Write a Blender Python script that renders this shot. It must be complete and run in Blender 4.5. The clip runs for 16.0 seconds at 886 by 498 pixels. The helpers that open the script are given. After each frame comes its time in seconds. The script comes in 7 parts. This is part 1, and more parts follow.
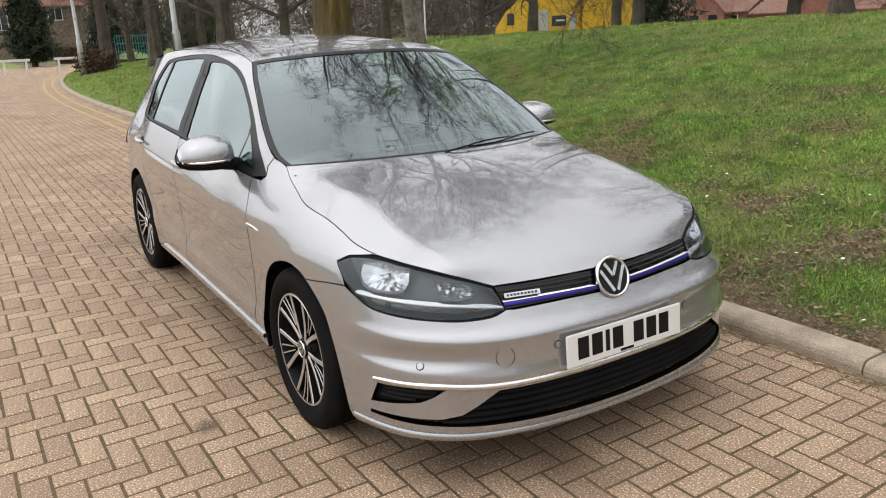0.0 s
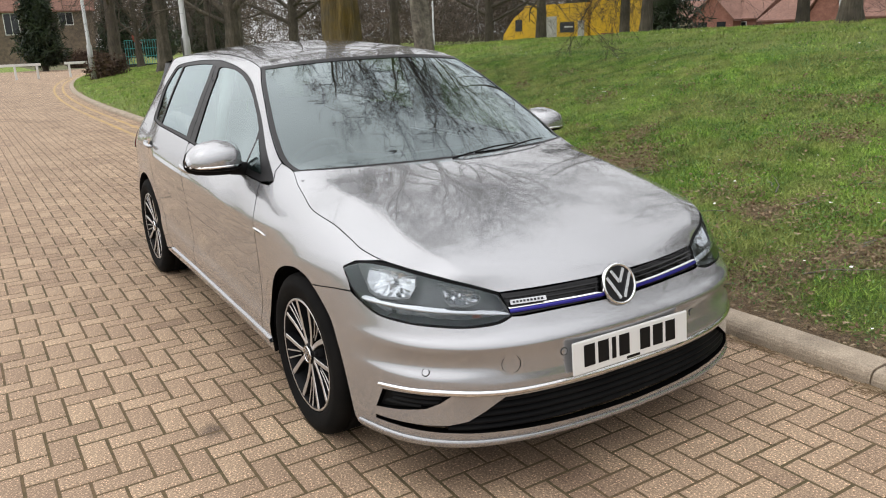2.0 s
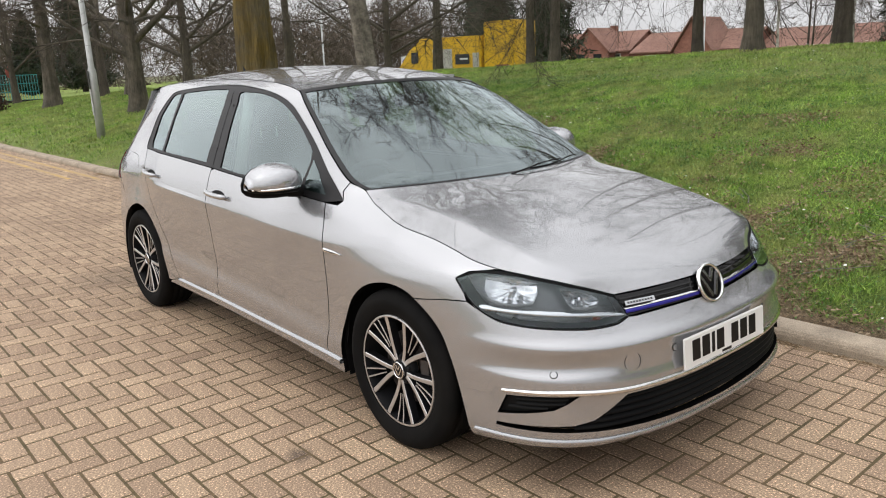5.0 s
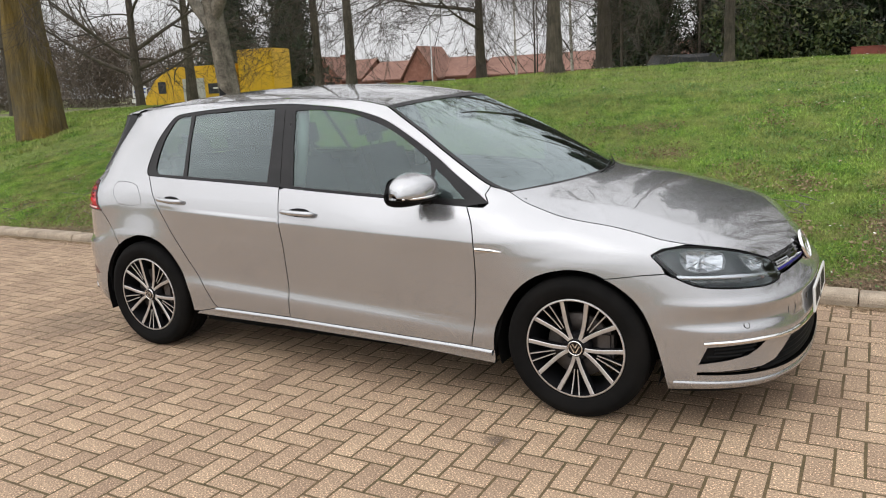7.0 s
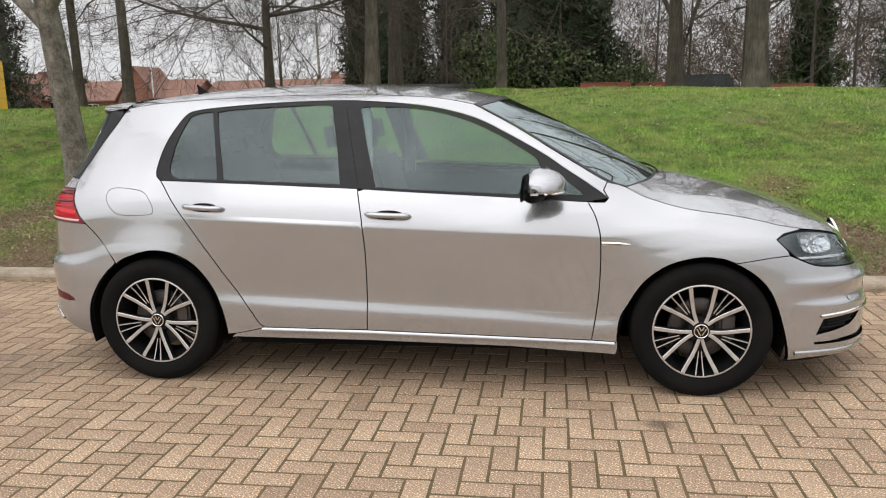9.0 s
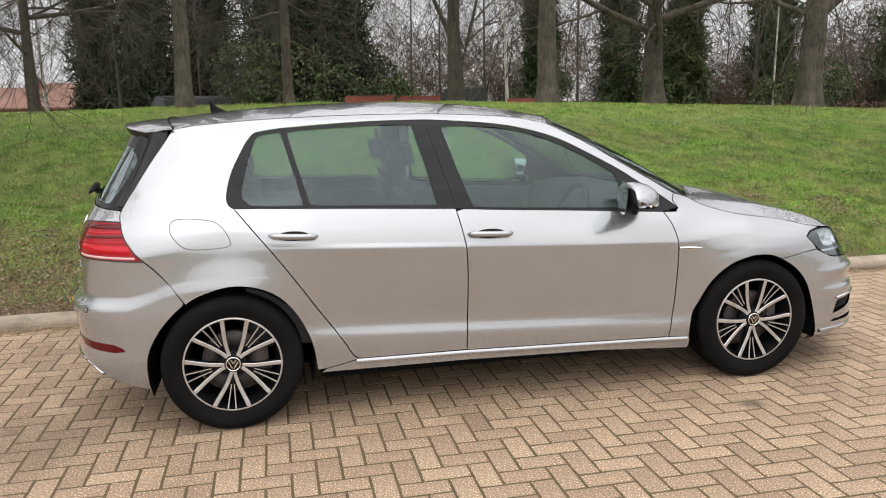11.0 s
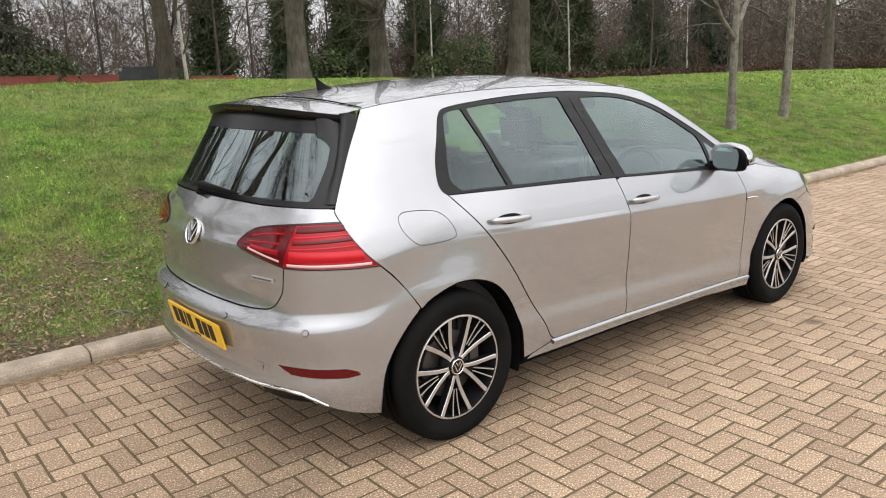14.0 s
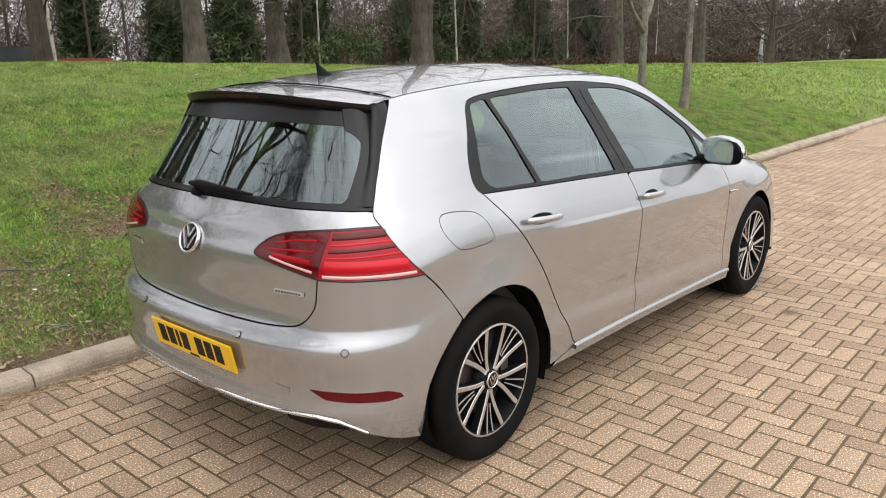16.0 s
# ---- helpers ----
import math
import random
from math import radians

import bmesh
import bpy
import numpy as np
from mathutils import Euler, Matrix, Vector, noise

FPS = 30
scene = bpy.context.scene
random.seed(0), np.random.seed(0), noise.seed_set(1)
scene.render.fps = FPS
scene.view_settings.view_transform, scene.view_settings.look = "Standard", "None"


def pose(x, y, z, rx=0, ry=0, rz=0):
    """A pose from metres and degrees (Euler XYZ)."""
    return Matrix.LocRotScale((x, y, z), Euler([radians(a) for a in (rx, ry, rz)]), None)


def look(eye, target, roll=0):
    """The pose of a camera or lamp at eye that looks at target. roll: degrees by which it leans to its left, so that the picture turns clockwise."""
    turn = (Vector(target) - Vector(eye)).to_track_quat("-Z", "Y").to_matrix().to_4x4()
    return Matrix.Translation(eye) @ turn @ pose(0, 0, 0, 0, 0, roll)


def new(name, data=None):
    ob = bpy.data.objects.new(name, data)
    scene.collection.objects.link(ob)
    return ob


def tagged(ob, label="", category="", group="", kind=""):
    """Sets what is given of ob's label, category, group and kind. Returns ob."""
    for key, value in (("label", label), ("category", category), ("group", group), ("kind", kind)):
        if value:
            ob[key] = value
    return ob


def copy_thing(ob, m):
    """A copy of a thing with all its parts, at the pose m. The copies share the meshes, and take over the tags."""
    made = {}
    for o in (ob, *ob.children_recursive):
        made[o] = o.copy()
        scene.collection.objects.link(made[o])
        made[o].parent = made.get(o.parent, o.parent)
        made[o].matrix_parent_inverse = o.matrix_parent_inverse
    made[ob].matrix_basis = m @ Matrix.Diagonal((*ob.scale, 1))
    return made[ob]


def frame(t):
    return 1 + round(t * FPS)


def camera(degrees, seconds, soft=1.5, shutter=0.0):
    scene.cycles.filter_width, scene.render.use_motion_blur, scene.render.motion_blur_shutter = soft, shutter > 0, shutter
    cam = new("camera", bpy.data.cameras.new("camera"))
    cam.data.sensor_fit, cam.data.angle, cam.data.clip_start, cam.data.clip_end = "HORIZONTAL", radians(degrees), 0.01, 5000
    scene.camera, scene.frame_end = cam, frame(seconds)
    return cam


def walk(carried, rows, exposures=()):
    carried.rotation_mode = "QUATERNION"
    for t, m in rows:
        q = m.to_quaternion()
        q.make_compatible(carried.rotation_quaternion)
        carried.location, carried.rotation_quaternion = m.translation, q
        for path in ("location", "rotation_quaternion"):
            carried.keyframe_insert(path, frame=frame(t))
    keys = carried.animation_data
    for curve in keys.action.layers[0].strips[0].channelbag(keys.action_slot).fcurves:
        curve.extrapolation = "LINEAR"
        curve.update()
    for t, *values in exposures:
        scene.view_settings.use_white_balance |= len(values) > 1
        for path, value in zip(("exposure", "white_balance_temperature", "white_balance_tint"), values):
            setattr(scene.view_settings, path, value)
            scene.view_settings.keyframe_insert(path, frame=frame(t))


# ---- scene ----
cam = camera(60.0, 16.0, 1.05)
PATH = [
    (0, (3.915, -1.815, 1.469), (2.288, -0.793, 0.916), -2.3),
    (0.5, (3.921, -1.819, 1.471), (2.286, -0.804, 0.926), -2.1),
    (1, (3.922, -1.819, 1.47), (2.279, -0.817, 0.923), -1.9),
    (1.5, (3.921, -1.809, 1.472), (2.278, -0.808, 0.925), -2.0),
    (2, (3.916, -1.813, 1.471), (2.275, -0.803, 0.932), -2.1),
    (2.5, (3.912, -1.814, 1.477), (2.27, -0.807, 0.936), -2.4),
    (3, (3.912, -1.82, 1.468), (2.266, -0.813, 0.938), -2.7),
    (5.5, (3.348, -2.805, 1.448), (1.947, -1.452, 0.993), -3.2),
    (6, (3.096, -3.169, 1.467), (1.804, -1.708, 1.022), -4.2),
    (6.5, (2.74, -3.458, 1.473), (1.607, -1.87, 1.031), -3.8),
    (7, (2.385, -3.801, 1.468), (1.42, -2.104, 1.034), -3.2),
    (7.5, (1.965, -4.003, 1.438), (1.151, -2.228, 1.008), -2.5),
    (8, (1.54, -4.201, 1.432), (0.905, -2.351, 1.015), -2.1),
    (8.5, (1.092, -4.312, 1.388), (0.628, -2.411, 0.974), -1.7),
    (9, (0.647, -4.319, 1.391), (0.365, -2.378, 0.999), -1.3),
    (11.5, (-1.534, -4.244, 1.48), (-0.943, -2.37, 1.106), -1.1),
    (12, (-1.946, -4.103, 1.492), (-1.195, -2.293, 1.097), -1.1),
    (12.5, (-2.275, -3.863, 1.502), (-1.394, -2.112, 1.101), -1.2),
    (13, (-2.664, -3.653, 1.502), (-1.634, -1.988, 1.091), -0.6),
    (13.5, (-2.953, -3.371, 1.488), (-1.81, -1.789, 1.051), -1.6),
    (14, (-3.23, -3.087, 1.503), (-1.994, -1.583, 1.046), -2.0),
    (14.5, (-3.415, -2.803, 1.519), (-2.098, -1.377, 1.034), -2.2),
    (15, (-3.44, -2.582, 1.512), (-2.051, -1.228, 1.026), -2.4),
    (15.5, (-3.453, -2.5, 1.517), (-2.015, -1.202, 1.019), -1.4),
    (16, (-3.457, -2.479, 1.511), (-2.004, -1.197, 1.017), -0.9),
]
walk(cam, [(t, look(e, g, r)) for t, e, g, r in PATH], exposures=[(0.0, -.01), (5.5, .03), (9.0, .08), (12.5, .25), (16.0, .29)])

# ---- world and light: a bright, overcast winter day ----
world = bpy.data.worlds.new("World")
scene.world = world
world.use_nodes = True
wt = world.node_tree
SUN_UP, SUN_TURN = 48, 200
sky = wt.nodes.new("ShaderNodeTexSky")
sky.sky_type, sky.sun_disc = "NISHITA", False
sky.sun_elevation, sky.sun_rotation = radians(SUN_UP), radians(SUN_TURN)
sky.air_density, sky.dust_density, sky.ozone_density = 1.0, 3.0, 0.6
veil = wt.nodes.new("ShaderNodeHueSaturation")
veil.inputs["Saturation"].default_value = 0.12
coord = wt.nodes.new("ShaderNodeTexCoord")
stretch = wt.nodes.new("ShaderNodeMapping")
stretch.inputs["Scale"].default_value = (1.2, 1.2, 4.0)
clouds = wt.nodes.new("ShaderNodeTexNoise")
clouds.inputs["Scale"].default_value, clouds.inputs["Detail"].default_value = 2.2, 6
ramp = wt.nodes.new("ShaderNodeMapRange")
ramp.inputs["From Min"].default_value, ramp.inputs["From Max"].default_value = 0.35, 0.68
ramp.inputs["To Min"].default_value, ramp.inputs["To Max"].default_value = 0.72, 0.97
cover = wt.nodes.new("ShaderNodeMix")
cover.data_type = "RGBA"
cover.inputs["B"].default_value = (10.0, 10.0, 10.25, 1)
wt.links.new(sky.outputs[0], veil.inputs["Color"])
wt.links.new(coord.outputs["Generated"], stretch.inputs[0])
wt.links.new(stretch.outputs[0], clouds.inputs["Vector"])
wt.links.new(clouds.outputs[0], ramp.inputs["Value"])
wt.links.new(ramp.outputs[0], cover.inputs["Factor"])
wt.links.new(veil.outputs[0], cover.inputs["A"])
# an overcast sky grows brighter towards the zenith
height = wt.nodes.new("ShaderNodeSeparateXYZ")
grade = wt.nodes.new("ShaderNodeMapRange")
grade.inputs["From Min"].default_value, grade.inputs["From Max"].default_value = 0.0, 1.0
grade.inputs["To Min"].default_value, grade.inputs["To Max"].default_value = 0.62, 1.35
dome = wt.nodes.new("ShaderNodeMix")
dome.data_type, dome.blend_type = "RGBA", "MULTIPLY"
dome.inputs["Factor"].default_value = 1.0
wt.links.new(coord.outputs["Generated"], height.inputs[0])
wt.links.new(height.outputs["Z"], grade.inputs["Value"])
wt.links.new(cover.outputs["Result"], dome.inputs["A"])
wt.links.new(grade.outputs[0], dome.inputs["B"])
# and is a little brighter on the side of the veiled sun
glow_way = wt.nodes.new("ShaderNodeVectorMath")
glow_way.operation = "DOT_PRODUCT"
glow_way.inputs[1].default_value = (math.sin(radians(SUN_TURN)) * math.cos(radians(SUN_UP)), math.cos(radians(SUN_TURN)) * math.cos(radians(SUN_UP)), math.sin(radians(SUN_UP)))
glow = wt.nodes.new("ShaderNodeMapRange")
glow.inputs["From Min"].default_value, glow.inputs["From Max"].default_value = -.4, 1.0
glow.inputs["To Min"].default_value, glow.inputs["To Max"].default_value = .92, 1.35
veiled = wt.nodes.new("ShaderNodeMix")
veiled.data_type, veiled.blend_type = "RGBA", "MULTIPLY"
veiled.inputs["Factor"].default_value = 1.0
wt.links.new(coord.outputs["Generated"], glow_way.inputs[0])
wt.links.new(glow_way.outputs["Value"], glow.inputs["Value"])
wt.links.new(dome.outputs["Result"], veiled.inputs["A"])
wt.links.new(glow.outputs[0], veiled.inputs["B"])
wt.links.new(veiled.outputs["Result"], wt.nodes["Background"].inputs[0])
wt.nodes["Background"].inputs[1].default_value = 0.132

sun = new("sun", bpy.data.lights.new("sun", "SUN"))
sun.data.energy, sun.data.angle, sun.data.color = .5, radians(120), (1, .95, .87)
_a = radians(SUN_TURN)
sun.matrix_world = look((0, 0, 0), (-math.sin(_a) * math.cos(radians(SUN_UP)), -math.cos(_a) * math.cos(radians(SUN_UP)), -math.sin(radians(SUN_UP))))


# ---- materials ----
def material(name, color, rough=.6, metal=0.0, spec=.5):
    m = bpy.data.materials.new(name)
    m.use_nodes = True
    b = m.node_tree.nodes["Principled BSDF"]
    b.inputs["Base Color"].default_value = (*color, 1)
    b.inputs["Roughness"].default_value, b.inputs["Metallic"].default_value = rough, metal
    b.inputs["Specular IOR Level"].default_value = spec
    return m


def node(m, kind, **values):
    n = m.node_tree.nodes.new(kind)
    for k, v in values.items():
        n.inputs[k.replace("_", " ")].default_value = v
    return n


def link(m, a, b):
    m.node_tree.links.new(a, b)


def noise_tex(m, scale, detail=4, rough=.6, coords="Object", squash=None):
    c = node(m, "ShaderNodeTexCoord")
    n = node(m, "ShaderNodeTexNoise", Scale=scale, Detail=detail, Roughness=rough)
    if squash:
        mp = node(m, "ShaderNodeMapping", Scale=squash)
        link(m, c.outputs[coords], mp.inputs[0])
        link(m, mp.outputs[0], n.inputs["Vector"])
    else:
        link(m, c.outputs[coords], n.inputs["Vector"])
    return n.outputs["Fac"]


def ramp_of(m, value, stops):
    r = node(m, "ShaderNodeValToRGB")
    e = r.color_ramp.elements
    while len(e) < len(stops):
        e.new(.5)
    for q, (p, c) in zip(e, stops):
        q.position, q.color = p, (*c, 1)
    link(m, value, r.inputs[0])
    return r.outputs["Color"]


def blend(m, a, b, fac, mode="MIX"):
    x = node(m, "ShaderNodeMix")
    x.data_type, x.blend_type = "RGBA", mode
    for sock, v in (("Factor", fac), ("A", a), ("B", b)):
        if isinstance(v, (int, float)):
            x.inputs[sock].default_value = v
        elif isinstance(v, tuple):
            x.inputs[sock].default_value = (*v, 1)
        else:
            link(m, v, x.inputs[sock])
    return x.outputs["Result"]


def bump(m, height, strength=.3, distance=.01):
    b = node(m, "ShaderNodeBump", Strength=strength, Distance=distance)
    link(m, height, b.inputs["Height"])
    link(m, b.outputs[0], m.node_tree.nodes["Principled BSDF"].inputs["Normal"])


def color_to(m, c):
    link(m, c, m.node_tree.nodes["Principled BSDF"].inputs["Base Color"])


def mottled(name, a, b, scale, rough=.8, bump_scale=0, bump_by=.3, distance=.01, fine=0, metal=0.0, grain=None):
    """Two colours mixed by noise at one scale, grain at another."""
    m = material(name, a, rough, metal)
    c = blend(m, a, b, ramp_of(m, noise_tex(m, scale), [(.35, (0, 0, 0)), (.65, (1, 1, 1))]))
    if fine:
        c = blend(m, c, ramp_of(m, noise_tex(m, fine, 2, squash=grain), [(.3, (.55, .55, .55)), (.7, (1.3, 1.3, 1.3))]), .7, "MULTIPLY")
    color_to(m, c)
    if bump_scale:
        bump(m, noise_tex(m, bump_scale, 3, squash=grain), bump_by, distance)
    return m


def random_tint(m, low, high):
    """Each object its own shade."""
    o = node(m, "ShaderNodeObjectInfo")
    return ramp_of(m, o.outputs["Random"], [(0, low), (1, high)])


def island_tint(m, low, high):
    g = node(m, "ShaderNodeNewGeometry")
    return ramp_of(m, g.outputs["Random Per Island"], [(0, low), (1, high)])


def paver_material(name, tint):
    m = material(name, (.3, .21, .14), .85)
    shade = tint(m, (.84, .81, .80), (1.14, 1.14, 1.12))
    big = ramp_of(m, noise_tex(m, 1.1, 5, .65), [(.3, (.249, .175, .119)), (.5, (.324, .233, .158)), (.72, (.374, .275, .188))])
    c = blend(m, big, shade, 1.0, "MULTIPLY")
    grit = ramp_of(m, noise_tex(m, 120, 3, .75), [(.34, (.28, .25, .22)), (.43, (.82, .81, .80)), (.56, (1.04, 1.04, 1.04)), (.605, (1.8, 1.77, 1.7)), (.65, (3.4, 3.35, 3.2))])
    c = blend(m, c, grit, .9, "MULTIPLY")
    # oil and tyre marks where cars stand
    stain = ramp_of(m, noise_tex(m, .75, 3, .55), [(.62, (1, 1, 1)), (.72, (.66, .62, .6))])
    c = blend(m, c, stain, .7, "MULTIPLY")
    # old oil drips beside the front wheel and behind the car
    for x, y, size in ((1.10, -1.18, .10), (-2.25, -.75, .55)):
        g = node(m, "ShaderNodeNewGeometry")
        far = node(m, "ShaderNodeVectorMath")
        far.operation = "DISTANCE"
        far.inputs[1].default_value = (x, y, 0)
        link(m, g.outputs["Position"], far.inputs[0])
        edge = node(m, "ShaderNodeMath")
        edge.operation = "MULTIPLY_ADD"
        edge.inputs[1].default_value = size
        link(m, noise_tex(m, 22, 4, .7), edge.inputs[0])
        link(m, far.outputs["Value"], edge.inputs[2])
        oil = ramp_of(m, edge.outputs[0], [(size * .72, (.30, .30, .32)), (size * 1.25, (1, 1, 1))])
        c = blend(m, c, oil, .85 if size < .2 else .45, "MULTIPLY")
    color_to(m, c)
    bump(m, noise_tex(m, 170, 4, .8), .35, .0022)
    return m


PAVER = paver_material("paver", random_tint)
PAVER_REST = paver_material("paver_rest", island_tint)
JOINT = mottled("joint_sand", (.125, .082, .042), (.085, .066, .028), 4, .95, 120, .6, .004, 60)
KERB = mottled("kerb_concrete", (.44, .36, .27), (.27, .22, .165), 5.5, .9, 90, .9, .006, 150)
YELLOW_LINE = mottled("yellow_line_paint", (.50, .32, .09), (.38, .27, .14), 5, .8, 120, .4, .002, 60)
BARK = mottled("bark", (.122, .104, .077), (.056, .049, .036), 3.5, .95, 26, 1.0, .04, 30, grain=(1, 1, .16))
BARK_MOSS = mottled("mossy_bark", (.105, .085, .048), (.15, .10, .018), 2.2, .95, 16, 1.0, .07, 18, grain=(1, 1, .14))
BARK_PALE = mottled("pale_bark", (.22, .20, .16), (.10, .09, .07), 9, .9, 30, .7, .015, 40)
BARK_DARK = mottled("dark_bark", (.055, .045, .035), (.09, .075, .055), 3, .95, 25, .9, .03, 28, grain=(1, 1, .16))
TWIG = mottled("twigs", (.042, .033, .026), (.070, .055, .041), 1.5, .9)
BIRCH = mottled("birch_bark", (.5, .47, .42), (.2, .18, .15), 8, .8, 20, .4, .01)


def leaf_material(name, low, mid, high, rough=.55):
    m = material(name, mid, rough, 0, .3)
    g = node(m, "ShaderNodeNewGeometry")
    c = ramp_of(m, g.outputs["Random Per Island"], [(0, low), (.5, mid), (1, high)])
    big = ramp_of(m, noise_tex(m, .25, 3), [(.3, (.6, .6, .6)), (.7, (1.3, 1.3, 1.3))])
    color_to(m, blend(m, c, big, .8, "MULTIPLY"))
    return m


def grass_material():
    """Lush tufts beside thin, yellowed and mossy patches."""
    m = leaf_material("grass_blade", (.072, .158, .018), (.190, .340, .042), (.38, .53, .10), .6)
    base = m.node_tree.nodes["Principled BSDF"].inputs["Base Color"]
    green = base.links[0].from_socket
    patch = ramp_of(m, noise_tex(m, 1.5, 5, .7), [(.42, (0, 0, 0)), (.58, (1, 1, 1))])
    dry = blend(m, green, (.36, .31, .13), blend(m, (0, 0, 0), (.54, .54, .54), patch))
    dark = ramp_of(m, noise_tex(m, 4.5, 3, .6), [(.34, (.36, .44, .36)), (.58, (1.16, 1.16, 1.16))])
    color_to(m, blend(m, dry, dark, .85, "MULTIPLY"))
    return m


GRASS_BLADE = grass_material()
EVERGREEN = leaf_material("evergreen_leaf", (.008, .014, .007), (.018, .030, .012), (.035, .055, .02), .5)
FAR_TWIGS = leaf_material("far_bare_twigs", (.075, .058, .046), (.115, .09, .07), (.16, .13, .10), .9)
HEDGE = leaf_material("brown_hedge", (.035, .022, .014), (.07, .042, .028), (.11, .07, .045), .9)
SHRUB = leaf_material("shrub_leaf", (.02, .035, .012), (.045, .065, .022), (.09, .095, .035), .6)
IVY = leaf_material("ivy", (.02, .03, .01), (.035, .055, .018), (.06, .085, .03), .5)
FLOWER = material("daisy_white", (.75, .74, .68), .7)
DEAD_LEAF = leaf_material("dead_leaf", (.13, .085, .045), (.22, .15, .085), (.37, .28, .18), .8)


def turf_material():
    m = material("turf", (.08, .12, .03), .95)
    green = ramp_of(m, noise_tex(m, 1.3, 6, .7), [(.25, (.098, .158, .024)), (.5, (.180, .258, .042)), (.75, (.25, .305, .07))])
    soil = ramp_of(m, noise_tex(m, 7, 5, .7), [(.3, (.175, .118, .068)), (.7, (.32, .222, .138))])
    at = node(m, "ShaderNodeAttribute")
    at.attribute_name = "bare"
    speck = noise_tex(m, 5, 6, .75)
    add = node(m, "ShaderNodeMath")
    add.operation = "ADD"
    link(m, at.outputs["Fac"], add.inputs[0])
    link(m, speck, add.inputs[1])
    fac = ramp_of(m, add.outputs[0], [(.78, (0, 0, 0)), (.98, (1, 1, 1))])
    c = blend(m, green, soil, fac)
    thatch = ramp_of(m, noise_tex(m, 3.2, 5, .75), [(.50, (0, 0, 0)), (.66, (.5, .5, .5))])
    c = blend(m, c, (.27, .225, .11), thatch)
    fine = ramp_of(m, noise_tex(m, 85, 4, .8), [(.36, (.25, .27, .25)), (.5, (.95, .95, .95)), (.64, (1.75, 1.7, 1.6))])
    color_to(m, blend(m, c, fine, .85, "MULTIPLY"))
    bump(m, noise_tex(m, 60, 5, .8), 1.0, .05)
    return m


TURF = turf_material()


# ---- building helpers ----
from mathutils import geometry
def mesh_of(name, verts, faces, mat=None, smooth=False):
    me = bpy.data.meshes.new(name)
    me.from_pydata([tuple(v) for v in verts], [], faces)
    me.polygons.foreach_set("use_smooth", [smooth] * len(me.polygons))
    if mat:
        me.materials.append(mat)
    me.update()
    return me


def raw_mesh(name, verts, faces, mat):
    """A mesh from numpy arrays; all faces have the same number of corners."""
    k = faces.shape[1]
    me = bpy.data.meshes.new(name)
    me.vertices.add(len(verts))
    me.vertices.foreach_set("co", np.asarray(verts, np.float32).ravel())
    me.loops.add(faces.size)
    me.loops.foreach_set("vertex_index", faces.astype(np.int32).ravel())
    me.polygons.add(len(faces))
    me.polygons.foreach_set("loop_start", np.arange(0, faces.size, k, dtype=np.int32))
    me.polygons.foreach_set("use_smooth", np.zeros(len(faces), bool))
    me.materials.append(mat)
    me.update(calc_edges=True)
    return me


def empty(name, m=None):
    e = new(name)
    e.empty_display_size = .1
    if m is not None:
        e.matrix_world = m
    return e


def part(name, me, parent, label="", at=None):
    """Links a mesh as one part of a thing."""
    o = new(name, me)
    o.parent = parent
    if at is not None:
        o.matrix_local = at
    if label:
        o["label"] = label
    return o


def bm_mesh(name, bm, mat, smooth=False, flat_angle=None):
    me = bpy.data.meshes.new(name)
    bm.to_mesh(me)
    bm.free()
    me.materials.append(mat)
    if smooth:
        me.polygons.foreach_set("use_smooth", [True] * len(me.polygons))
        if flat_angle:
            me.set_sharp_from_angle(angle=radians(flat_angle))
    return me


def box_mesh(name, x0, x1, y0, y1, z0, z1, mat, bevel=0.0):
    bm = bmesh.new()
    bmesh.ops.create_cube(bm, size=1)
    for v in bm.verts:
        v.co = Vector((x0 + (v.co.x + .5) * (x1 - x0), y0 + (v.co.y + .5) * (y1 - y0), z0 + (v.co.z + .5) * (z1 - z0)))
    if bevel:
        bmesh.ops.bevel(bm, geom=bm.edges[:], offset=bevel, segments=2, affect="EDGES")
    return bm_mesh(name, bm, mat)


def tube(path, radii, sides=6, close=True):
    """Verts and faces of a tapered tube along a path."""
    verts, faces = [], []
    up = Vector((.31, .17, .93))
    for i, p in enumerate(path):
        a, b = Vector(path[max(i - 1, 0)]), Vector(path[min(i + 1, len(path) - 1)])
        d = (b - a).normalized()
        u = d.cross(up)
        if u.length < .05:
            u = d.cross(Vector((1, 0, 0)))
        u.normalize()
        v = d.cross(u)
        for k in range(sides):
            t = 2 * math.pi * k / sides
            verts.append(Vector(p) + (u * math.cos(t) + v * math.sin(t)) * radii[i])
    for i in range(len(path) - 1):
        for k in range(sides):
            a, b = i * sides + k, i * sides + (k + 1) % sides
            faces.append((a, b, b + sides, a + sides))
    if close:
        faces.append(tuple(range(sides))[::-1])
        faces.append(tuple(range((len(path) - 1) * sides, len(path) * sides)))
    return verts, faces


def join(pieces):
    verts, faces = [], []
    for v, f in pieces:
        n = len(verts)
        verts += list(v)
        faces += [tuple(i + n for i in q) for q in f]
    return verts, faces


def hat(x, a, b):
    return min(max((x - a) / (b - a), 0.0), 1.0)


def ease(x, a, b):
    t = hat(x, a, b)
    return t * t * (3 - 2 * t)


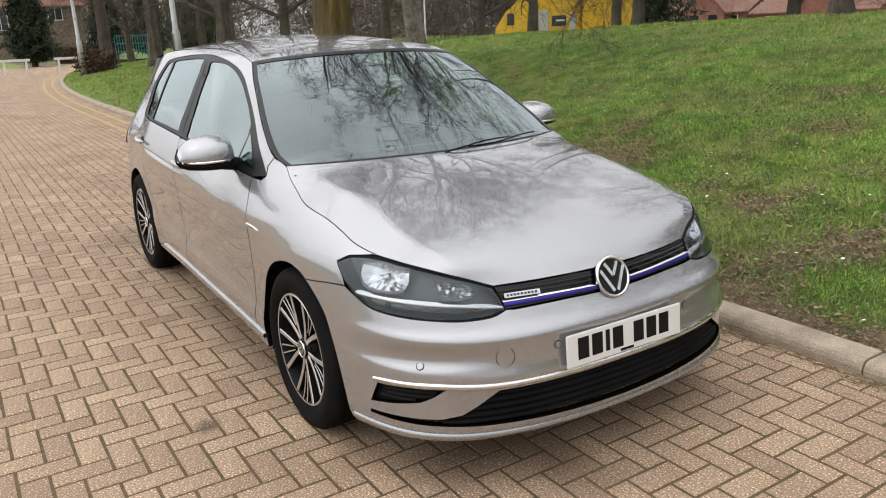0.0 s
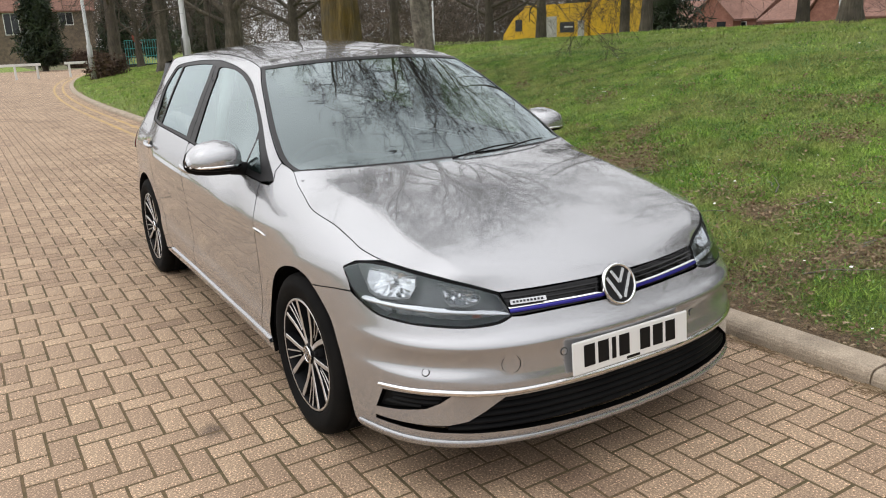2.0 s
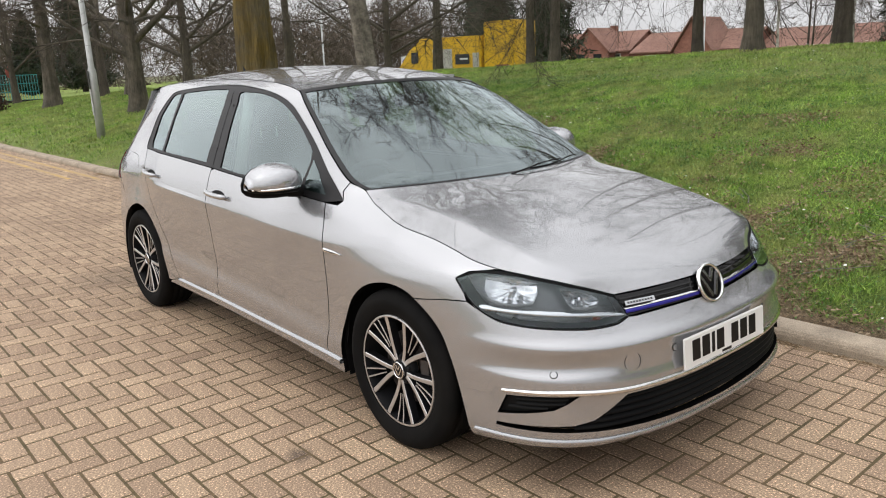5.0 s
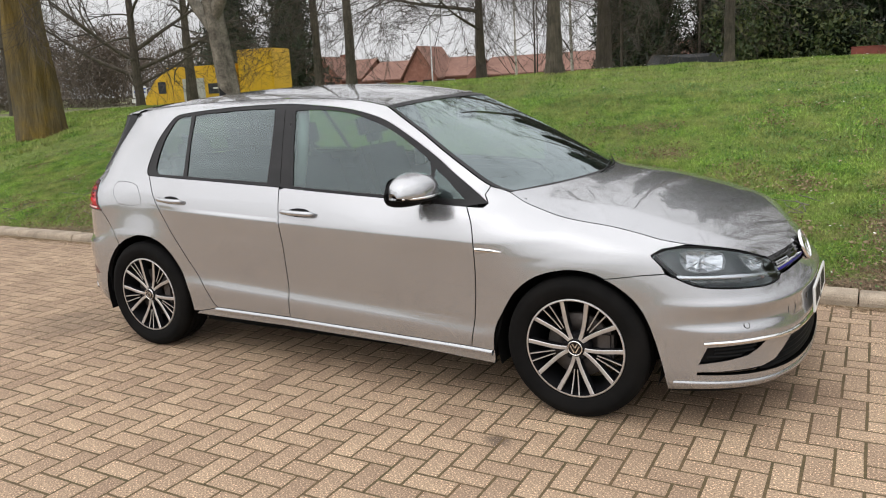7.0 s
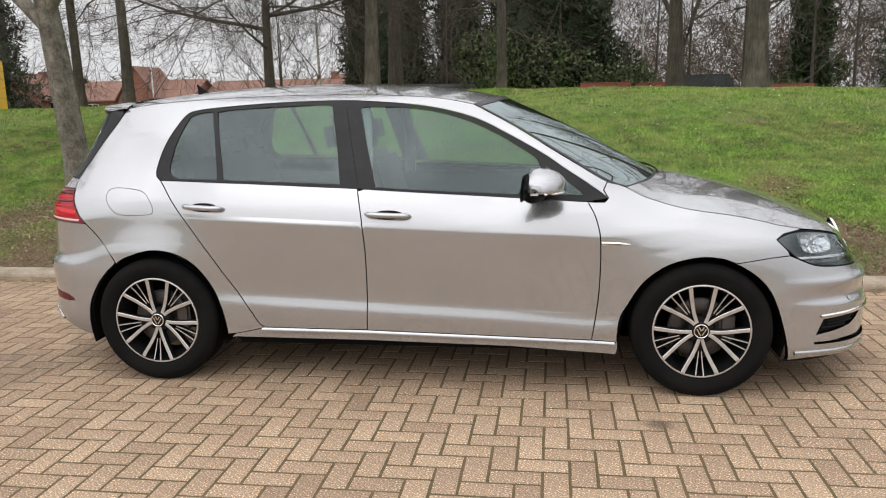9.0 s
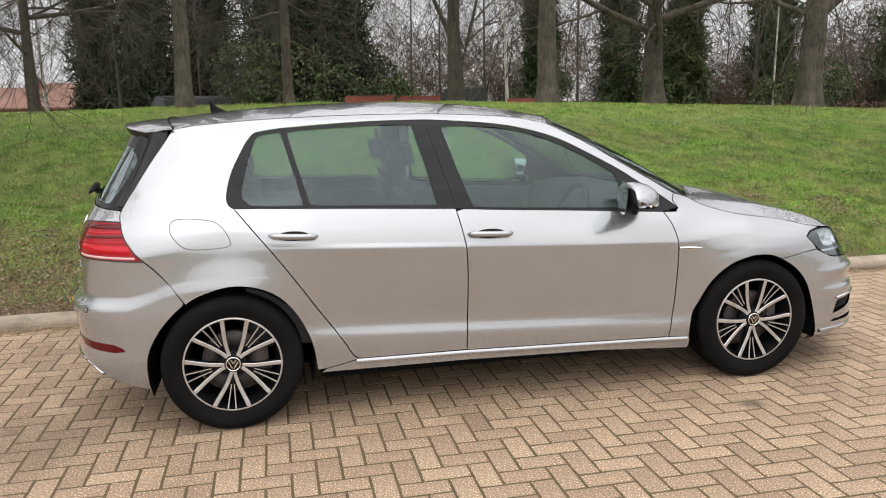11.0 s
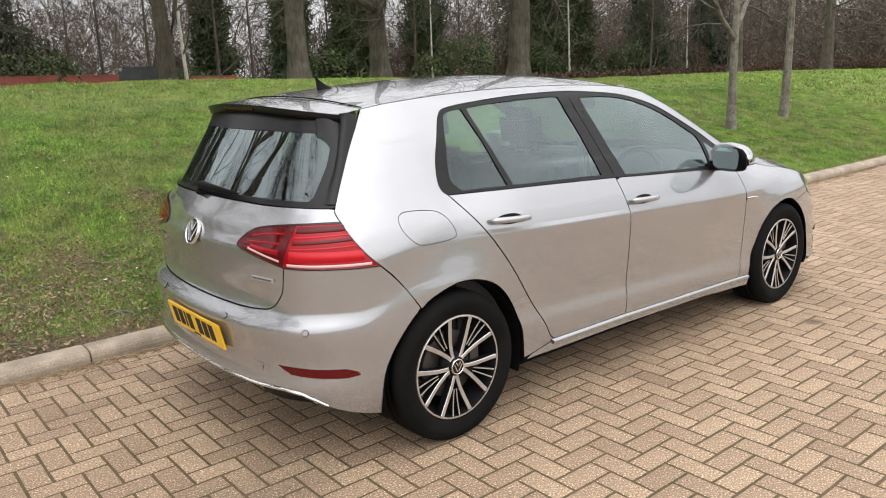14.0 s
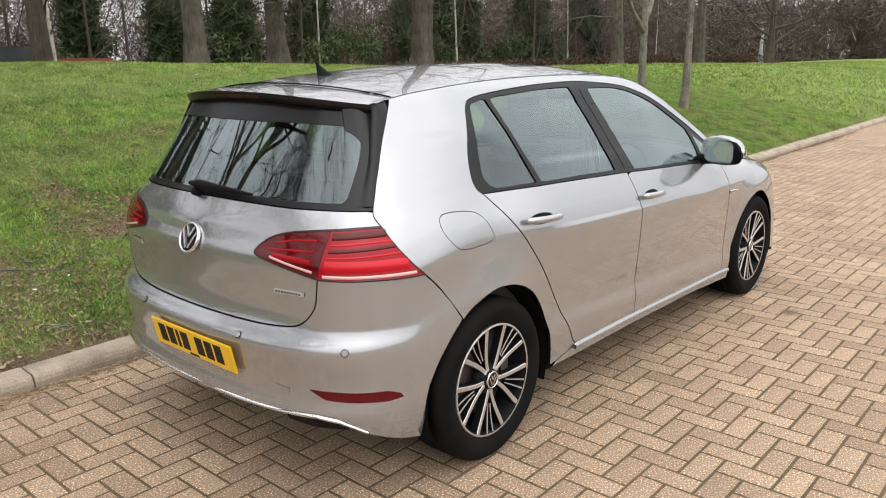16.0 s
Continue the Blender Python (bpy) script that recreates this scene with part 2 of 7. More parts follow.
# ---- the car's skin: half a plan outline, pushed inwards by height ----
def mono(pts):
    """A smooth curve through (x, y, ...) rows, monotone between them."""
    px = [p[0] for p in pts]
    n = len(pts)
    cols = []
    for c in range(1, len(pts[0])):
        v = [p[c] for p in pts]
        dl = [(v[i + 1] - v[i]) / (px[i + 1] - px[i]) for i in range(n - 1)]
        m = [dl[0]] + [0 if dl[i - 1] * dl[i] <= 0 else 2 * dl[i - 1] * dl[i] / (dl[i - 1] + dl[i]) for i in range(1, n - 1)] + [dl[-1]]
        cols.append((v, m))

    def f(x):
        x = min(max(x, px[0]), px[-1])
        i = 0
        while i < n - 2 and x > px[i + 1]:
            i += 1
        h = px[i + 1] - px[i]
        t = (x - px[i]) / h
        out = []
        for v, m in cols:
            a, b, c, d = v[i], v[i + 1], m[i] * h, m[i + 1] * h
            out.append(a + c * t + (3 * (b - a) - 2 * c - d) * t * t + (2 * (a - b) + c + d) * t ** 3)
        return out[0] if len(out) == 1 else tuple(out)
    return f


def spline(pts, k=60):
    """Catmull-Rom through points of any dimension; dense list."""
    out = []
    n = len(pts)
    for i in range(n - 1):
        p0, p1, p2, p3 = pts[max(i - 1, 0)], pts[i], pts[i + 1], pts[min(i + 2, n - 1)]
        for j in range(k):
            t = j / k
            out.append(tuple(.5 * (2 * b + (c - a) * t + (2 * a - 5 * b + 4 * c - d) * t * t + (3 * b - a - 3 * c + d) * t ** 3)
                             for a, b, c, d in zip(p0, p1, p2, p3)))
    out.append(tuple(pts[-1]))
    return out


OUTLINE = [(2.195, -.25), (2.199, 0), (2.188, .25), (2.15, .46), (2.07, .64), (1.93, .765), (1.70, .835), (1.35, .864), (.9, .866), (.3, .868), (-.3, .868),
           (-.9, .866), (-1.35, .857), (-1.62, .842), (-1.80, .808), (-1.95, .71), (-2.04, .52), (-2.08, .26), (-2.09, 0), (-2.08, -.26)]
_dense = spline(OUTLINE, 40)[40:-40]
_s = [0.0]
for _a, _b in zip(_dense, _dense[1:]):
    _s.append(_s[-1] + math.hypot(_b[0] - _a[0], _b[1] - _a[1]))
_s = np.array(_s)
SMAX = float(_s[-1])


def base(s):
    s = min(max(s, 0), SMAX)
    i = min(int(np.searchsorted(_s, s, side="right")) - 1, len(_s) - 2)
    t = (s - _s[i]) / (_s[i + 1] - _s[i])
    return tuple(a + (b - a) * t for a, b in zip(_dense[i], _dense[i + 1]))


def outward(s):
    e = .06
    a, b = base(max(s - e, 0)), base(min(s + e, SMAX))
    if s < e:
        q = base(e - s)
        a = (q[0], -q[1])
    if s > SMAX - e:
        q = base(2 * SMAX - s - e)
        b = (q[0], -q[1])
    dx, dy = b[0] - a[0], b[1] - a[1]
    d = math.hypot(dx, dy)
    return -dy / d * -1, dx / d * -1


PROFILES = [
    (0.0, mono([(.13, .11), (.17, .04), (.20, .012), (.25, 0), (.35, .003), (.395, .000), (.45, .007), (.49, .009), (.515, .005), (.528, .004), (.538, .009), (.56, .028), (.60, .055), (.66, .08), (.72, .14), (.80, .26)])),
    (.47, mono([(.13, .10), (.17, .035), (.20, .01), (.25, 0), (.35, .002), (.395, .000), (.44, .010), (.49, .014), (.515, .010), (.527, .009), (.538, .016), (.56, .044), (.60, .076), (.66, .115), (.72, .19), (.80, .32)])),
    (.70, mono([(.13, .09), (.17, .03), (.20, .008), (.25, 0), (.35, .003), (.40, .001), (.425, .004), (.437, .008), (.452, .020), (.475, .024), (.505, .017), (.525, .011), (.537, .013), (.56, .032), (.60, .052), (.66, .08), (.72, .125), (.80, .22)])),
    (1.15, mono([(.13, .08), (.18, .02), (.22, .004), (.30, 0), (.45, 0), (.56, .008), (.64, .018), (.70, .03), (.73, .042), (.76, .064), (.79, .097), (.82, .135), (.88, .22), (.95, .34)])),
    (1.55, mono([(.13, .07), (.2, .02), (.3, .004), (.45, 0), (.58, 0), (.66, .006), (.72, .016), (.78, .036), (.82, .062), (.865, .11), (.90, .155), (.95, .22), (1.0, .29)])),
    (1.95, mono([(.13, .09), (.2, .025), (.26, .020), (.34, .014), (.42, .022), (.55, .02), (.70, .014), (.785, .011), (.80, .014), (.85, .032), (.90, .056), (.946, .09), (1.0, .122), (1.05, .15), (1.15, .205), (1.25, .26), (1.3, .285), (1.34, .31), (1.45, .42)])),
    (2.45, mono([(.13, .09), (.2, .025), (.26, .020), (.36, .012), (.43, .022), (.55, .014), (.70, .004), (.785, 0), (.80, .003), (.85, .023), (.90, .050), (.95, .078), (1.0, .106), (1.05, .133), (1.15, .186), (1.25, .242), (1.3, .278), (1.334, .308), (1.38, .35), (1.45, .48)])),
    (2.75, mono([(.13, .09), (.2, .025), (.26, .020), (.36, .012), (.43, .022), (.55, .014), (.70, .004), (.785, 0), (.80, .003), (.85, .02), (.90, .042), (.95, .068), (1.0, .094), (1.05, .12), (1.15, .172), (1.25, .228), (1.3, .258), (1.34, .284), (1.38, .32), (1.45, .45)])),
    (3.72, mono([(.13, .09), (.2, .025), (.26, .018), (.36, .010), (.43, .018), (.55, .012), (.70, .004), (.785, 0), (.80, .003), (.85, .018), (.90, .040), (.95, .066), (1.0, .094), (1.05, .12), (1.15, .172), (1.25, .228), (1.3, .258), (1.34, .28), (1.38, .31), (1.45, .43)])),
    (4.10, mono([(.13, .09), (.2, .03), (.28, .01), (.36, .002), (.5, 0), (.6, .004), (.66, .014), (.73, .026), (.785, .032), (.85, .046), (.93, .09), (1.0, .128), (1.1, .165), (1.2, .20), (1.3, .25), (1.36, .285), (1.42, .34)])),
    (4.42, mono([(.13, .09), (.2, .04), (.28, .012), (.36, .003), (.5, 0), (.6, .006), (.66, .014), (.73, .018), (.80, .02), (.88, .042), (.95, .080), (1.0, .112), (1.1, .172), (1.2, .232), (1.3, .286), (1.36, .318), (1.42, .37)])),
    (4.80, mono([(.13, .10), (.2, .05), (.28, .015), (.36, .004), (.41, .010), (.46, .010), (.52, .004), (.572, .001), (.59, .004), (.625, .026), (.645, .034), (.69, .036), (.8, .038), (.88, .052), (.95, .088), (1.0, .135), (1.1, .205), (1.2, .272), (1.3, .335), (1.38, .385), (1.42, .41)])),
    (5.08, mono([(.13, .12), (.2, .06), (.28, .02), (.36, .012), (.41, .020), (.46, .018), (.52, .008), (.575, 0), (.592, .006), (.625, .046), (.64, .056), (.68, .064), (.76, .058), (.84, .054), (.862, .056), (.9, .076), (.95, .096), (1.0, .125), (1.1, .188), (1.2, .25), (1.3, .312), (1.38, .36), (1.42, .385)])),
    (SMAX, mono([(.13, .14), (.2, .08), (.28, .03), (.36, .016), (.41, .024), (.46, .020), (.52, .009), (.575, 0), (.592, .006), (.625, .046), (.64, .055), (.68, .062), (.76, .053), (.84, .042), (.862, .040), (.9, .052), (.95, .064), (1.0, .095), (1.1, .16), (1.2, .225), (1.3, .29), (1.38, .34), (1.42, .37)])),
]


def shear(s, z):
    """The flank's lines fall towards the front."""
    x = base(s)[0]
    k = min(max((z - .16) / .2, 0), 1) * min(max((1.36 - z) / .3, 0), 1)
    on = min(max((s - 1.5) / .45, 0), 1) * min(max((4.55 - s) / .4, 0), 1)
    return z + .044 * x * k * on


def inset(s, z):
    i = 0
    while i < len(PROFILES) - 2 and s > PROFILES[i + 1][0]:
        i += 1
    zz = shear(s, z)
    (s0, f0), (s1, f1) = PROFILES[i], PROFILES[i + 1]
    t = min(max((s - s0) / (s1 - s0), 0), 1)
    fa = PROFILES[i - 1] if i else None
    fb = PROFILES[i + 2] if i + 2 < len(PROFILES) else None
    a, b = f0(zz), f1(zz)
    # slopes across the stations keep the skin smooth from one to the next
    ma = (b - a) if not fa else .5 * ((b - a) + (a - fa[1](zz)) * (s1 - s0) / (s0 - fa[0]))
    mb = (b - a) if not fb else .5 * ((b - a) + (fb[1](zz) - b) * (s1 - s0) / (fb[0] - s1))
    if not fa:
        ma = 0
    if not fb:
        mb = 0
    if fa and (b - a) * (a - fa[1](zz)) <= 0:
        ma = 0
    if fb and (b - a) * (fb[1](zz) - b) <= 0:
        mb = 0
    return a + ma * t + (3 * (b - a) - 2 * ma - mb) * t * t + (2 * (a - b) + ma + mb) * t ** 3


def skin(s, z, out=0.0):
    """A place on the right-hand half of the skin, out metres proud of it."""
    x, w = base(s)
    nx, nw = outward(s)
    d = inset(s, z) - out
    return Vector((x - nx * d, -max(w - nw * d, 0.0), z))


def skin_normal(s, z):
    e, g = .009, .022 if 1.9 < s < 4.2 else .009
    a = skin(min(s + g, SMAX), z) - skin(max(s - g, 0), z)
    b = skin(s, z + e) - skin(s, z - e)
    n = b.cross(a)
    if s < .004 or s > SMAX - .004:
        n.y = 0
    return n.normalized()


# ---- the ground: block paving, kerb and a grass bank ----
def kerb_y(x):
    """The kerb's foot: straight beside the car, swinging away at the bend."""
    return 1.2 + (.0036 * (x + 15) ** 2 if x < -15 else 0) + (.00012 * (x + 15) ** 3 * -1 if x < -15 else 0) * .2


KERB_W, KERB_H = .155, .07


def bank_z(x, y):
    """The bank behind the kerb: about 1.4 m high, lower towards both ends."""
    d = y - kerb_y(x) - KERB_W
    top = 1.31 + .15 * math.exp(-((x + .5) / 5.5) ** 2) - .25 * ease(-x, 6, 20) - .55 * ease(-x, 20, 45) - .25 * ease(x, 4, 16) - .40 * ease(x, 16, 45)
    z = .055 + .10 * hat(d, 0, .5) + (top - .155) * (.62 * ease(d, -1.2, 6.6) + .38 * hat(d, .3, 7.2)) - (top - .155) * .62 * ease(0, -1.2, 6.6) * (1 - ease(d, 0, 5))
    z -= .12 * ease(d, 8, 14) + 1.2 * ease(d, 14, 29) + .5 * ease(d, 30, 70)
    z += .05 * noise.noise((x * .45, y * .45, 3)) * hat(d, .2, 1.5) + .018 * noise.noise((x * 2.1, y * 2.1, 9)) * hat(d, .05, .5)
    return z


def bare(x, y):
    """How bare the soil is: along the kerb behind the car, and in scuffed patches."""
    d = y - kerb_y(x) - KERB_W
    a = .50 * math.exp(-((x + 3.6) / 2.4) ** 2) * (1 - ease(d, .5, 2.6))
    a += .26 * (1 - ease(d, 0, .22))
    a += .34 * max(0, noise.noise((x * .8, y * .8, 21)) - .05) + .50 * max(0, noise.noise((x * 2.3, y * 2.3, 4)) - .06) + .52 * math.exp(-((x - 2.4) / 2.6) ** 2 - ((y - 2.1) / 1.2) ** 2) * (.55 + 1.3 * noise.noise((x * 1.7, y * 1.7, 14)))
    return a


def grid_ground(xs, ys_of):
    verts, faces, tone = [], [], []
    ny = len(ys_of(xs[0]))
    for x in xs:
        for y in ys_of(x):
            verts.append((x, y, bank_z(x, y) - .010 * hat(y - kerb_y(x) - KERB_W, .02, .3)))
            tone.append(bare(x, y))
    for i in range(len(xs) - 1):
        for j in range(ny - 1):
            a = i * ny + j
            faces.append((a, a + ny, a + ny + 1, a + 1))
    return verts, faces, tone


def steps(a, b, n, power=1.0):
    return [a + (b - a) * (i / n) ** power for i in range(n + 1)]


xs = [-160, -110, -80, -60] + steps(-48, -16, 40) + steps(-15.6, 17, 110)[0:] + [19, 22, 26, 32, 42, 60, 90, 140]
gv, gf, tone = grid_ground(xs, lambda x: [kerb_y(max(x, -60)) + KERB_W - .012 + d for d in steps(0, 9, 60, 1.15) + [10, 11.5, 13, 15, 18, 22, 27, 34, 45, 60, 85, 120, 200]])
bank_me = mesh_of("grass_bank", gv, gf, TURF, True)
attr = bank_me.attributes.new("bare", "FLOAT", "POINT")
attr.data.foreach_set("value", tone)
tagged(new("grass_bank", bank_me), "rough green grass bank with bare soil patches behind the kerb", "grass bank", kind="structure")

FAR_GROUND = mottled("far_rough_grass", (.09, .11, .035), (.15, .13, .07), .3, .95, 6, .5, .05, 3)
# the bed under the blocks reaches to the horizon
tagged(new("ground", box_mesh("ground", -900, 900, -900, 900, -.6, -.05, FAR_GROUND)), "wide flat ground reaching to the horizon", "ground", kind="structure")
tagged(new("far_lawn", box_mesh("far_lawn", -130, -50, -30, 3.5, -.045, -.012, TURF)), "wide green lawn beyond the end of the road", "lawn", kind="structure")
road = tagged(new("road", box_mesh("road", -50, 40, -8.25, 1.36, -.04, -.0014, JOINT)), "block-paved road in herringbone bond with dark sandy joints", "road", kind="structure")

PITCH, X0, Y0 = .1006, .516, -1.642
GAP, CH = .0075, .0030


def paver_block(w, h):
    """A block with chamfered top edges, its middle at the origin."""
    v, f = [], []
    for z, g in ((-.0045, 0), (0, CH)):
        a, b = w / 2 - GAP / 2 - g, h / 2 - GAP / 2 - g
        v += [(-a, -b, z), (a, -b, z), (a, b, z), (-a, b, z)]
    for k in range(4):
        f.append((k, (k + 1) % 4, 4 + (k + 1) % 4, 4 + k))
    f.append((4, 5, 6, 7))
    return np.array(v), f


def blocks(x_from, x_to, y_from, y_to=9.0):
    """Middles of all blocks of the 90 degree herringbone: (x, y, lies along x)."""
    i0, i1 = int((x_from - X0) / PITCH), int((x_to - X0) / PITCH)
    j0 = int((y_from - Y0) / PITCH)
    for i in range(i0, i1):
        j1 = int((min(kerb_y(X0 + i * PITCH), y_to) - Y0) / PITCH) + 1
        for j in range(j0, j1):
            if (i - j) % 4 == 0:
                yield X0 + (i + 1) * PITCH, Y0 + (j + .5) * PITCH, True
            if (i - j) % 4 == 3:
                yield X0 + (i + .5) * PITCH, Y0 + (j + 1) * PITCH, False


# ---- bare winter trees ----
def branch_path(start, way, length, bend, n, rng, lift=0.0):
    p, d, out = Vector(start), Vector(way).normalized(), [Vector(start)]
    for i in range(n):
        d = (d + Vector((rng.uniform(-bend, bend), rng.uniform(-bend, bend), rng.uniform(-bend, bend) * .7 + lift))).normalized()
        p = p + d * (length / n)
        out.append(p.copy())
    return out


BRANCH_LINES = []


def grow(start, way, length, radius, level, rng, pieces, twigs, spread, lift, thick=(4, 4, 4, 2)):
    n = 6 if level < 2 else 4 if level < 3 else 3
    path = branch_path(start, way, length, .12 + .05 * level, n, rng, lift)
    radii = [radius * (1 - .62 * i / n) for i in range(n + 1)]
    if level >= 2:
        BRANCH_LINES.append((path[0], path[-1]))
    (pieces if level < 2 else twigs).append(tube(path, radii, 6 if level < 2 else (4 if level < 3 else 3), False))
    if level >= 4 or radius < .004:
        return
    count = thick[level] if level < 4 else 0
    for k in range(count):
        f = .35 + .65 * (k + rng.random() * .6) / count
        i = min(int(f * n), n - 1)
        at = path[i].lerp(path[i + 1], f * n - i)
        along = (path[i + 1] - path[i]).normalized()
        side = along.cross(Vector((rng.uniform(-1, 1), rng.uniform(-1, 1), rng.uniform(-1, 1))))
        if side.length < .1:
            continue
        w = (along * rng.uniform(.55, 1.0) + side.normalized() * spread * rng.uniform(.6, 1.2)).normalized()
        grow(at, w, length * rng.uniform(.48, .72), max(radius * (1 - .62 * f) * rng.uniform(.5, .72), .0045), level + 1, rng, pieces, twigs, spread, lift, thick)


def fine_twigs(count, seed, mat):
    """The last thin shoots along all small branches, three-sided and pointed."""
    rng = np.random.RandomState(seed)
    lines = np.array([(*a, *b) for a, b in BRANCH_LINES])
    way = lines[:, 3:] - lines[:, :3]
    size = np.linalg.norm(way, axis=1)
    k = rng.choice(len(lines), count, p=size / size.sum())
    f = rng.uniform(.1, 1.0, (count, 1))
    p = lines[k, :3] + way[k] * f
    d = way[k] / size[k][:, None] * .75 + rng.normal(0, .42, (count, 3)) + (0, 0, .12)
    d /= np.linalg.norm(d, axis=1)[:, None]
    u = np.cross(d, rng.normal(size=(count, 3)))
    u /= np.linalg.norm(u, axis=1)[:, None]
    w = np.cross(d, u)
    r = rng.uniform(.0016, .0034, (count, 1))
    ln = rng.uniform(.16, .62, (count, 1))
    v = np.stack([p + u * r, p - u * r * .5 + w * r * .87, p - u * r * .5 - w * r * .87, p + d * ln], 1).reshape(-1, 3)
    q = np.arange(count)[:, None] * 4
    faces = np.concatenate([q + np.array([[0, 1, 3]]), q + np.array([[1, 2, 3]]), q + np.array([[2, 0, 3]])], 1).reshape(-1, 3)
    return raw_mesh("twig_brush", v, faces, mat)


def bare_tree(x, y, height, radius, seed, bark, label, first=.35, lean=(0, 0), limbs=7, spread=.75, lift=.05, flare=1.32, twig=None, crown=None, droop=0, rise=1.0, thick=(4, 4, 4, 2), low=(), hang=(2.3, 4.6), brush=0, reach=1.0, taper=.75):
    """A leafless tree: a tapered trunk with root flare, limbs and fine twigs."""
    BRANCH_LINES.clear()
    rng = random.Random(seed)
    z = bank_z(x, y) - .12
    root = empty("tree", Matrix.Translation((x, y, z)))
    n = 14
    path, radii = [], []
    for i in range(n + 1):
        t = i / n
        h = t ** 1.25 * height
        path.append(Vector((lean[0] * t ** 1.3 * height + .12 * math.sin(3.1 * t + seed) * t, lean[1] * t ** 1.3 * height + .12 * math.cos(2.7 * t + seed * 2) * t, h)))
        radii.append(radius * (1 - .93 * t ** taper) * (1 + (flare - 1) * math.exp(-h / .28)))
    fine = spline([(*p, r) for p, r in zip(path, radii)], 4)
    v, f = tube([q[:3] for q in fine], [q[3] for q in fine], 26)
    for q in v:
        ax = Vector((lean[0] * q.z, lean[1] * q.z, q.z))
        rad = (q - ax).normalized()
        ang = math.atan2(rad.y, rad.x)
        ridge = noise.noise((math.cos(ang) * 3.2 + seed, math.sin(ang) * 3.2, q.z * .35)) * .30 + noise.noise((math.cos(ang) * 8, math.sin(ang) * 8 + seed, q.z * 1.1)) * .12
        q += rad * radius * ridge
    part("trunk", mesh_of("trunk", v, f, bark, True), root)
    pieces, twigs = [], []
    for k in range(limbs):
        t = first + (1 - first) * (k + rng.random() * .7) / limbs
        hh = t * height
        i = max(j for j in range(n) if path[j].z <= hh)
        at = path[i].lerp(path[i + 1], (hh - path[i].z) / (path[i + 1].z - path[i].z))
        r = radii[i] * rng.uniform(.32, .52)
        ang = k * 2.4 + rng.uniform(-.5, .5)
        way = Vector((math.cos(ang), math.sin(ang), rng.uniform(.25, .8) * rise))
        grow(at, way, height * reach * rng.uniform(.26, .40) * (1.15 - .5 * t), r, 0 if r > .05 else 1, rng, pieces, twigs, spread, lift, thick)
    for k in range(droop):
        hh = rng.uniform(*hang)
        i = max(j for j in range(n) if path[j].z <= hh)
        ang = k * 2.4 + seed + rng.uniform(-.4, .4)
        grow(path[i].lerp(path[i + 1], .5), (math.cos(ang), math.sin(ang), rng.uniform(-.05, .35)), rng.uniform(2.0, 3.8), min(radii[i] * .34, .05), 1, rng, pieces, twigs, .85, -.085, (4, 5, 4, 3))
    for hh, ang, length, r, tilt in low:
        i = max(j for j in range(n) if path[j].z <= hh)
        at = path[i].lerp(path[i + 1], (hh - path[i].z) / (path[i + 1].z - path[i].z))
        grow(at, (math.cos(radians(ang)), math.sin(radians(ang)), tilt), length, r, 0, rng, pieces, twigs, .7, .02, (5, 5, 4, 2))
    if pieces:
        v, f = join(pieces)
        part("crown", mesh_of("crown", v, f, crown or bark, True), root)["kind"] = "stuff"
    if twigs:
        v, f = join(twigs)
        part("twig_spray", mesh_of("twig_spray", v, f, twig or TWIG), root)["kind"] = "stuff"
    if brush and BRANCH_LINES:
        part("twig_brush", fine_twigs(brush, seed, twig or TWIG), root)["kind"] = "stuff"
    return tagged(root, label, "tree", "bare trees on the bank")


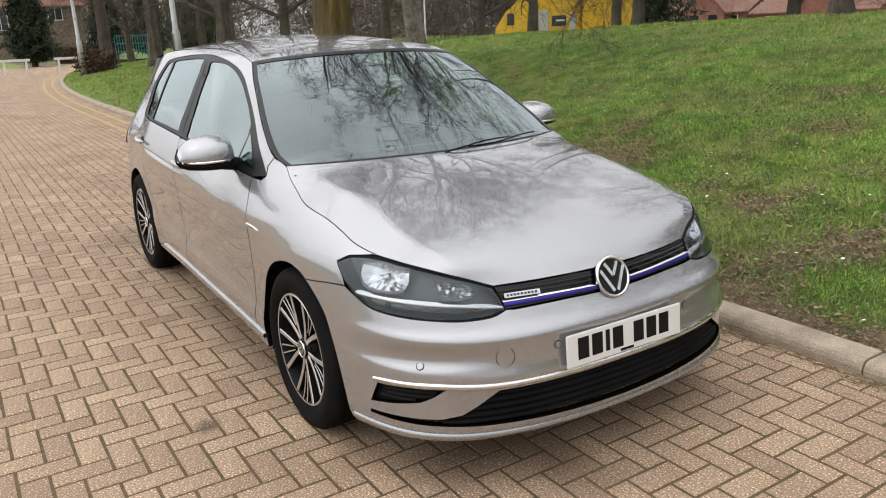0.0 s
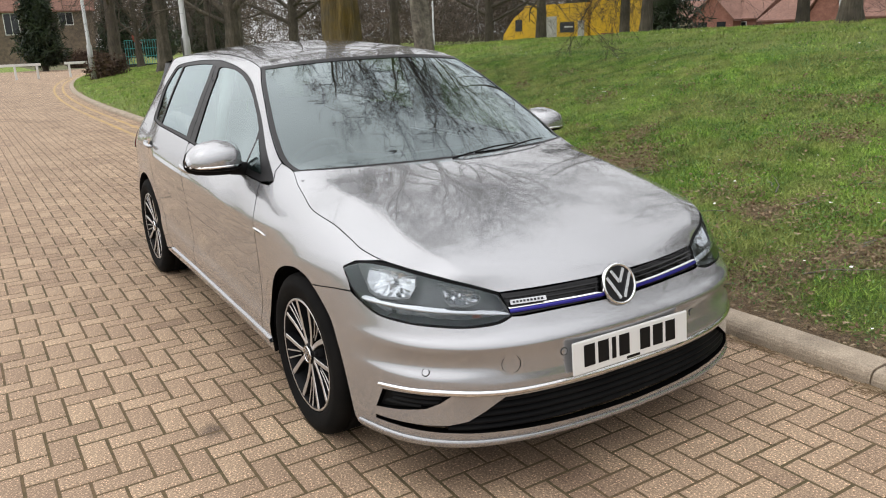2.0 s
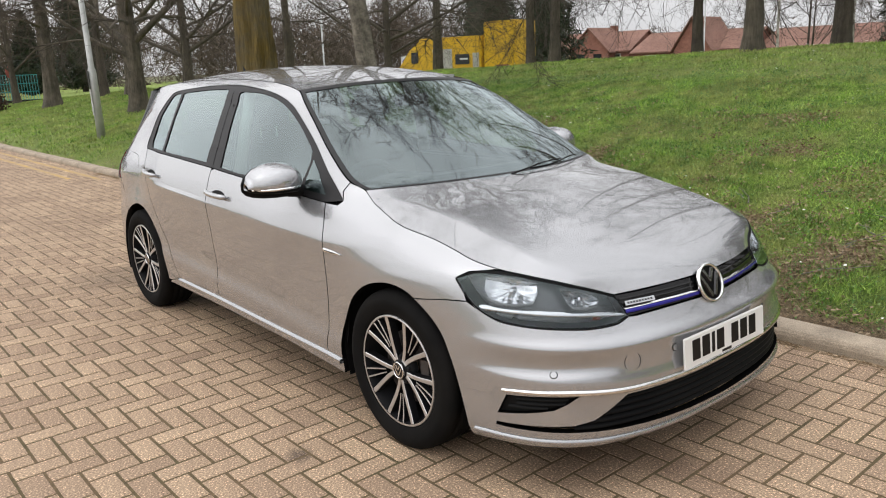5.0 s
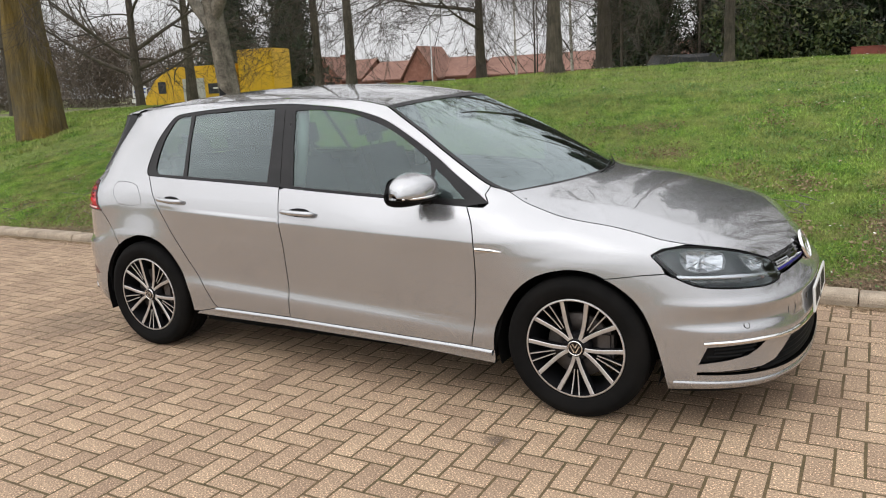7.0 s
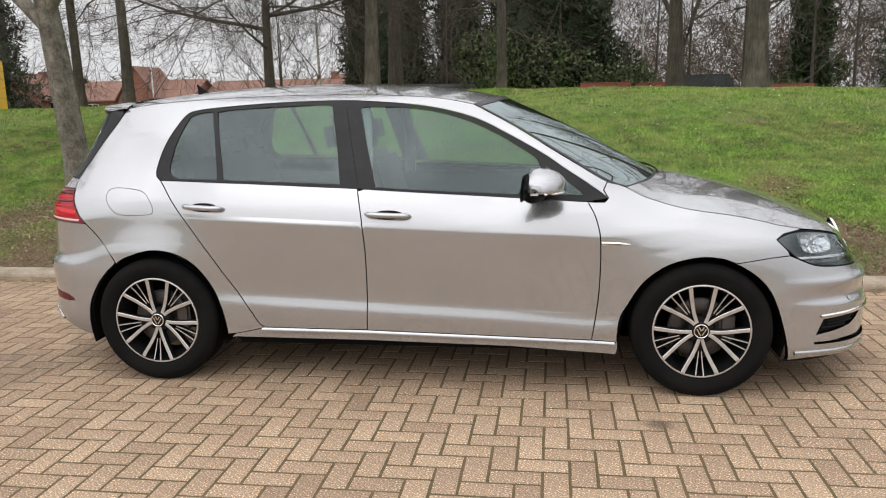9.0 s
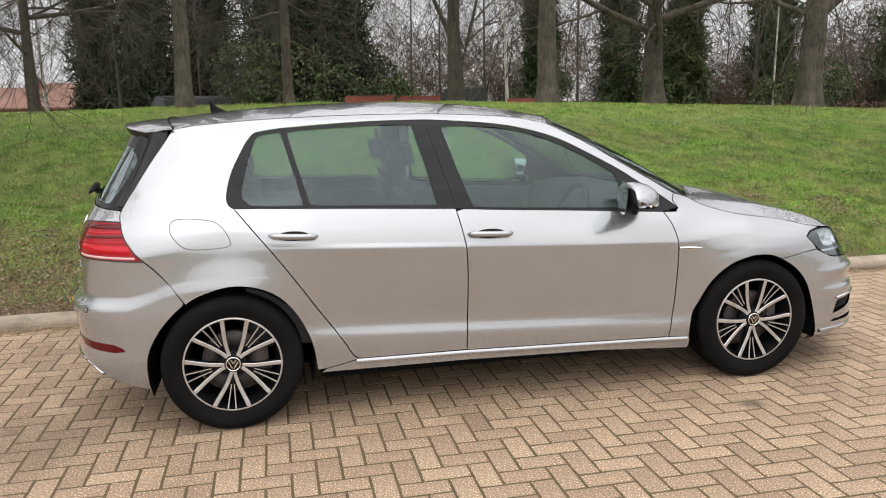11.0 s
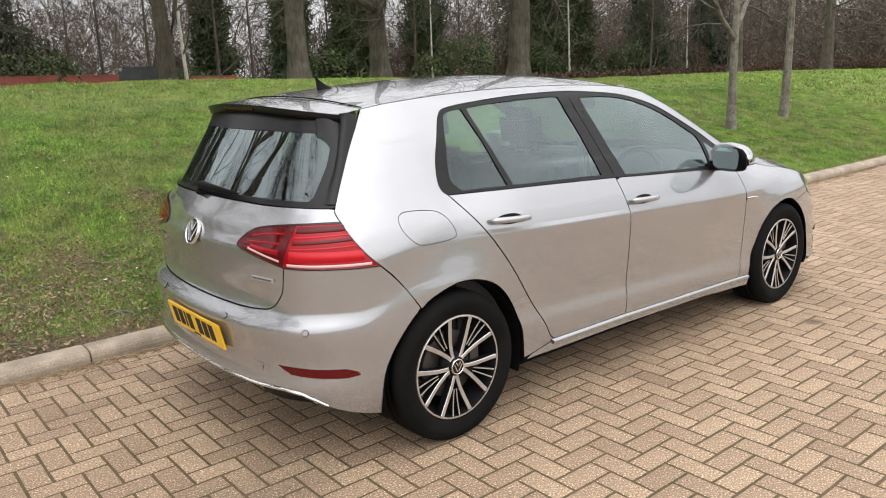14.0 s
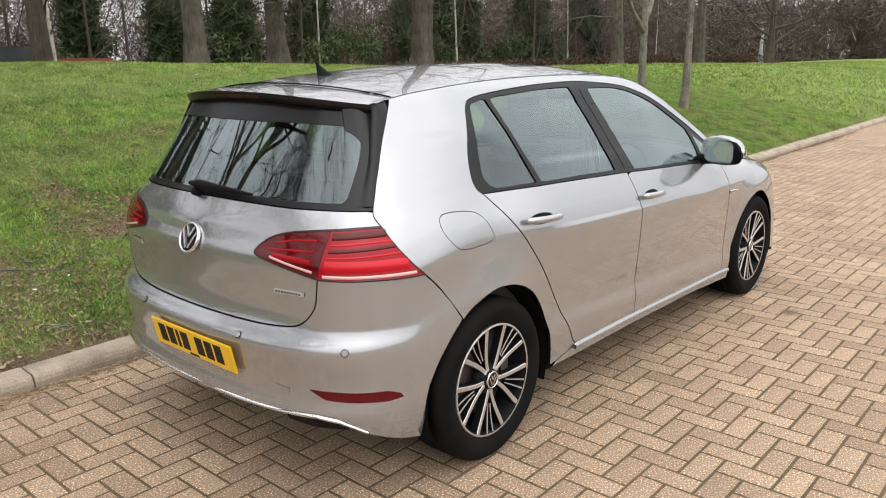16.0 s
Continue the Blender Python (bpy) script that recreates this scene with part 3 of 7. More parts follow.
TREES = [
    # x, y, height, radius, seed, bark, first limb, lean x, lean y, limbs, label
    (-11.25, 5.25, 12, .41, 3, BARK_MOSS, .34, .00, .00, 8, "thick mossy tree trunk on the grass bank"),
    (-4.3, 3.2, 10.8, .14, 5, BARK_PALE, .17, -.02, -.11, 9, "bare tree with a grey-brown trunk and low limbs"),
    (-9.9, 12.0, 10, .125, 8, BARK, .40, 0, 0, 7, "slender bare tree on the bank"),
    (-8.0, 10.7, 9.5, .125, 9, BARK, .36, .01, 0, 7, "slender bare tree on the bank"),
    (-5.6, 12.5, 9, .125, 12, BARK_DARK, .20, -.01, 0, 9, "dark bare tree with low branches on the bank"),
    (-2.40, 8.75, 6.2, .150, 14, BARK, .34, .01, 0, 7, "tall straight bare tree on the bank's crest"),
    (-2.83, 12.85, 9.5, .185, 17, BARK_DARK, .34, .02, 0, 8, "tall dark bare tree behind the bank's crest"),
    (-.6, 15.1, 10, .14, 19, BARK, .35, -.02, 0, 7, "tall bare tree behind the bank's crest"),
    (4.1, 9.85, 14, .195, 23, BARK, .42, .0, 0, 6, "stout pale grey tree trunk on the grass"),
    (7.35, 11.8, 13, .225, 25, BARK, .26, -.02, .0, 8, "leaning stout bare tree on the grass"),
    (9.5, 9.5, 13, .26, 27, BARK, .28, .02, .0, 8, "forked stout bare tree on the grass"),
    (3.5, 14.8, 9, .22, 29, BARK_DARK, .07, .0, 0, 14, "many-stemmed bare tree behind the bank"),
    (7.8, 3.25, 8, .075, 31, BARK_PALE, .24, .02, 0, 7, "young thin tree with pale bark in the grass"),
    (9.9, 3.5, 8, .075, 33, BARK_PALE, .26, .01, 0, 7, "young thin tree with pale bark in the grass"),
    (29.3, 15.5, 13, .32, 35, BARK, .26, -.03, 0, 8, "stout bare tree far along the road"),
    (33, 13.2, 12, .30, 37, BARK, .24, .02, 0, 9, "stout bare tree far along the road"),
    (42, 13, 9, .28, 39, BARK_DARK, .12, 0, 0, 18, "spreading bare tree with dense twigs along the road"),
    (-16.0, 4.4, 9, .24, 41, BARK, .24, .0, 0, 8, "bare tree on the low end of the bank"),
    (-36.5, 5.1, 12, .34, 43, BARK_DARK, .26, .0, 0, 8, "bare tree beside the bend of the road"),
    (-40.2, 6.9, 9, .20, 45, BARK_DARK, .25, .0, 0, 9, "thin bare tree beside the bend of the road"),
    (-25.3, 4.8, 11, .30, 47, BARK, .3, .0, 0, 7, "bare tree on the low end of the bank"),
    (-24.9, 6.4, 11, .16, 49, BARK_DARK, .3, .0, 0, 8, "bare tree on the low end of the bank"),
    (-22.8, 6.7, 12, .27, 51, BARK, .3, .0, 0, 7, "bare tree on the low end of the bank"),
    (-31.2, 17.4, 13, .26, 53, BARK_DARK, .28, .0, 0, 8, "bare tree behind the bank"),
    (-23.0, 17.4, 12, .20, 55, BARK_DARK, .3, .03, 0, 8, "leaning bare tree behind the bank"),
    (-23.2, 20.3, 13, .24, 57, BARK, .3, .0, 0, 8, "bare tree behind the bank"),
    (-28.5, 11.0, 12, .22, 59, BARK_DARK, .2, .0, 0, 9, "spreading bare tree behind the bank"),
]
# heavy low limbs, by the tree's seed: height, heading, length, radius, rise
LOW_LIMBS = {
    25: [(1.7, 200, 4.2, .085, .35), (2.0, -15, 3.8, .09, .30), (1.5, 250, 3.0, .06, .25), (2.3, 170, 3.6, .08, .5), (2.2, 60, 3.2, .07, .4)],
    27: [(1.9, -22, 3.2, .13, .95), (2.4, 190, 3.4, .09, .5), (1.9, 160, 2.6, .06, .3)],
    12: [(1.7, 195, 3.2, .05, .15), (2.0, -10, 3.0, .05, .1), (1.3, 260, 2.2, .035, .2)],
    55: [(1.4, 215, 4.2, .09, .42), (1.7, 30, 4.4, .09, .35), (2.0, 230, 4.0, .08, .5), (1.1, 20, 3.4, .06, .3), (2.4, 50, 4.2, .09, .6), (2.2, 200, 4.0, .08, .3)],
    41: [(1.6, 215, 2.8, .10, .9), (1.7, 40, 3.0, .10, .8), (1.4, 230, 2.4, .06, .5)],
    59: [(1.3, 210, 4.0, .10, .5), (1.5, 45, 4.0, .10, .5), (1.9, 225, 4.2, .09, .7), (2.0, 20, 3.6, .08, .6)],
    51: [(2.0, 220, 3.6, .10, .6), (2.2, 45, 3.6, .09, .6)],
    5: [(3.4, 40, 2.2, .05, 1.0), (3.8, 340, 2.2, .05, 1.1), (4.4, 100, 2.0, .04, 1.0), (1.75, 170, 3.0, .075, .9), (1.9, -10, 3.2, .08, 1.1), (2.3, 235, 2.6, .05, .5), (2.5, 30, 2.8, .05, .6)],
    45: [(1.6, 60, 2.6, .07, .8), (1.7, 250, 2.6, .07, .8)],
    31: [(1.45, 190, 1.5, .045, .8), (1.6, 10, 1.6, .045, .8)],
}
for x, y, hh, r, seed, bark, first, lx, ly, limbs, label in TREES:
    overhead = seed in (3, 5, 8, 9, 12, 14, 17, 41)
    bare_tree(x, y, hh, r, seed, bark, label, first, (lx, ly), limbs + (5 if overhead else 0), droop=(0 if y < 3.9 else 4 if -24 < x < 12 and r < .3 else 3), rise=4.0 if seed == 29 else 1.0,
              thick=(5, 5, 4, 2) if seed in (3, 5) else (4, 4, 4, 2), low=LOW_LIMBS.get(seed, ()), hang=(1.9, 4.2) if r < .3 else (2.6, 5.0), brush=20000 if seed in (5, 39) else 5000 if overhead or x > 25 else 1000, reach=.66 if seed == 5 else .62 if overhead else .85,
              flare=1.08 if seed == 3 else 1.32, taper=1.1 if seed == 3 else .75)


# ---- car materials ----
def car_paint():
    m = material("silver_beige_paint", (.360, .364, .376), .30, .70)
    b = m.node_tree.nodes["Principled BSDF"]
    b.inputs["Coat Weight"].default_value, b.inputs["Coat Roughness"].default_value, b.inputs["Coat IOR"].default_value = 1.0, .012, 1.66
    dust = ramp_of(m, noise_tex(m, 3, 5, .7), [(.3, (.232, .232, .232)), (.7, (.266, .266, .266))])
    link(m, dust, b.inputs["Roughness"])
    return m


def pane(name, tint, gloss=.01, least=.10, grazing=1.9):
    """Thin glass: lets light straight through, mirrors at its surface."""
    m = bpy.data.materials.new(name)
    m.use_nodes = True
    t = m.node_tree
    t.nodes.remove(t.nodes["Principled BSDF"])
    clear, shine = node(m, "ShaderNodeBsdfTransparent"), node(m, "ShaderNodeBsdfGlossy")
    clear.inputs["Color"].default_value = (*tint, 1)
    shine.inputs["Roughness"].default_value = gloss
    shine.inputs["Color"].default_value = (.86, .98, 1.0, 1)
    facing = node(m, "ShaderNodeLayerWeight", Blend=.5)
    power, grade = node(m, "ShaderNodeMath"), node(m, "ShaderNodeMapRange")
    power.operation = "POWER"
    power.inputs[1].default_value = grazing
    grade.inputs["To Min"].default_value, grade.inputs["To Max"].default_value = least, 1.0
    link(m, facing.outputs["Facing"], power.inputs[0])
    link(m, power.outputs[0], grade.inputs["Value"])
    mix = node(m, "ShaderNodeMixShader")
    link(m, grade.outputs[0], mix.inputs[0])
    link(m, clear.outputs[0], mix.inputs[1])
    link(m, shine.outputs[0], mix.inputs[2])
    link(m, mix.outputs[0], t.nodes["Material Output"].inputs["Surface"])
    return m


PAINT = car_paint()
TRIM = mottled("black_trim_plastic", (.006, .006, .0065), (.010, .010, .010), 5, .5, 400, .1, .001)
TRIM.node_tree.nodes["Principled BSDF"].inputs["Specular IOR Level"].default_value = .06
GLOSS = material("gloss_black", (.004, .004, .0045), .06, 0, .30)
RUBBER = mottled("tyre_rubber", (.006, .006, .006), (.010, .0095, .009), 6, .8, 150, .3, .002)
RUBBER.node_tree.nodes["Principled BSDF"].inputs["Specular IOR Level"].default_value = .06
CHROME = material("chrome", (.78, .78, .78), .09, 1.0)
ALLOY = mottled("machined_alloy", (.60, .59, .58), (.50, .49, .485), 30, .34, metal=.8)
WHEEL_BLACK = material("black_wheel_paint", (.007, .007, .008), .5, 0, .15)
STEEL = mottled("worn_brake_steel", (.10, .09, .085), (.06, .05, .045), 12, .6, metal=.6)
FRIT = material("black_frit", (.010, .010, .011), .28, 0, .28)
PILLAR = mottled("charcoal_pillar_trim", (.010, .0098, .0105), (.014, .0135, .0145), 8, .42, 300, .08, .001)
PILLAR.node_tree.nodes["Principled BSDF"].inputs["Specular IOR Level"].default_value = .22
DARK = material("dark_underside_gap_shade", (.004, .004, .004), .9, 0, .1)
PANE = pane("tinted_side_glass", (.58, .75, .70), .035, .055, 2.5)
SCREEN = pane("windscreen_glass", (.30, .37, .35), .006, .09, 2.6)
REAR_PANE = pane("rear_glass", (.15, .19, .175), .006, .10, 2.4)
LENS = pane("headlight_lens", (.93, .95, .96), .006, .045, 2.8)
CABIN = mottled("dark_cabin_fabric", (.030, .030, .032), (.045, .045, .048), 20, .9, 300, .4, .002)
DASH = mottled("dashboard_plastic", (.028, .029, .031), (.04, .04, .042), 30, .6, 500, .3, .001)
LINING = mottled("grey_headlining", (.30, .30, .29), (.25, .25, .24), 12, .95)
BLUE = material("blue_trim", (.035, .03, .30), .2, .4)
PLATE_W = material("white_plate", (.72, .72, .70), .3)
PLATE_Y = material("yellow_plate", (.78, .47, .015), .3)
INK = material("black_ink", (.006, .006, .007), .4, 0, .2)
RED = material("red_lens", (.27, .002, .007), .10, 0, .25)
RED_DEEP = material("deep_red_lens", (.085, .002, .004), .05, 0, .3)
RED_BRIGHT = material("bright_red_lens", (.46, .006, .014), .08, 0, .3)
RED_DARK = material("dark_lamp_rim", (.03, .003, .004), .2)
RED_PALE = material("pale_lens_strip", (.60, .36, .36), .08)
for _m in (RED, RED_DEEP):
    _m.node_tree.nodes["Principled BSDF"].inputs["Coat Weight"].default_value = .15
SILVER = material("reflector_silver", (.46, .47, .49), .10, .95)
SMOKE = mottled("headlight_bezel", (.060, .062, .066), (.085, .087, .09), 30, .28, metal=.3)
GREY_LENS = material("grey_lamp_segment", (.16, .165, .17), .2, .4)
AMBER = material("amber_marker", (.20, .055, .03), .25)
PLAQUE = material("pale_badge", (.62, .63, .65), .25, .6)

car = empty("car")
tagged(car, "silver-beige five-door hatchback parked on block paving beside a kerb", "car")


def dense(pts, step=.03, closed=False):
    out = []
    for a, b in zip(pts, pts[1:] + (pts[:1] if closed else [])):
        n = max(1, int(math.hypot(b[0] - a[0], b[1] - a[1]) / step + .5))
        out += [(a[0] + (b[0] - a[0]) * i / n, a[1] + (b[1] - a[1]) * i / n) for i in range(n)]
    return out if closed else out + [pts[-1]]


def curvy(pts, closed=False, k=5):
    if closed:
        n = len(pts)
        out = spline(pts[-2:] + pts + pts[:2], k)
        return out[2 * k:2 * k + n * k]
    return spline(pts, k)


def shrink(poly, d):
    """Moves a closed outline inwards by d."""
    area = sum(a[0] * b[1] - b[0] * a[1] for a, b in zip(poly, poly[1:] + poly[:1]))
    sgn = 1 if area > 0 else -1
    out = []
    n = len(poly)
    for i, p in enumerate(poly):
        a, b = poly[i - 1], poly[(i + 1) % n]
        dx, dy = b[0] - a[0], b[1] - a[1]
        q = math.hypot(dx, dy) or 1
        x, y = p[0] - sgn * dy / q * d, p[1] + sgn * dx / q * d
        out.append((x, y))
    return out


ROWS = sorted(set([round(.13 + .02 * i, 3) for i in range(67)] + [.848, .855, .862, .869, .876, .765, .772, .779, .785, .790, .795, .80, .806, .813, .575, .583, .592, .60, .607, .613, .625, .632, .638, .645, .652, .355, .365, .375, .415, .422, .429, .434, .438, .443, .447, .452, .513, .520, .525, .529, .533, .537, .541, .547, .553]))


def unshear(s, zz):
    z = zz
    for _ in range(4):
        z -= shear(s, z) - zz
    return z


def inside(p, poly):
    x, y = p
    hit = False
    for (x0, y0), (x1, y1) in zip(poly, poly[1:] + poly[:1]):
        if (y0 > y) != (y1 > y) and x < (x1 - x0) * (y - y0) / (y1 - y0) + x0:
            hit = not hit
    return hit


def fill(outline, holes=(), step=.022):
    """Triangulates an outline with holes in the skin's own plane; rows follow the flank's lines."""
    loops = [outline] + list(holes)
    pts, edges = [], []
    for lp in loops:
        n = len(pts)
        pts += lp
        edges += [(n + i, n + (i + 1) % len(lp)) for i in range(len(lp))]
    border = np.array(pts)
    s0, s1 = min(p[0] for p in outline), max(p[0] for p in outline)
    z0, z1 = min(p[1] for p in outline), max(p[1] for p in outline)
    inner = []
    ns = max(1, int((s1 - s0) / step))
    for i in range(ns + 1):
        s = s0 + (s1 - s0) * i / ns
        for zz in ROWS:
            z = unshear(s, zz)
            if z0 < z < z1:
                inner.append((s, z))
    if inner:
        a = np.array(inner)
        keep = np.ones(len(a), bool)
        for k in range(0, len(a), 2000):
            d = np.abs(a[k:k + 2000, None, :] - border[None]).max(2).min(1)
            keep[k:k + 2000] = d > .005
        inner = [tuple(p) for p in a[keep]]
    from_here = [Vector(p) for p in pts + inner]
    v, e, f, ov, oe, of = geometry.delaunay_2d_cdt(from_here, edges, [], 2, 1e-6)
    pts2 = [tuple(p) for p in v]
    tris = []
    for q in f:
        c = (sum(pts2[i][0] for i in q) / len(q), sum(pts2[i][1] for i in q) / len(q))
        if inside(c, outline) and not any(inside(c, h) for h in holes):
            tris.append(tuple(q))
    return pts2, tris, loops


def finish(name, verts, faces, normals, mat, dark=()):
    me = bpy.data.meshes.new(name)
    me.from_pydata([tuple(v) for v in verts], [], faces)
    me.polygons.foreach_set("use_smooth", [True] * len(me.polygons))
    me.materials.append(mat)
    if mat is PAINT:
        # the folded edges of painted panels are coloured dark, as shade in the gaps
        me.materials.append(DARK)
        me.polygons.foreach_set("material_index", [1 if len(f) == 4 and k in dark else 0 for k, f in enumerate(faces)])
    me.update()
    me.normals_split_custom_set_from_vertices([tuple(n) for n in normals])
    return me


def panel_data(outline, holes=(), out=0.0, edge=.012, step=.022):
    v2, f2, loops = fill(outline, holes, step)
    verts = [skin(s, z, out) for s, z in v2]
    norms = [skin_normal(s, z) for s, z in v2]
    faces = []
    for f in f2:
        a, b, c = (verts[i] for i in f[:3])
        n = (b - a).cross(c - a)
        faces.append(f if n.dot(norms[f[0]]) > 0 else f[::-1])
    if edge:
        for lp in loops:
            base_i = len(verts)
            for s, z in lp:
                verts += [skin(s, z, out), skin(s, z, out - edge)]
                norms += [skin_normal(s, z)] * 2
            n = len(lp)
            for i in range(n):
                (sa, za), (sb, zb) = lp[i], lp[(i + 1) % n]
                if min(sa, sb) < .001 and max(sa, sb) < .001 or min(sa, sb) > SMAX - .001:
                    continue
                j = (i + 1) % n
                q = (base_i + 2 * i, base_i + 2 * j, base_i + 2 * j + 1, base_i + 2 * i + 1)
                faces.append(q)
    return verts, faces, norms


def flip(verts, faces, norms):
    return [Vector((v.x, -v.y, v.z)) for v in verts], [f[::-1] for f in faces], [Vector((n.x, -n.y, n.z)) for n in norms]


def both(a):
    b = flip(*a)
    n = len(a[0])
    return a[0] + b[0], a[1] + [tuple(i + n for i in f) for f in b[1]], a[2] + b[2]


def panel(name, outline, mat, parent=None, holes=(), out=0.0, edge=.012, gap=.0026, label="", whole=False, step=.022, sides=(0, 1)):
    """A panel on the skin: on each side of the car, or as one piece across its middle."""
    o = dense(outline, .025, True)
    if gap:
        o2 = shrink(o, gap)
        # what lies on the middle line stays there
        o = [(p[0] if (p[0] < .001 or p[0] > SMAX - .001) else q[0], q[1]) for p, q in zip(o, o2)]
        o = [(min(max(s, 0), SMAX), z) for s, z in o]
    hs = [dense(h, .025, True) for h in holes]
    a = panel_data(o, hs, out, edge, step)
    parent = parent or car
    first = next((i for i, f in enumerate(a[1]) if len(f) == 4), len(a[1]))
    dark = set(range(first, len(a[1]))) | set(range(len(a[1]) + first, 2 * len(a[1])))
    if whole:
        return [part(name, finish(name, *both(a), mat, dark), parent, label)]
    res = []
    for k in sides:
        res.append(part(name, finish(name, *(a if k == 0 else flip(*a)), mat, dark), parent, label))
    return res


def ribbon(name, line, height, mat, out=.004, thick=.008, parent=None, label="", whole=False, round_=True, sides=(0, 1)):
    """A raised strip that follows a line on the skin."""
    line = dense(line, .02)
    verts, faces, norms = [], [], []
    for i, (s, z) in enumerate(line):
        h = height(i / (len(line) - 1)) if callable(height) else height
        n = skin_normal(s, z)
        for dz, o in ((-.5, out - thick), (-.5, out - thick * .25), (-.3, out), (.3, out), (.5, out - thick * .25), (.5, out - thick)):
            verts.append(skin(s, z + dz * h, o))
            norms.append((n + Vector((0, 0, dz * 1.6))).normalized())
    m = 6
    for i in range(len(line) - 1):
        for k in range(m - 1):
            a = i * m + k
            q = (a, a + 1, a + m + 1, a + m)
            nn = (verts[q[1]] - verts[q[0]]).cross(verts[q[3]] - verts[q[0]])
            faces.append(q if nn.dot(norms[a]) > 0 else q[::-1])
    a = (verts, faces, norms)
    parent = parent or car
    if whole:
        return [part(name, finish(name, *both(a), mat), parent, label)]
    return [part(name, finish(name, *(a if k == 0 else flip(*a)), mat), parent, label) for k in sides]


# ---- the lines of the body, as (length round the outline, height) ----
ARCH_F = curvy([(1.853, .192), (1.842, .354), (1.801, .441), (1.735, .544), (1.639, .619), (1.518, .656), (1.42, .656), (1.34, .631), (1.233, .561), (1.167, .471), (1.112, .312), (1.082, .175)])
ARCH_R = curvy([(3.741, .252), (3.761, .388), (3.817, .516), (3.894, .61), (3.992, .66), (4.112, .673), (4.237, .64), (4.300, .605), (4.353, .566), (4.429, .476), (4.479, .369), (4.486, .225)])
DOOR_A = curvy([(1.988, .901), (1.958, .848), (1.939, .787), (1.931, .724), (1.93, .592), (1.94, .431), (1.965, .262)])
DOOR_B = curvy([(3.062, .969), (3.045, .888), (3.03, .802), (3.022, .693), (3.021, .582), (3.024, .414), (3.029, .290)])
DOOR_C = curvy([(4.073, 1.008), (4.007, .93), (3.91, .81), (3.802, .659), (3.727, .545), (3.62, .391), (3.575, .315), (3.545, .292)])
BELT = curvy([(4.075, 1.010), (3.715, 1.0), (3.261, .979), (3.062, .969), (2.877, .957), (2.61, .941), (2.283, .921), (2.09, .909), (1.988, .902)])
BELT_R, BELT_F = [p for p in BELT if p[0] > 3.063], [p for p in BELT if p[0] < 3.061]
DLO_TOP = curvy([(1.893, .914), (1.987, .981), (2.09, 1.047), (2.194, 1.116), (2.355, 1.206), (2.491, 1.273), (2.63, 1.317), (2.797, 1.349), (3.024, 1.370), (3.197, 1.378), (3.489, 1.374), (3.785, 1.358), (3.94, 1.342), (3.99, 1.318), (4.035, 1.25), (4.081, 1.156), (4.103, 1.07), (4.098, 1.03), (4.078, 1.012)])
A_PILLAR = curvy([(1.808, .957), (1.897, .986), (2.038, 1.068), (2.168, 1.146), (2.302, 1.228), (2.439, 1.303), (2.529, 1.349)])
ROOF_EDGE = curvy([(2.529, 1.349), (2.65, 1.374), (2.8, 1.391), (3.1, 1.406), (3.5, 1.409), (3.9, 1.399), (4.2, 1.380), (4.352, 1.361)])
BONNET_EDGE = curvy([(1.808, .957), (1.758, .930), (1.708, .909), (1.585, .873), (1.459, .851), (1.335, .833), (1.21, .808), (1.12, .787), (1.0, .768), (.914, .758), (.757, .735), (.604, .702), (.487, .670)])
SHUT = [p for p in BONNET_EDGE if p[0] > .999]
HEADLIGHT = curvy([(1.156, .729), (1.103, .750), (1.038, .757)]) + curvy([(.98, .756), (.914, .750), (.757, .727), (.604, .695), (.492, .664)]) + curvy([(.472, .635), (.458, .602)]) + curvy([(.515, .588), (.619, .587), (.738, .594), (.864, .601), (.969, .612), (1.05, .642), (1.11, .687)])
HATCH = curvy([(SMAX, .628), (5.296, .629), (5.122, .631), (4.995, .640), (4.942, .657), (4.904, .69), (4.879, .731), (4.866, .816)])
TL_SPLIT = curvy([(4.866, .816), (4.858, .862), (4.842, .914), (4.821, .966)])
TL_IN = curvy([(4.866, .817), (4.967, .837), (5.075, .858), (5.135, .872), (5.144, .888), (5.1, .921), (5.038, .944), (4.93, .959), (4.821, .966)])
TL_OUT = curvy([(4.595, .968), (4.56, .909), (4.509, .846), (4.466, .805)])
TL_LOW = curvy([(4.466, .805), (4.582, .809), (4.702, .813), (4.866, .816)])
TL_TOP = curvy([(4.821, .966), (4.70, .969), (4.595, .968)])
H_SIDE = curvy([(4.595, .968), (4.609, .988), (4.612, 1.012), (4.574, 1.072), (4.503, 1.156), (4.438, 1.243), (4.397, 1.297), (4.352, 1.361)])
R_LOW = curvy([(4.486, .214), (4.604, .247), (4.709, .29), (4.801, .345), (4.88, .358), (5.069, .352), (5.243, .348), (SMAX, .346)])
GRILLE_LOW = curvy([(.454, .599), (.232, .604), (.0, .602)])

gF = curvy([(3.075, 1.340), (2.907, 1.336), (2.767, 1.322), (2.628, 1.291), (2.49, 1.241), (2.354, 1.171), (2.222, 1.09)]) + [(2.206, 1.045), (2.208, .936)] + curvy([(2.479, .950), (2.97, .978)]) + [(3.03, 1.171)]
gR = curvy([(3.817, 1.334), (3.484, 1.349), (3.232, 1.352)]) + [(3.187, 1.16), (3.152, .994)] + curvy([(3.432, 1.007), (3.729, 1.017)]) + [(3.78, 1.194)]
gQ = curvy([(3.990, 1.024), (4.030, 1.061), (4.014, 1.164), (3.975, 1.278), (3.943, 1.318), (3.857, 1.331)]) + [(3.815, 1.195), (3.77, 1.019)]

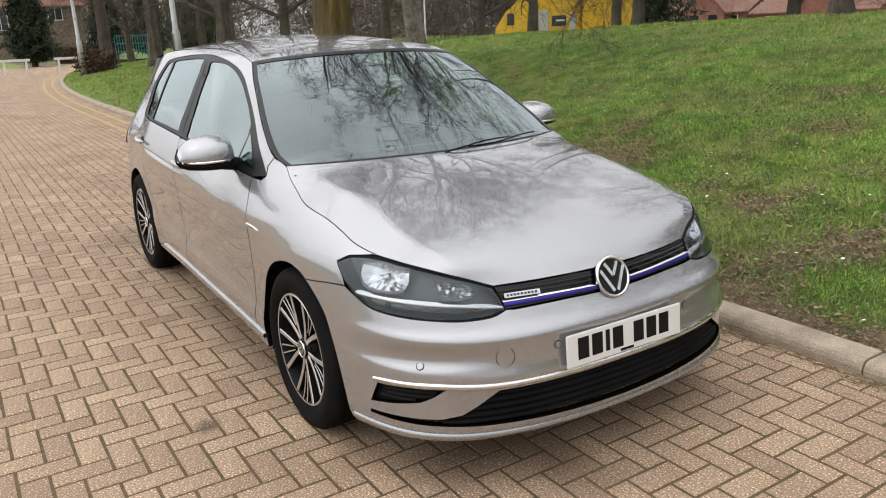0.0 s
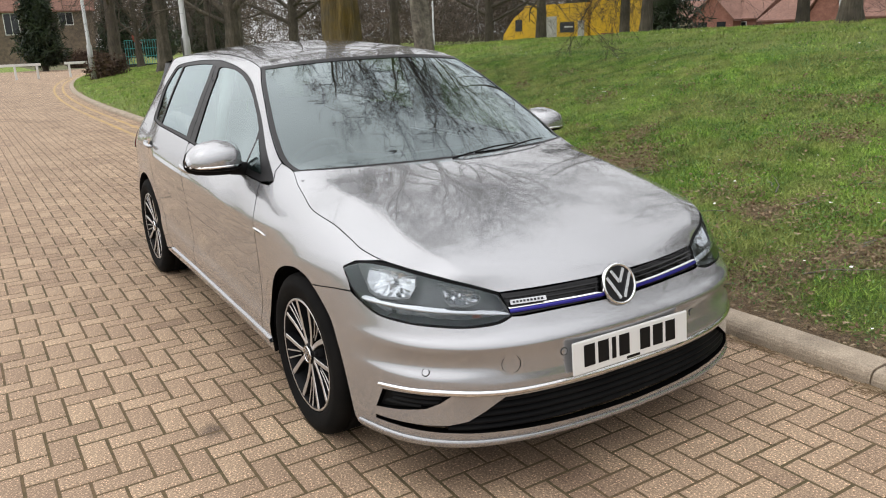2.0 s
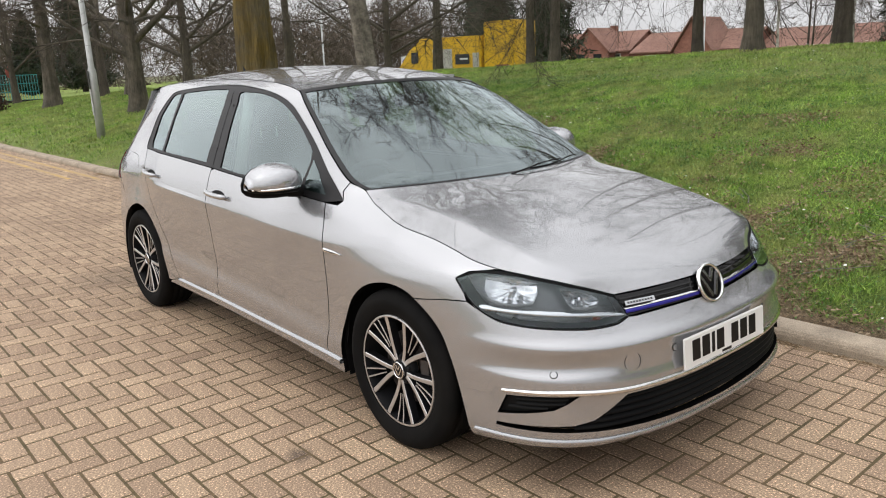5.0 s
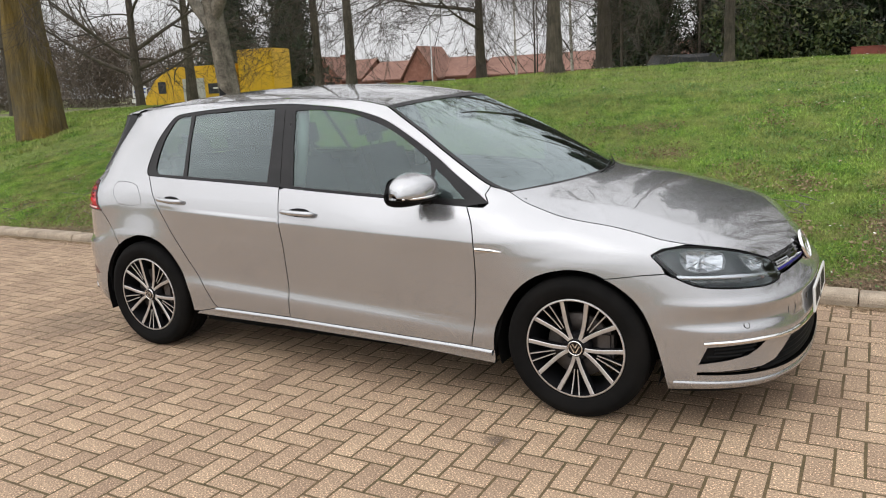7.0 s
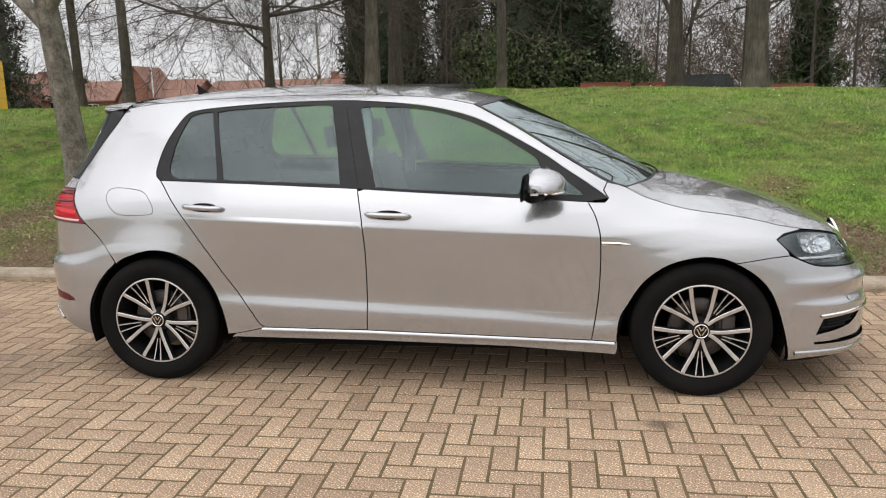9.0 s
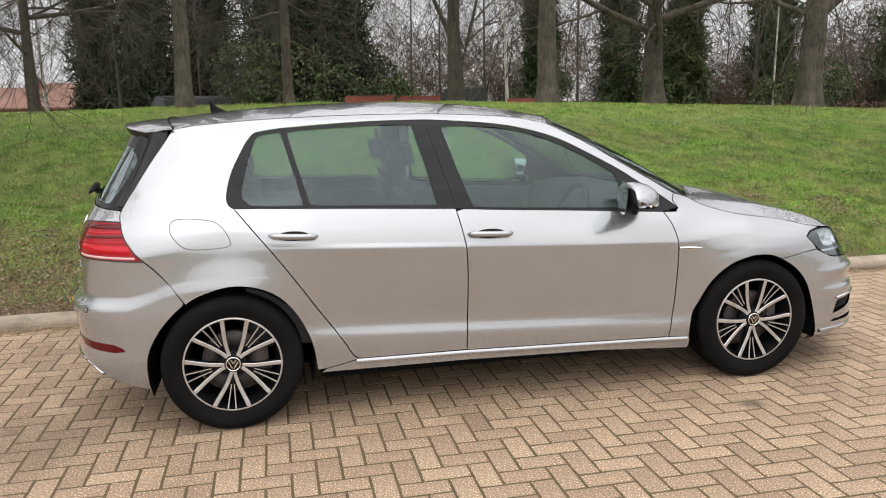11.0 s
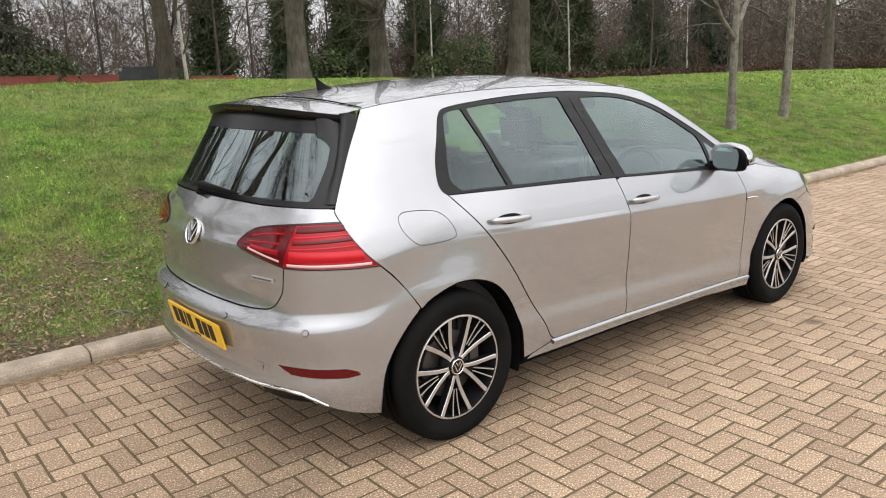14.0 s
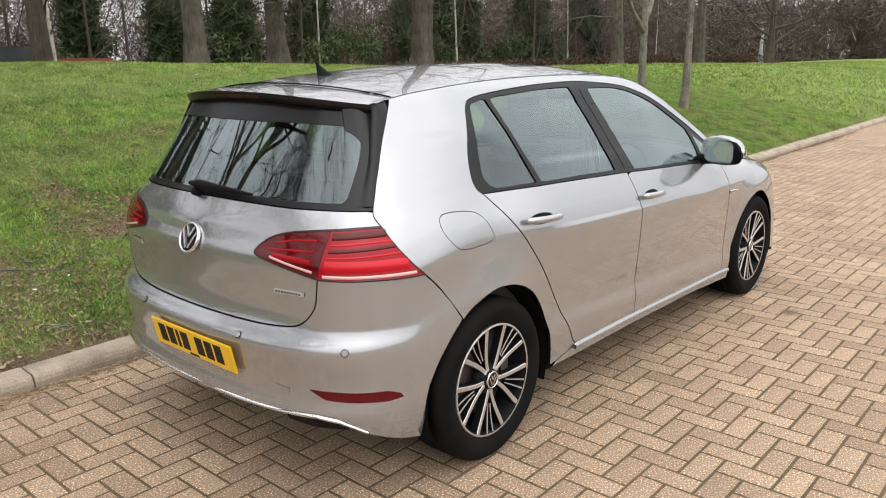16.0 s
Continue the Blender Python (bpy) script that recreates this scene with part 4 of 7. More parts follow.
gF, gR, gQ = shrink(gF, -.006), shrink(gR, -.006), shrink(gQ, -.006)
FUEL = curvy([(4.325, .976), (4.19, .968), (4.131, .940), (4.093, .876), (4.115, .848), (4.255, .845), (4.312, .871), (4.352, .931)], True, 4)
FOG = [(.931, .368), (.805, .376), (.683, .377), (.724, .349), (.768, .328), (.86, .311), (.965, .296)]
INTAKE = [(0, .362), (.161, .361), (.364, .361), (.511, .360)] + [(.577, .318), (.632, .287), (.70, .272), (.82, .268), (.968, .262), (.97, .254), (.82, .254), (.669, .252), (.542, .248), (.407, .244), (.233, .238), (0, .234)]

# ---- body panels ----
panel("front_wing", ARCH_F[:36] + [(1.291, .637), (1.19, .652), (1.097, .661), (1.11, .687), (1.156, .732), (1.115, .753), (1.04, .762)] + SHUT[::-1] + [(1.85, .972), (1.897, .984), (1.915, .95), (1.893, .914), (1.911, .898)] + DOOR_A + [(1.85, .255)], PAINT)
panel("front_door", BELT_F + DOOR_A[1:] + [(2.481, .275), (3.029, .288)] + DOOR_B[::-1][1:-1], PAINT)
panel("rear_door", BELT_R + DOOR_B + [(3.284, .290)] + DOOR_C[::-1][:-1], PAINT)
panel("body_side", DOOR_C + [(3.56, .288), (3.62, .272), (3.70, .256)] + [p for p in ARCH_R if p[0] < 4.30 or p[1] > .604][:36] + curvy([(4.30, .607), (4.396, .737), (4.466, .805)])[1:] + TL_OUT[::-1][1:] + H_SIDE[1:] + ROOF_EDGE[::-1][1:] + A_PILLAR[::-1][1:-5] + [(1.915, .95)] + DLO_TOP, PAINT, holes=[FUEL])
panel("fuel_flap", FUEL, PAINT, gap=.0025)
panel("sill", [(3.70, .2575), (3.62, .2735), (3.56, .2885), (3.29, .284), (3.029, .282), (2.481, .269), (1.965, .255), (1.85, .25), (1.853, .192), (2.348, .222), (3.032, .236), (3.724, .238)], PAINT, edge=.03)
HL_LOW = curvy([(.458, .602), (.515, .587), (.619, .586), (.738, .593), (.864, .600), (.969, .611), (1.05, .641), (1.097, .661)])
panel("front_bumper", [(0, .602)] + GRILLE_LOW[::-1][1:-1] + HL_LOW + [(1.19, .6535), (1.291, .6385)] + ARCH_F[35:] + [(.988, .185), (.78, .19), (.40, .188), (0, .186)] + [(0, .233)] + INTAKE[::-1][1:-1] + [(0, .363)], PAINT, holes=[FOG], whole=True, edge=.03)
panel("rear_bumper", HATCH + TL_LOW[::-1][1:] + [(4.43, .772), (4.396, .737), (4.35, .682), (4.305, .612)] + [p for p in ARCH_R if p[0] > 4.32] + R_LOW, PAINT, whole=True, edge=.03)
panel("tailgate", HATCH + TL_IN[1:] + TL_TOP[1:] + H_SIDE[1:11] + curvy([(4.617, 1.015), (4.798, 1.019), (5.075, 1.022), (5.36, 1.030), (SMAX, 1.032)])[1:], PAINT, whole=True)

# ---- black surround, panes and lamps on the skin ----
panel("window_surround", DLO_TOP[:-1] + BELT, PILLAR, holes=[gF, gR, gQ], out=-.003, gap=.001, label="black window surround and pillars")
for nm, g in (("front_door_window", gF), ("rear_door_window", gR), ("quarter_window", gQ)):
    for o in panel(nm, g, PANE, out=-.008, edge=0, gap=-.003, label="tinted side glass"):
        o.visible_shadow = False

# a dark strip laid on the pillar draws the shaded gap between the doors
ribbon("pillar_gap", [(3.061, .985), (3.084, 1.075), (3.108, 1.165), (3.153, 1.345)], .005, DARK, -.0015, .006)
panel("front_quarter_window", [(2.005, .930), (2.175, .940), (2.178, 1.060), (2.10, 1.008)], PANE, out=.0006, edge=0, gap=0, label="small fixed front quarter glass")
REAR_TOP = curvy([(4.375, 1.330), (4.55, 1.340), (4.9, 1.350), (5.2, 1.356), (SMAX, 1.358)])
REAR_BOTTOM = curvy([(4.617, 1.015), (4.798, 1.019), (5.075, 1.023), (5.36, 1.030), (SMAX, 1.032)])
G_REAR = [(SMAX, 1.052)] + curvy([(5.36, 1.050), (5.075, 1.044), (4.86, 1.041), (4.765, 1.046), (4.70, 1.09), (4.585, 1.20), (4.58, 1.235), (4.67, 1.262), (4.9, 1.278), (5.2, 1.285)]) + [(SMAX, 1.286)]
panel("rear_window_frame", [p for p in H_SIDE if p[1] > 1.016 and p[1] < 1.33] + REAR_TOP + [(SMAX, 1.286)] + G_REAR[::-1][1:-1] + [(SMAX, 1.048)] + REAR_BOTTOM[::-1], FRIT, whole=True, out=-.001, gap=.001)
for o in panel("rear_window", G_REAR, REAR_PANE, whole=True, out=-.004, edge=0, gap=-.003, label="dark rear glass"):
    o.visible_shadow = False


def lamp_group(name, label):
    res = []
    for k in (0, 1):
        e = empty(name)
        e.parent = car
        e["label"] = label
        res.append(e)
    return res


tail = lamp_group("tail_light", "red two-piece tail light with a pale strip")
for k, e in enumerate(tail):
    panel("outer_lens", TL_OUT + TL_LOW[1:] + TL_SPLIT[1:] + TL_TOP[1:-1], RED, e, out=.005, gap=.002, edge=.02, sides=(k,))
    panel("inner_lens", TL_IN + TL_SPLIT[::-1][1:-1], RED_DEEP, e, out=.005, gap=.002, edge=.02, sides=(k,), label="deep red inner lens")
    ribbon("pale_strip", [(4.50, .819), (4.70, .824), (4.845, .827)], .010, RED_PALE, .0066, .004, e, "pale strip", sides=(k,))
    ribbon("pale_strip", [(4.885, .838), (4.98, .855), (5.07, .872)], .008, RED_PALE, .0066, .004, e, "pale strip", sides=(k,))
    ribbon("light_band", [(4.525, .852), (4.70, .856), (4.838, .858)], .040, RED_BRIGHT, .0058, .004, e, "bright red light band", sides=(k,))
    ribbon("dark_band", [(4.585, .950), (4.70, .950), (4.815, .948)], .022, RED_DEEP, .0058, .004, e, "dark red upper band", sides=(k,))
    ribbon("dark_band", [(4.56, .911), (4.70, .908), (4.825, .904)], .012, RED_DEEP, .0058, .004, e, "dark red upper band", sides=(k,))
    ribbon("light_bar", [(4.572, .928), (4.70, .926), (4.82, .923)], .006, RED_BRIGHT, .0064, .004, e, sides=(k,))
    ribbon("light_bar", [(4.548, .888), (4.70, .886), (4.833, .884)], .006, RED_BRIGHT, .0064, .004, e, sides=(k,))
    ribbon("light_bar", [(4.875, .935), (4.97, .930), (5.06, .915)], .007, RED, .0062, .004, e, sides=(k,))
    ribbon("light_bar", [(4.885, .900), (4.97, .899), (5.09, .894)], .007, RED, .0062, .004, e, sides=(k,))
    ribbon("light_bar", [(4.892, .868), (4.97, .873), (5.06, .878)], .016, RED, .0062, .004, e, sides=(k,))
    for edge in (TL_LOW, TL_TOP, TL_IN, TL_OUT, TL_SPLIT):
        ribbon("lamp_rim", edge, .007, RED_DARK, .006, .004, e, "dark lamp rim", sides=(k,))
for k in (0, 1):
    panel("rear_reflector", [(4.905, .444), (4.80, .443), (4.63, .434), (4.585, .418), (4.575, .404), (4.628, .398), (4.846, .414)], RED_DEEP, out=.002, gap=0, sides=(k,), label="red bumper reflector")
panel("rear_valance", R_LOW[::-1] + [(4.486, .24), (4.7, .27), (5.1, .295), (SMAX, .295)], DARK, whole=True, out=-.13, edge=0, gap=0)
ribbon("rear_chrome_strip", [(4.705, .292), (4.75, .318), (4.80, .340), (4.88, .352), (5.069, .347), (5.243, .343), (SMAX, .341)], .010, CHROME, .006, .012, whole=True)
panel("exhaust_trim", [(5.02, .338), (4.93, .342), (4.84, .338), (4.77, .305), (4.90, .306), (5.0, .318)], GLOSS, out=-.012, gap=0, edge=.01)
panel("towing_cover", [(5.053, .443), (4.986, .436), (4.992, .41), (5.060, .407)], PAINT, out=.0012, gap=.001, edge=.004, sides=(0,))

head = lamp_group("headlight", "clear headlight with two chrome reflectors and a light strip")
for k, e in enumerate(head):
    panel("bezel", HEADLIGHT, SMOKE, e, out=-.055, gap=.004, edge=0, sides=(k,))
    wall = dense(HEADLIGHT, .02, True)
    vv, ff, nn = [], [], []
    for s, z in shrink(wall, .004):
        vv += [skin(s, z, -.002), skin(s, z, -.055)]
        nn += [skin_normal(s, z)] * 2
    ff = [(2 * i, 2 * ((i + 1) % len(wall)), 2 * ((i + 1) % len(wall)) + 1, 2 * i + 1) for i in range(len(wall))]
    part("housing", finish("housing", *((vv, ff, nn) if k == 0 else flip(vv, ff, nn)), SMOKE), e)
    for nm, outline in (("outer_reflector", [(1.045, .738), (1.0, .745), (.92, .742), (.845, .731), (.835, .700), (.85, .668), (.91, .660), (.98, .660), (1.02, .672), (1.04, .70)]),
                        ("inner_reflector", [(.745, .709), (.70, .703), (.64, .693), (.585, .681), (.560, .660), (.575, .645), (.63, .640), (.69, .647), (.715, .668)])):
        c = (sum(p[0] for p in outline) / len(outline), sum(p[1] for p in outline) / len(outline))
        lp = dense(outline, .012, True)
        n = len(lp)
        vv, ff, nn = [], [], []
        for i, (r, o) in enumerate(((1.0, -.010), (.93, -.022), (.72, -.035), (.46, -.042), (.2, -.044))):
            for j, p in enumerate(lp):
                q = (c[0] + (p[0] - c[0]) * r, c[1] + (p[1] - c[1]) * r)
                # upright flutes in the bowl
                flute = .0045 * math.sin(q[0] * 190) if 0 < i < 4 else 0
                vv.append(skin(*q, o + flute))
        for i in range(4):
            for j in range(n):
                ff.append((i * n + j, i * n + (j + 1) % n, (i + 1) * n + (j + 1) % n, (i + 1) * n + j))
        ff.append(tuple(range(4 * n, 5 * n)))
        nn = [Vector((0, 0, 1))] * len(vv)
        part(nm, mesh_of(nm, *((vv, ff, nn) if k == 0 else flip(vv, ff, nn))[:2], SILVER), e, "fluted chrome reflector bowl")
        ribbon("reflector_rim", outline + outline[:1], .006, SMOKE, -.008, .008, e, sides=(k,))
        vv, ff, nn = [], [], []
        for r, o in ((.011, -.042), (.011, -.026), (.006, -.020), (.0005, -.019)):
            vv += [skin(c[0] + r * math.cos(a * math.pi / 6), c[1] + r * math.sin(a * math.pi / 6), o) for a in range(12)]
        for i in range(3):
            ff += [(i * 12 + j, i * 12 + (j + 1) % 12, (i + 1) * 12 + (j + 1) % 12, (i + 1) * 12 + j) for j in range(12)]
        nn = [Vector((0, 0, 1))] * len(vv)
        part("bulb_cap", mesh_of("bulb_cap", *((vv, ff, nn) if k == 0 else flip(vv, ff, nn))[:2], SILVER, True), e)
    for a, b in ((1.00, .93), (.91, .85), (.83, .77), (.75, .69), (.67, .61)):
        ribbon("lower_segment", [(a, .621 - .012 * (1 - a)), (b, .621 - .012 * (1 - b))], .018, GREY_LENS, -.030, .008, e, "grey lower lamp segment", sides=(k,))
    ribbon("amber_segment", [(.60, .607), (.565, .604)], .014, AMBER, -.030, .008, e, "small amber marker", sides=(k,))
    ribbon("light_strip", curvy([(1.073, .643), (.963, .642), (.827, .638), (.657, .627), (.53, .612), (.465, .606)]), lambda t: .012 - .004 * t, SILVER, -.006, .02, e, "bright silver light strip", sides=(k,))
    for o in panel("lens", HEADLIGHT, LENS, e, out=.001, gap=.003, edge=.004, sides=(k,), label="clear lens"):
        o.visible_shadow = False
    ribbon("rubber_seal", HEADLIGHT + HEADLIGHT[:1], .005, TRIM, .0005, .01, e, sides=(k,))

# ---- grille, badges and bumper fittings ----
panel("grille", [(0, .668), (.15, .669), (.292, .671), (.485, .667), (.469, .635), (.456, .600)] + GRILLE_LOW[1:-1] + [(0, .602)], GLOSS, whole=True, out=-.008, gap=.001, edge=.02)
ribbon("grille_slat", [(.05, .655), (.47, .651)], .004, GLOSS, -.003, .006)
ribbon("grille_slat", [(.05, .641), (.465, .639)], .004, GLOSS, -.003, .006)
ribbon("blue_grille_strip", [(.05, .6175), (.27, .6185), (.462, .6165)], .014, BLUE, .001, .012, label="blue grille strip")
ribbon("chrome_grille_line", [(.05, .6245), (.27, .6255), (.464, .6235)], .0022, CHROME, .003, .012)
ribbon("chrome_bumper_strip", curvy([(.945, .383), (.856, .387), (.701, .389), (.52, .380), (.363, .379), (.161, .379), (0, .379)]), lambda t: .008 + .008 * min(1, t * 5), CHROME, .008, .016, whole=True)
panel("fog_insert", FOG, TRIM, out=-.022, gap=-.002, edge=0)
for dz in (.322, .338, .354):
    a, b = (.90, .72) if dz > .33 else (.93, .79)
    ribbon("fog_slat", [(a, dz), (b, dz + .006)], .007, TRIM, -.008, .014)
panel("intake_backing", [(0, .364), (.364, .363), (.53, .360), (.60, .310), (.66, .278), (.82, .270), (.97, .260), (.82, .250), (.542, .244), (.233, .235), (0, .230)], DARK, whole=True, out=-.05, edge=0, gap=-.004)
for zz, ext in ((.345, .53), (.322, .56), (.299, .60), (.276, .66), (.255, .70)):
    ribbon("intake_slat", [(0, zz), (ext * .5, zz + .001), (ext, zz + .001)], .010, TRIM, -.012, .03, whole=True)
ribbon("front_splitter", curvy([(1.06, .212), (.988, .214), (.82, .214), (.669, .212), (.542, .209), (.407, .206), (.233, .203), (0, .201)]), .018, PAINT, .010, .03, whole=True)
panel("front_lip", [(0, .20), (.40, .20), (.78, .20), (.988, .195), (1.08, .18), (1.07, .145), (.7, .15), (0, .15)], TRIM, whole=True, out=-.03, edge=0, gap=0)


def on_skin(s, z, out=.002, left=False):
    """A frame on the skin: x along it, y up, z outwards."""
    n = skin_normal(s, z)
    p = skin(s, z, out)
    if left:
        n, p = Vector((n.x, -n.y, n.z)), Vector((p.x, -p.y, p.z))
    side = Vector((0, 0, 1)).cross(n).normalized()
    up = n.cross(side)
    return Matrix(((side.x, up.x, n.x, p.x), (side.y, up.y, n.y, p.y), (side.z, up.z, n.z, p.z), (0, 0, 0, 1)))


def disc(name, r, h, mat, seg=32, bevel=.15):
    pts = [(r, 0), (r, h * (1 - bevel)), (r - h * bevel * 2, h), (0, h)]
    v, f = [], []
    for i in range(seg):
        a = 2 * math.pi * i / seg
        v += [(q * math.cos(a), q * math.sin(a), z) for q, z in pts[:3]]
    for i in range(seg):
        j = (i + 1) % seg
        for k in range(2):
            f.append((3 * i + k, 3 * j + k, 3 * j + k + 1, 3 * i + k + 1))
    f.append(tuple(3 * i + 2 for i in range(seg)))
    return mesh_of(name, v, f, mat)


def ring(name, r0, r1, h, mat, seg=40):
    prof = [(r0, 0), (r0, h * .7), (r0 + (r1 - r0) * .3, h), (r0 + (r1 - r0) * .7, h), (r1, h * .7), (r1, 0)]
    v, f = [], []
    for i in range(seg):
        a = 2 * math.pi * i / seg
        v += [(q * math.cos(a), q * math.sin(a), z) for q, z in prof]
    n = len(prof)
    for i in range(seg):
        j = (i + 1) % seg
        for k in range(n - 1):
            f.append((n * i + k, n * j + k, n * j + k + 1, n * i + k + 1))
    return mesh_of(name, v, f, mat, True)


def bar_mesh(name, a, b, w, h, mat):
    """A bar from a to b in its plane, w wide, h thick."""
    a, b = Vector((*a, 0)), Vector((*b, 0))
    d = (b - a).normalized()
    n = Vector((-d.y, d.x, 0)) * w / 2
    v = [a - n, b - n, b + n, a + n]
    q = [p + Vector((0, 0, h)) - (p - (a + b) / 2) * .04 for p in v]
    return mesh_of(name, v + q, [(4, 5, 6, 7), (0, 1, 5, 4), (1, 2, 6, 5), (2, 3, 7, 6), (3, 0, 4, 7)], mat)


def roundel(name, m, r):
    """The round badge: chrome ring and chevrons on a black disc."""
    e = empty(name)
    e.parent = car
    e.matrix_local = m
    part("disc", disc("disc", r * .93, .006, GLOSS), e)
    part("ring", ring("ring", r * .86, r, .012, CHROME), e, "chrome ring")
    for a, b in (((-.40, .70), (0, .06)), ((.40, .70), (0, .06)), ((-.72, .42), (-.10, -.70)), ((.72, .42), (.10, -.70))):
        part("chevron", bar_mesh("chevron", (a[0] * r, a[1] * r), (b[0] * r, b[1] * r), r * .17, .010, CHROME), e)
    return e


def number_plate(name, m, mat, label):
    e = empty(name)
    e.parent = car
    e.matrix_local = m
    e["label"] = label
    part("plate", box_mesh("plate", -.26, .26, -.0555, .0555, -.006, .003, mat, .003), e)
    x = -.215
    for i in range(7):
        if i == 4:
            x += .035
        w = .018 if i == 2 else .046
        part("bar", box_mesh("bar", x, x + w, -.033, .040, .0025, .0042, INK), e)
        x += w + .014
    part("maker_mark", box_mesh("maker_mark", -.03, .03, -.050, -.041, .0025, .0040, INK), e)
    return e


roundel("front_badge", on_skin(.027, .640, .004), .071)
roundel("rear_badge", on_skin(SMAX - .03, .885, .003), .057)
number_plate("front_number_plate", on_skin(.027, .453, .015), PLATE_W, "white number plate with black bars")
number_plate("rear_number_plate", on_skin(SMAX - .04, .495, .012), PLATE_Y, "yellow number plate with black bars")


def plaque(name, s, z, w, h, bars=9, out=.003, mat=None):
    e = empty(name)
    e.parent = car
    e.matrix_local = on_skin(s, z, out)
    part("plaque", box_mesh("plaque", -w / 2, w / 2, -h / 2, h / 2, -.003, .002, mat or PLAQUE, .0012), e)
    for i in range(bars):
        x = -w * .44 + w * .88 * i / bars
        part("bar", box_mesh("bar", x, x + w * .06, -h * .22, h * .22, .0018, .0028, INK), e)
    return e


plaque("badge_plate", .386, .640, .125, .016, 9)
plaque("boot_badge", 4.99, .7585, .125, .015, 9)
ribbon("wing_badge", [(1.925, .7205), (1.80, .7165)], lambda t: .015 * (1 - .85 * max(0, t - .6) / .4), CHROME, .005, .006)
ribbon("wing_badge_inlay", [(1.915, .7202), (1.84, .7180)], .004, INK, .0058, .004)
for s, z in ((.769, .447), (.300, .478)):
    for left in (False, True):
        part("parking_sensor", disc("parking_sensor", .011, .004, PAINT, 16), car, at=on_skin(s, z, -.001, left))
        part("sensor_rim", ring("sensor_rim", .011, .0135, .003, TRIM, 16), car, at=on_skin(s, z, -.001, left))
for s, z in ((4.771, .583), (5.2, .59)):
    for left in (False, True):
        part("parking_sensor", disc("parking_sensor", .011, .004, PAINT, 16), car, at=on_skin(s, z, -.001, left))
        part("sensor_rim", ring("sensor_rim", .011, .0135, .003, TRIM, 16), car, at=on_skin(s, z, -.001, left))
part("towing_eye_cover", ring("towing_eye_cover", .030, .0318, .0015, TRIM, 24), car, at=on_skin(.487, .467, -.0005))
part("tailgate_script", bar_mesh("tailgate_script", (-.05, 0), (.05, 0), .018, .003, CHROME), car, at=on_skin(5.05, .80, .001, True))


# ---- bonnet, roof and windscreen: lofts from the middle line to the side edges ----
def resample(pts, n):
    d = [0.0]
    for a, b in zip(pts, pts[1:]):
        d.append(d[-1] + math.dist(a, b))
    out = []
    for i in range(n):
        t = d[-1] * i / (n - 1)
        k = 0
        while k < len(d) - 2 and d[k + 1] < t:
            k += 1
        f = (t - d[k]) / ((d[k + 1] - d[k]) or 1)
        out.append(tuple(a + (b - a) * f for a, b in zip(pts[k], pts[k + 1])))
    return out


def loft(name, middle, edge, mat, rows=40, cols=16, px=2.0, pz=3.0, bulge=0.0, label="", fall=None):
    c, e = resample(middle, rows), resample([tuple(p) for p in edge], rows)
    grid = []
    for i in range(rows):
        (xc, zc), (xe, ye, ze) = c[i], e[i]
        line = []
        for j in range(-cols, cols + 1):
            v = abs(j) / cols
            x = xc + (xe - xc) * v ** px
            z = zc + (ze - zc) * (fall(i / (rows - 1), v) if fall else v ** pz) + bulge * (1 - v * v) * math.sin(math.pi * i / (rows - 1))
            line.append(Vector((x, ye * v * (1 if j > 0 else -1) * -1 if j else 0, z)))
        grid.append(line)
    w = 2 * cols + 1
    verts = [p for line in grid for p in line]
    faces = []
    for i in range(rows - 1):
        for j in range(w - 1):
            a = i * w + j
            q = (a, a + 1, a + w + 1, a + w)
            n = (verts[q[1]] - verts[q[0]]).cross(verts[q[3]] - verts[q[0]])
            faces.append(q if n.z > 0 else q[::-1])
    me = mesh_of(name, verts, faces, mat, True)
    return part(name, me, car, label), verts, w


def crease(u, v):
    """A sharp crease runs from each windscreen corner to the grille's end; outside it the bonnet falls away."""
    at = .965 - .155 * math.sin(math.pi * u ** .8) ** .8
    low = .26 + .6 * abs(2 * u - 1) ** 3
    soft = .008 * math.exp(-((v - .55) / .06) ** 2) * math.sin(math.pi * u)
    return (low * (v / at) ** 2.2 if v < at else low + (1 - low) * (v - at) / (1 - at)) - soft


bonnet_mid = spline([(1.190, .966), (1.25, .959), (1.33, .947), (1.45, .923), (1.6, .886), (1.75, .842), (1.9, .788), (2.0, .744), (2.06, .712), (2.105, .676)], 8)
loft("bonnet", bonnet_mid, [skin(s, z, .001) for s, z in shrink(BONNET_EDGE, 0)], PAINT, 60, 44, 2.0, 3.4, fall=crease)
roof_mid = spline([(.372, 1.380), (.2, 1.413), (0, 1.441), (-.3, 1.461), (-.6, 1.467), (-.95, 1.459), (-1.35, 1.432), (-1.60, 1.404)], 8)
loft("roof", roof_mid, [skin(s, z, .0005) for s, z in ROOF_EDGE], PAINT, 50, 18, 2.0, 2.3)
screen_mid = spline([(1.193, .965), (.98, 1.083), (.77, 1.193), (.56, 1.293), (.378, 1.379)], 8)
ws, wsv, wsw = loft("windscreen", screen_mid, [skin(s, z, -.003) for s, z in A_PILLAR], SCREEN, 40, 18, 2.0, 2.4, .006, "laminated windscreen")
ws.visible_shadow = False
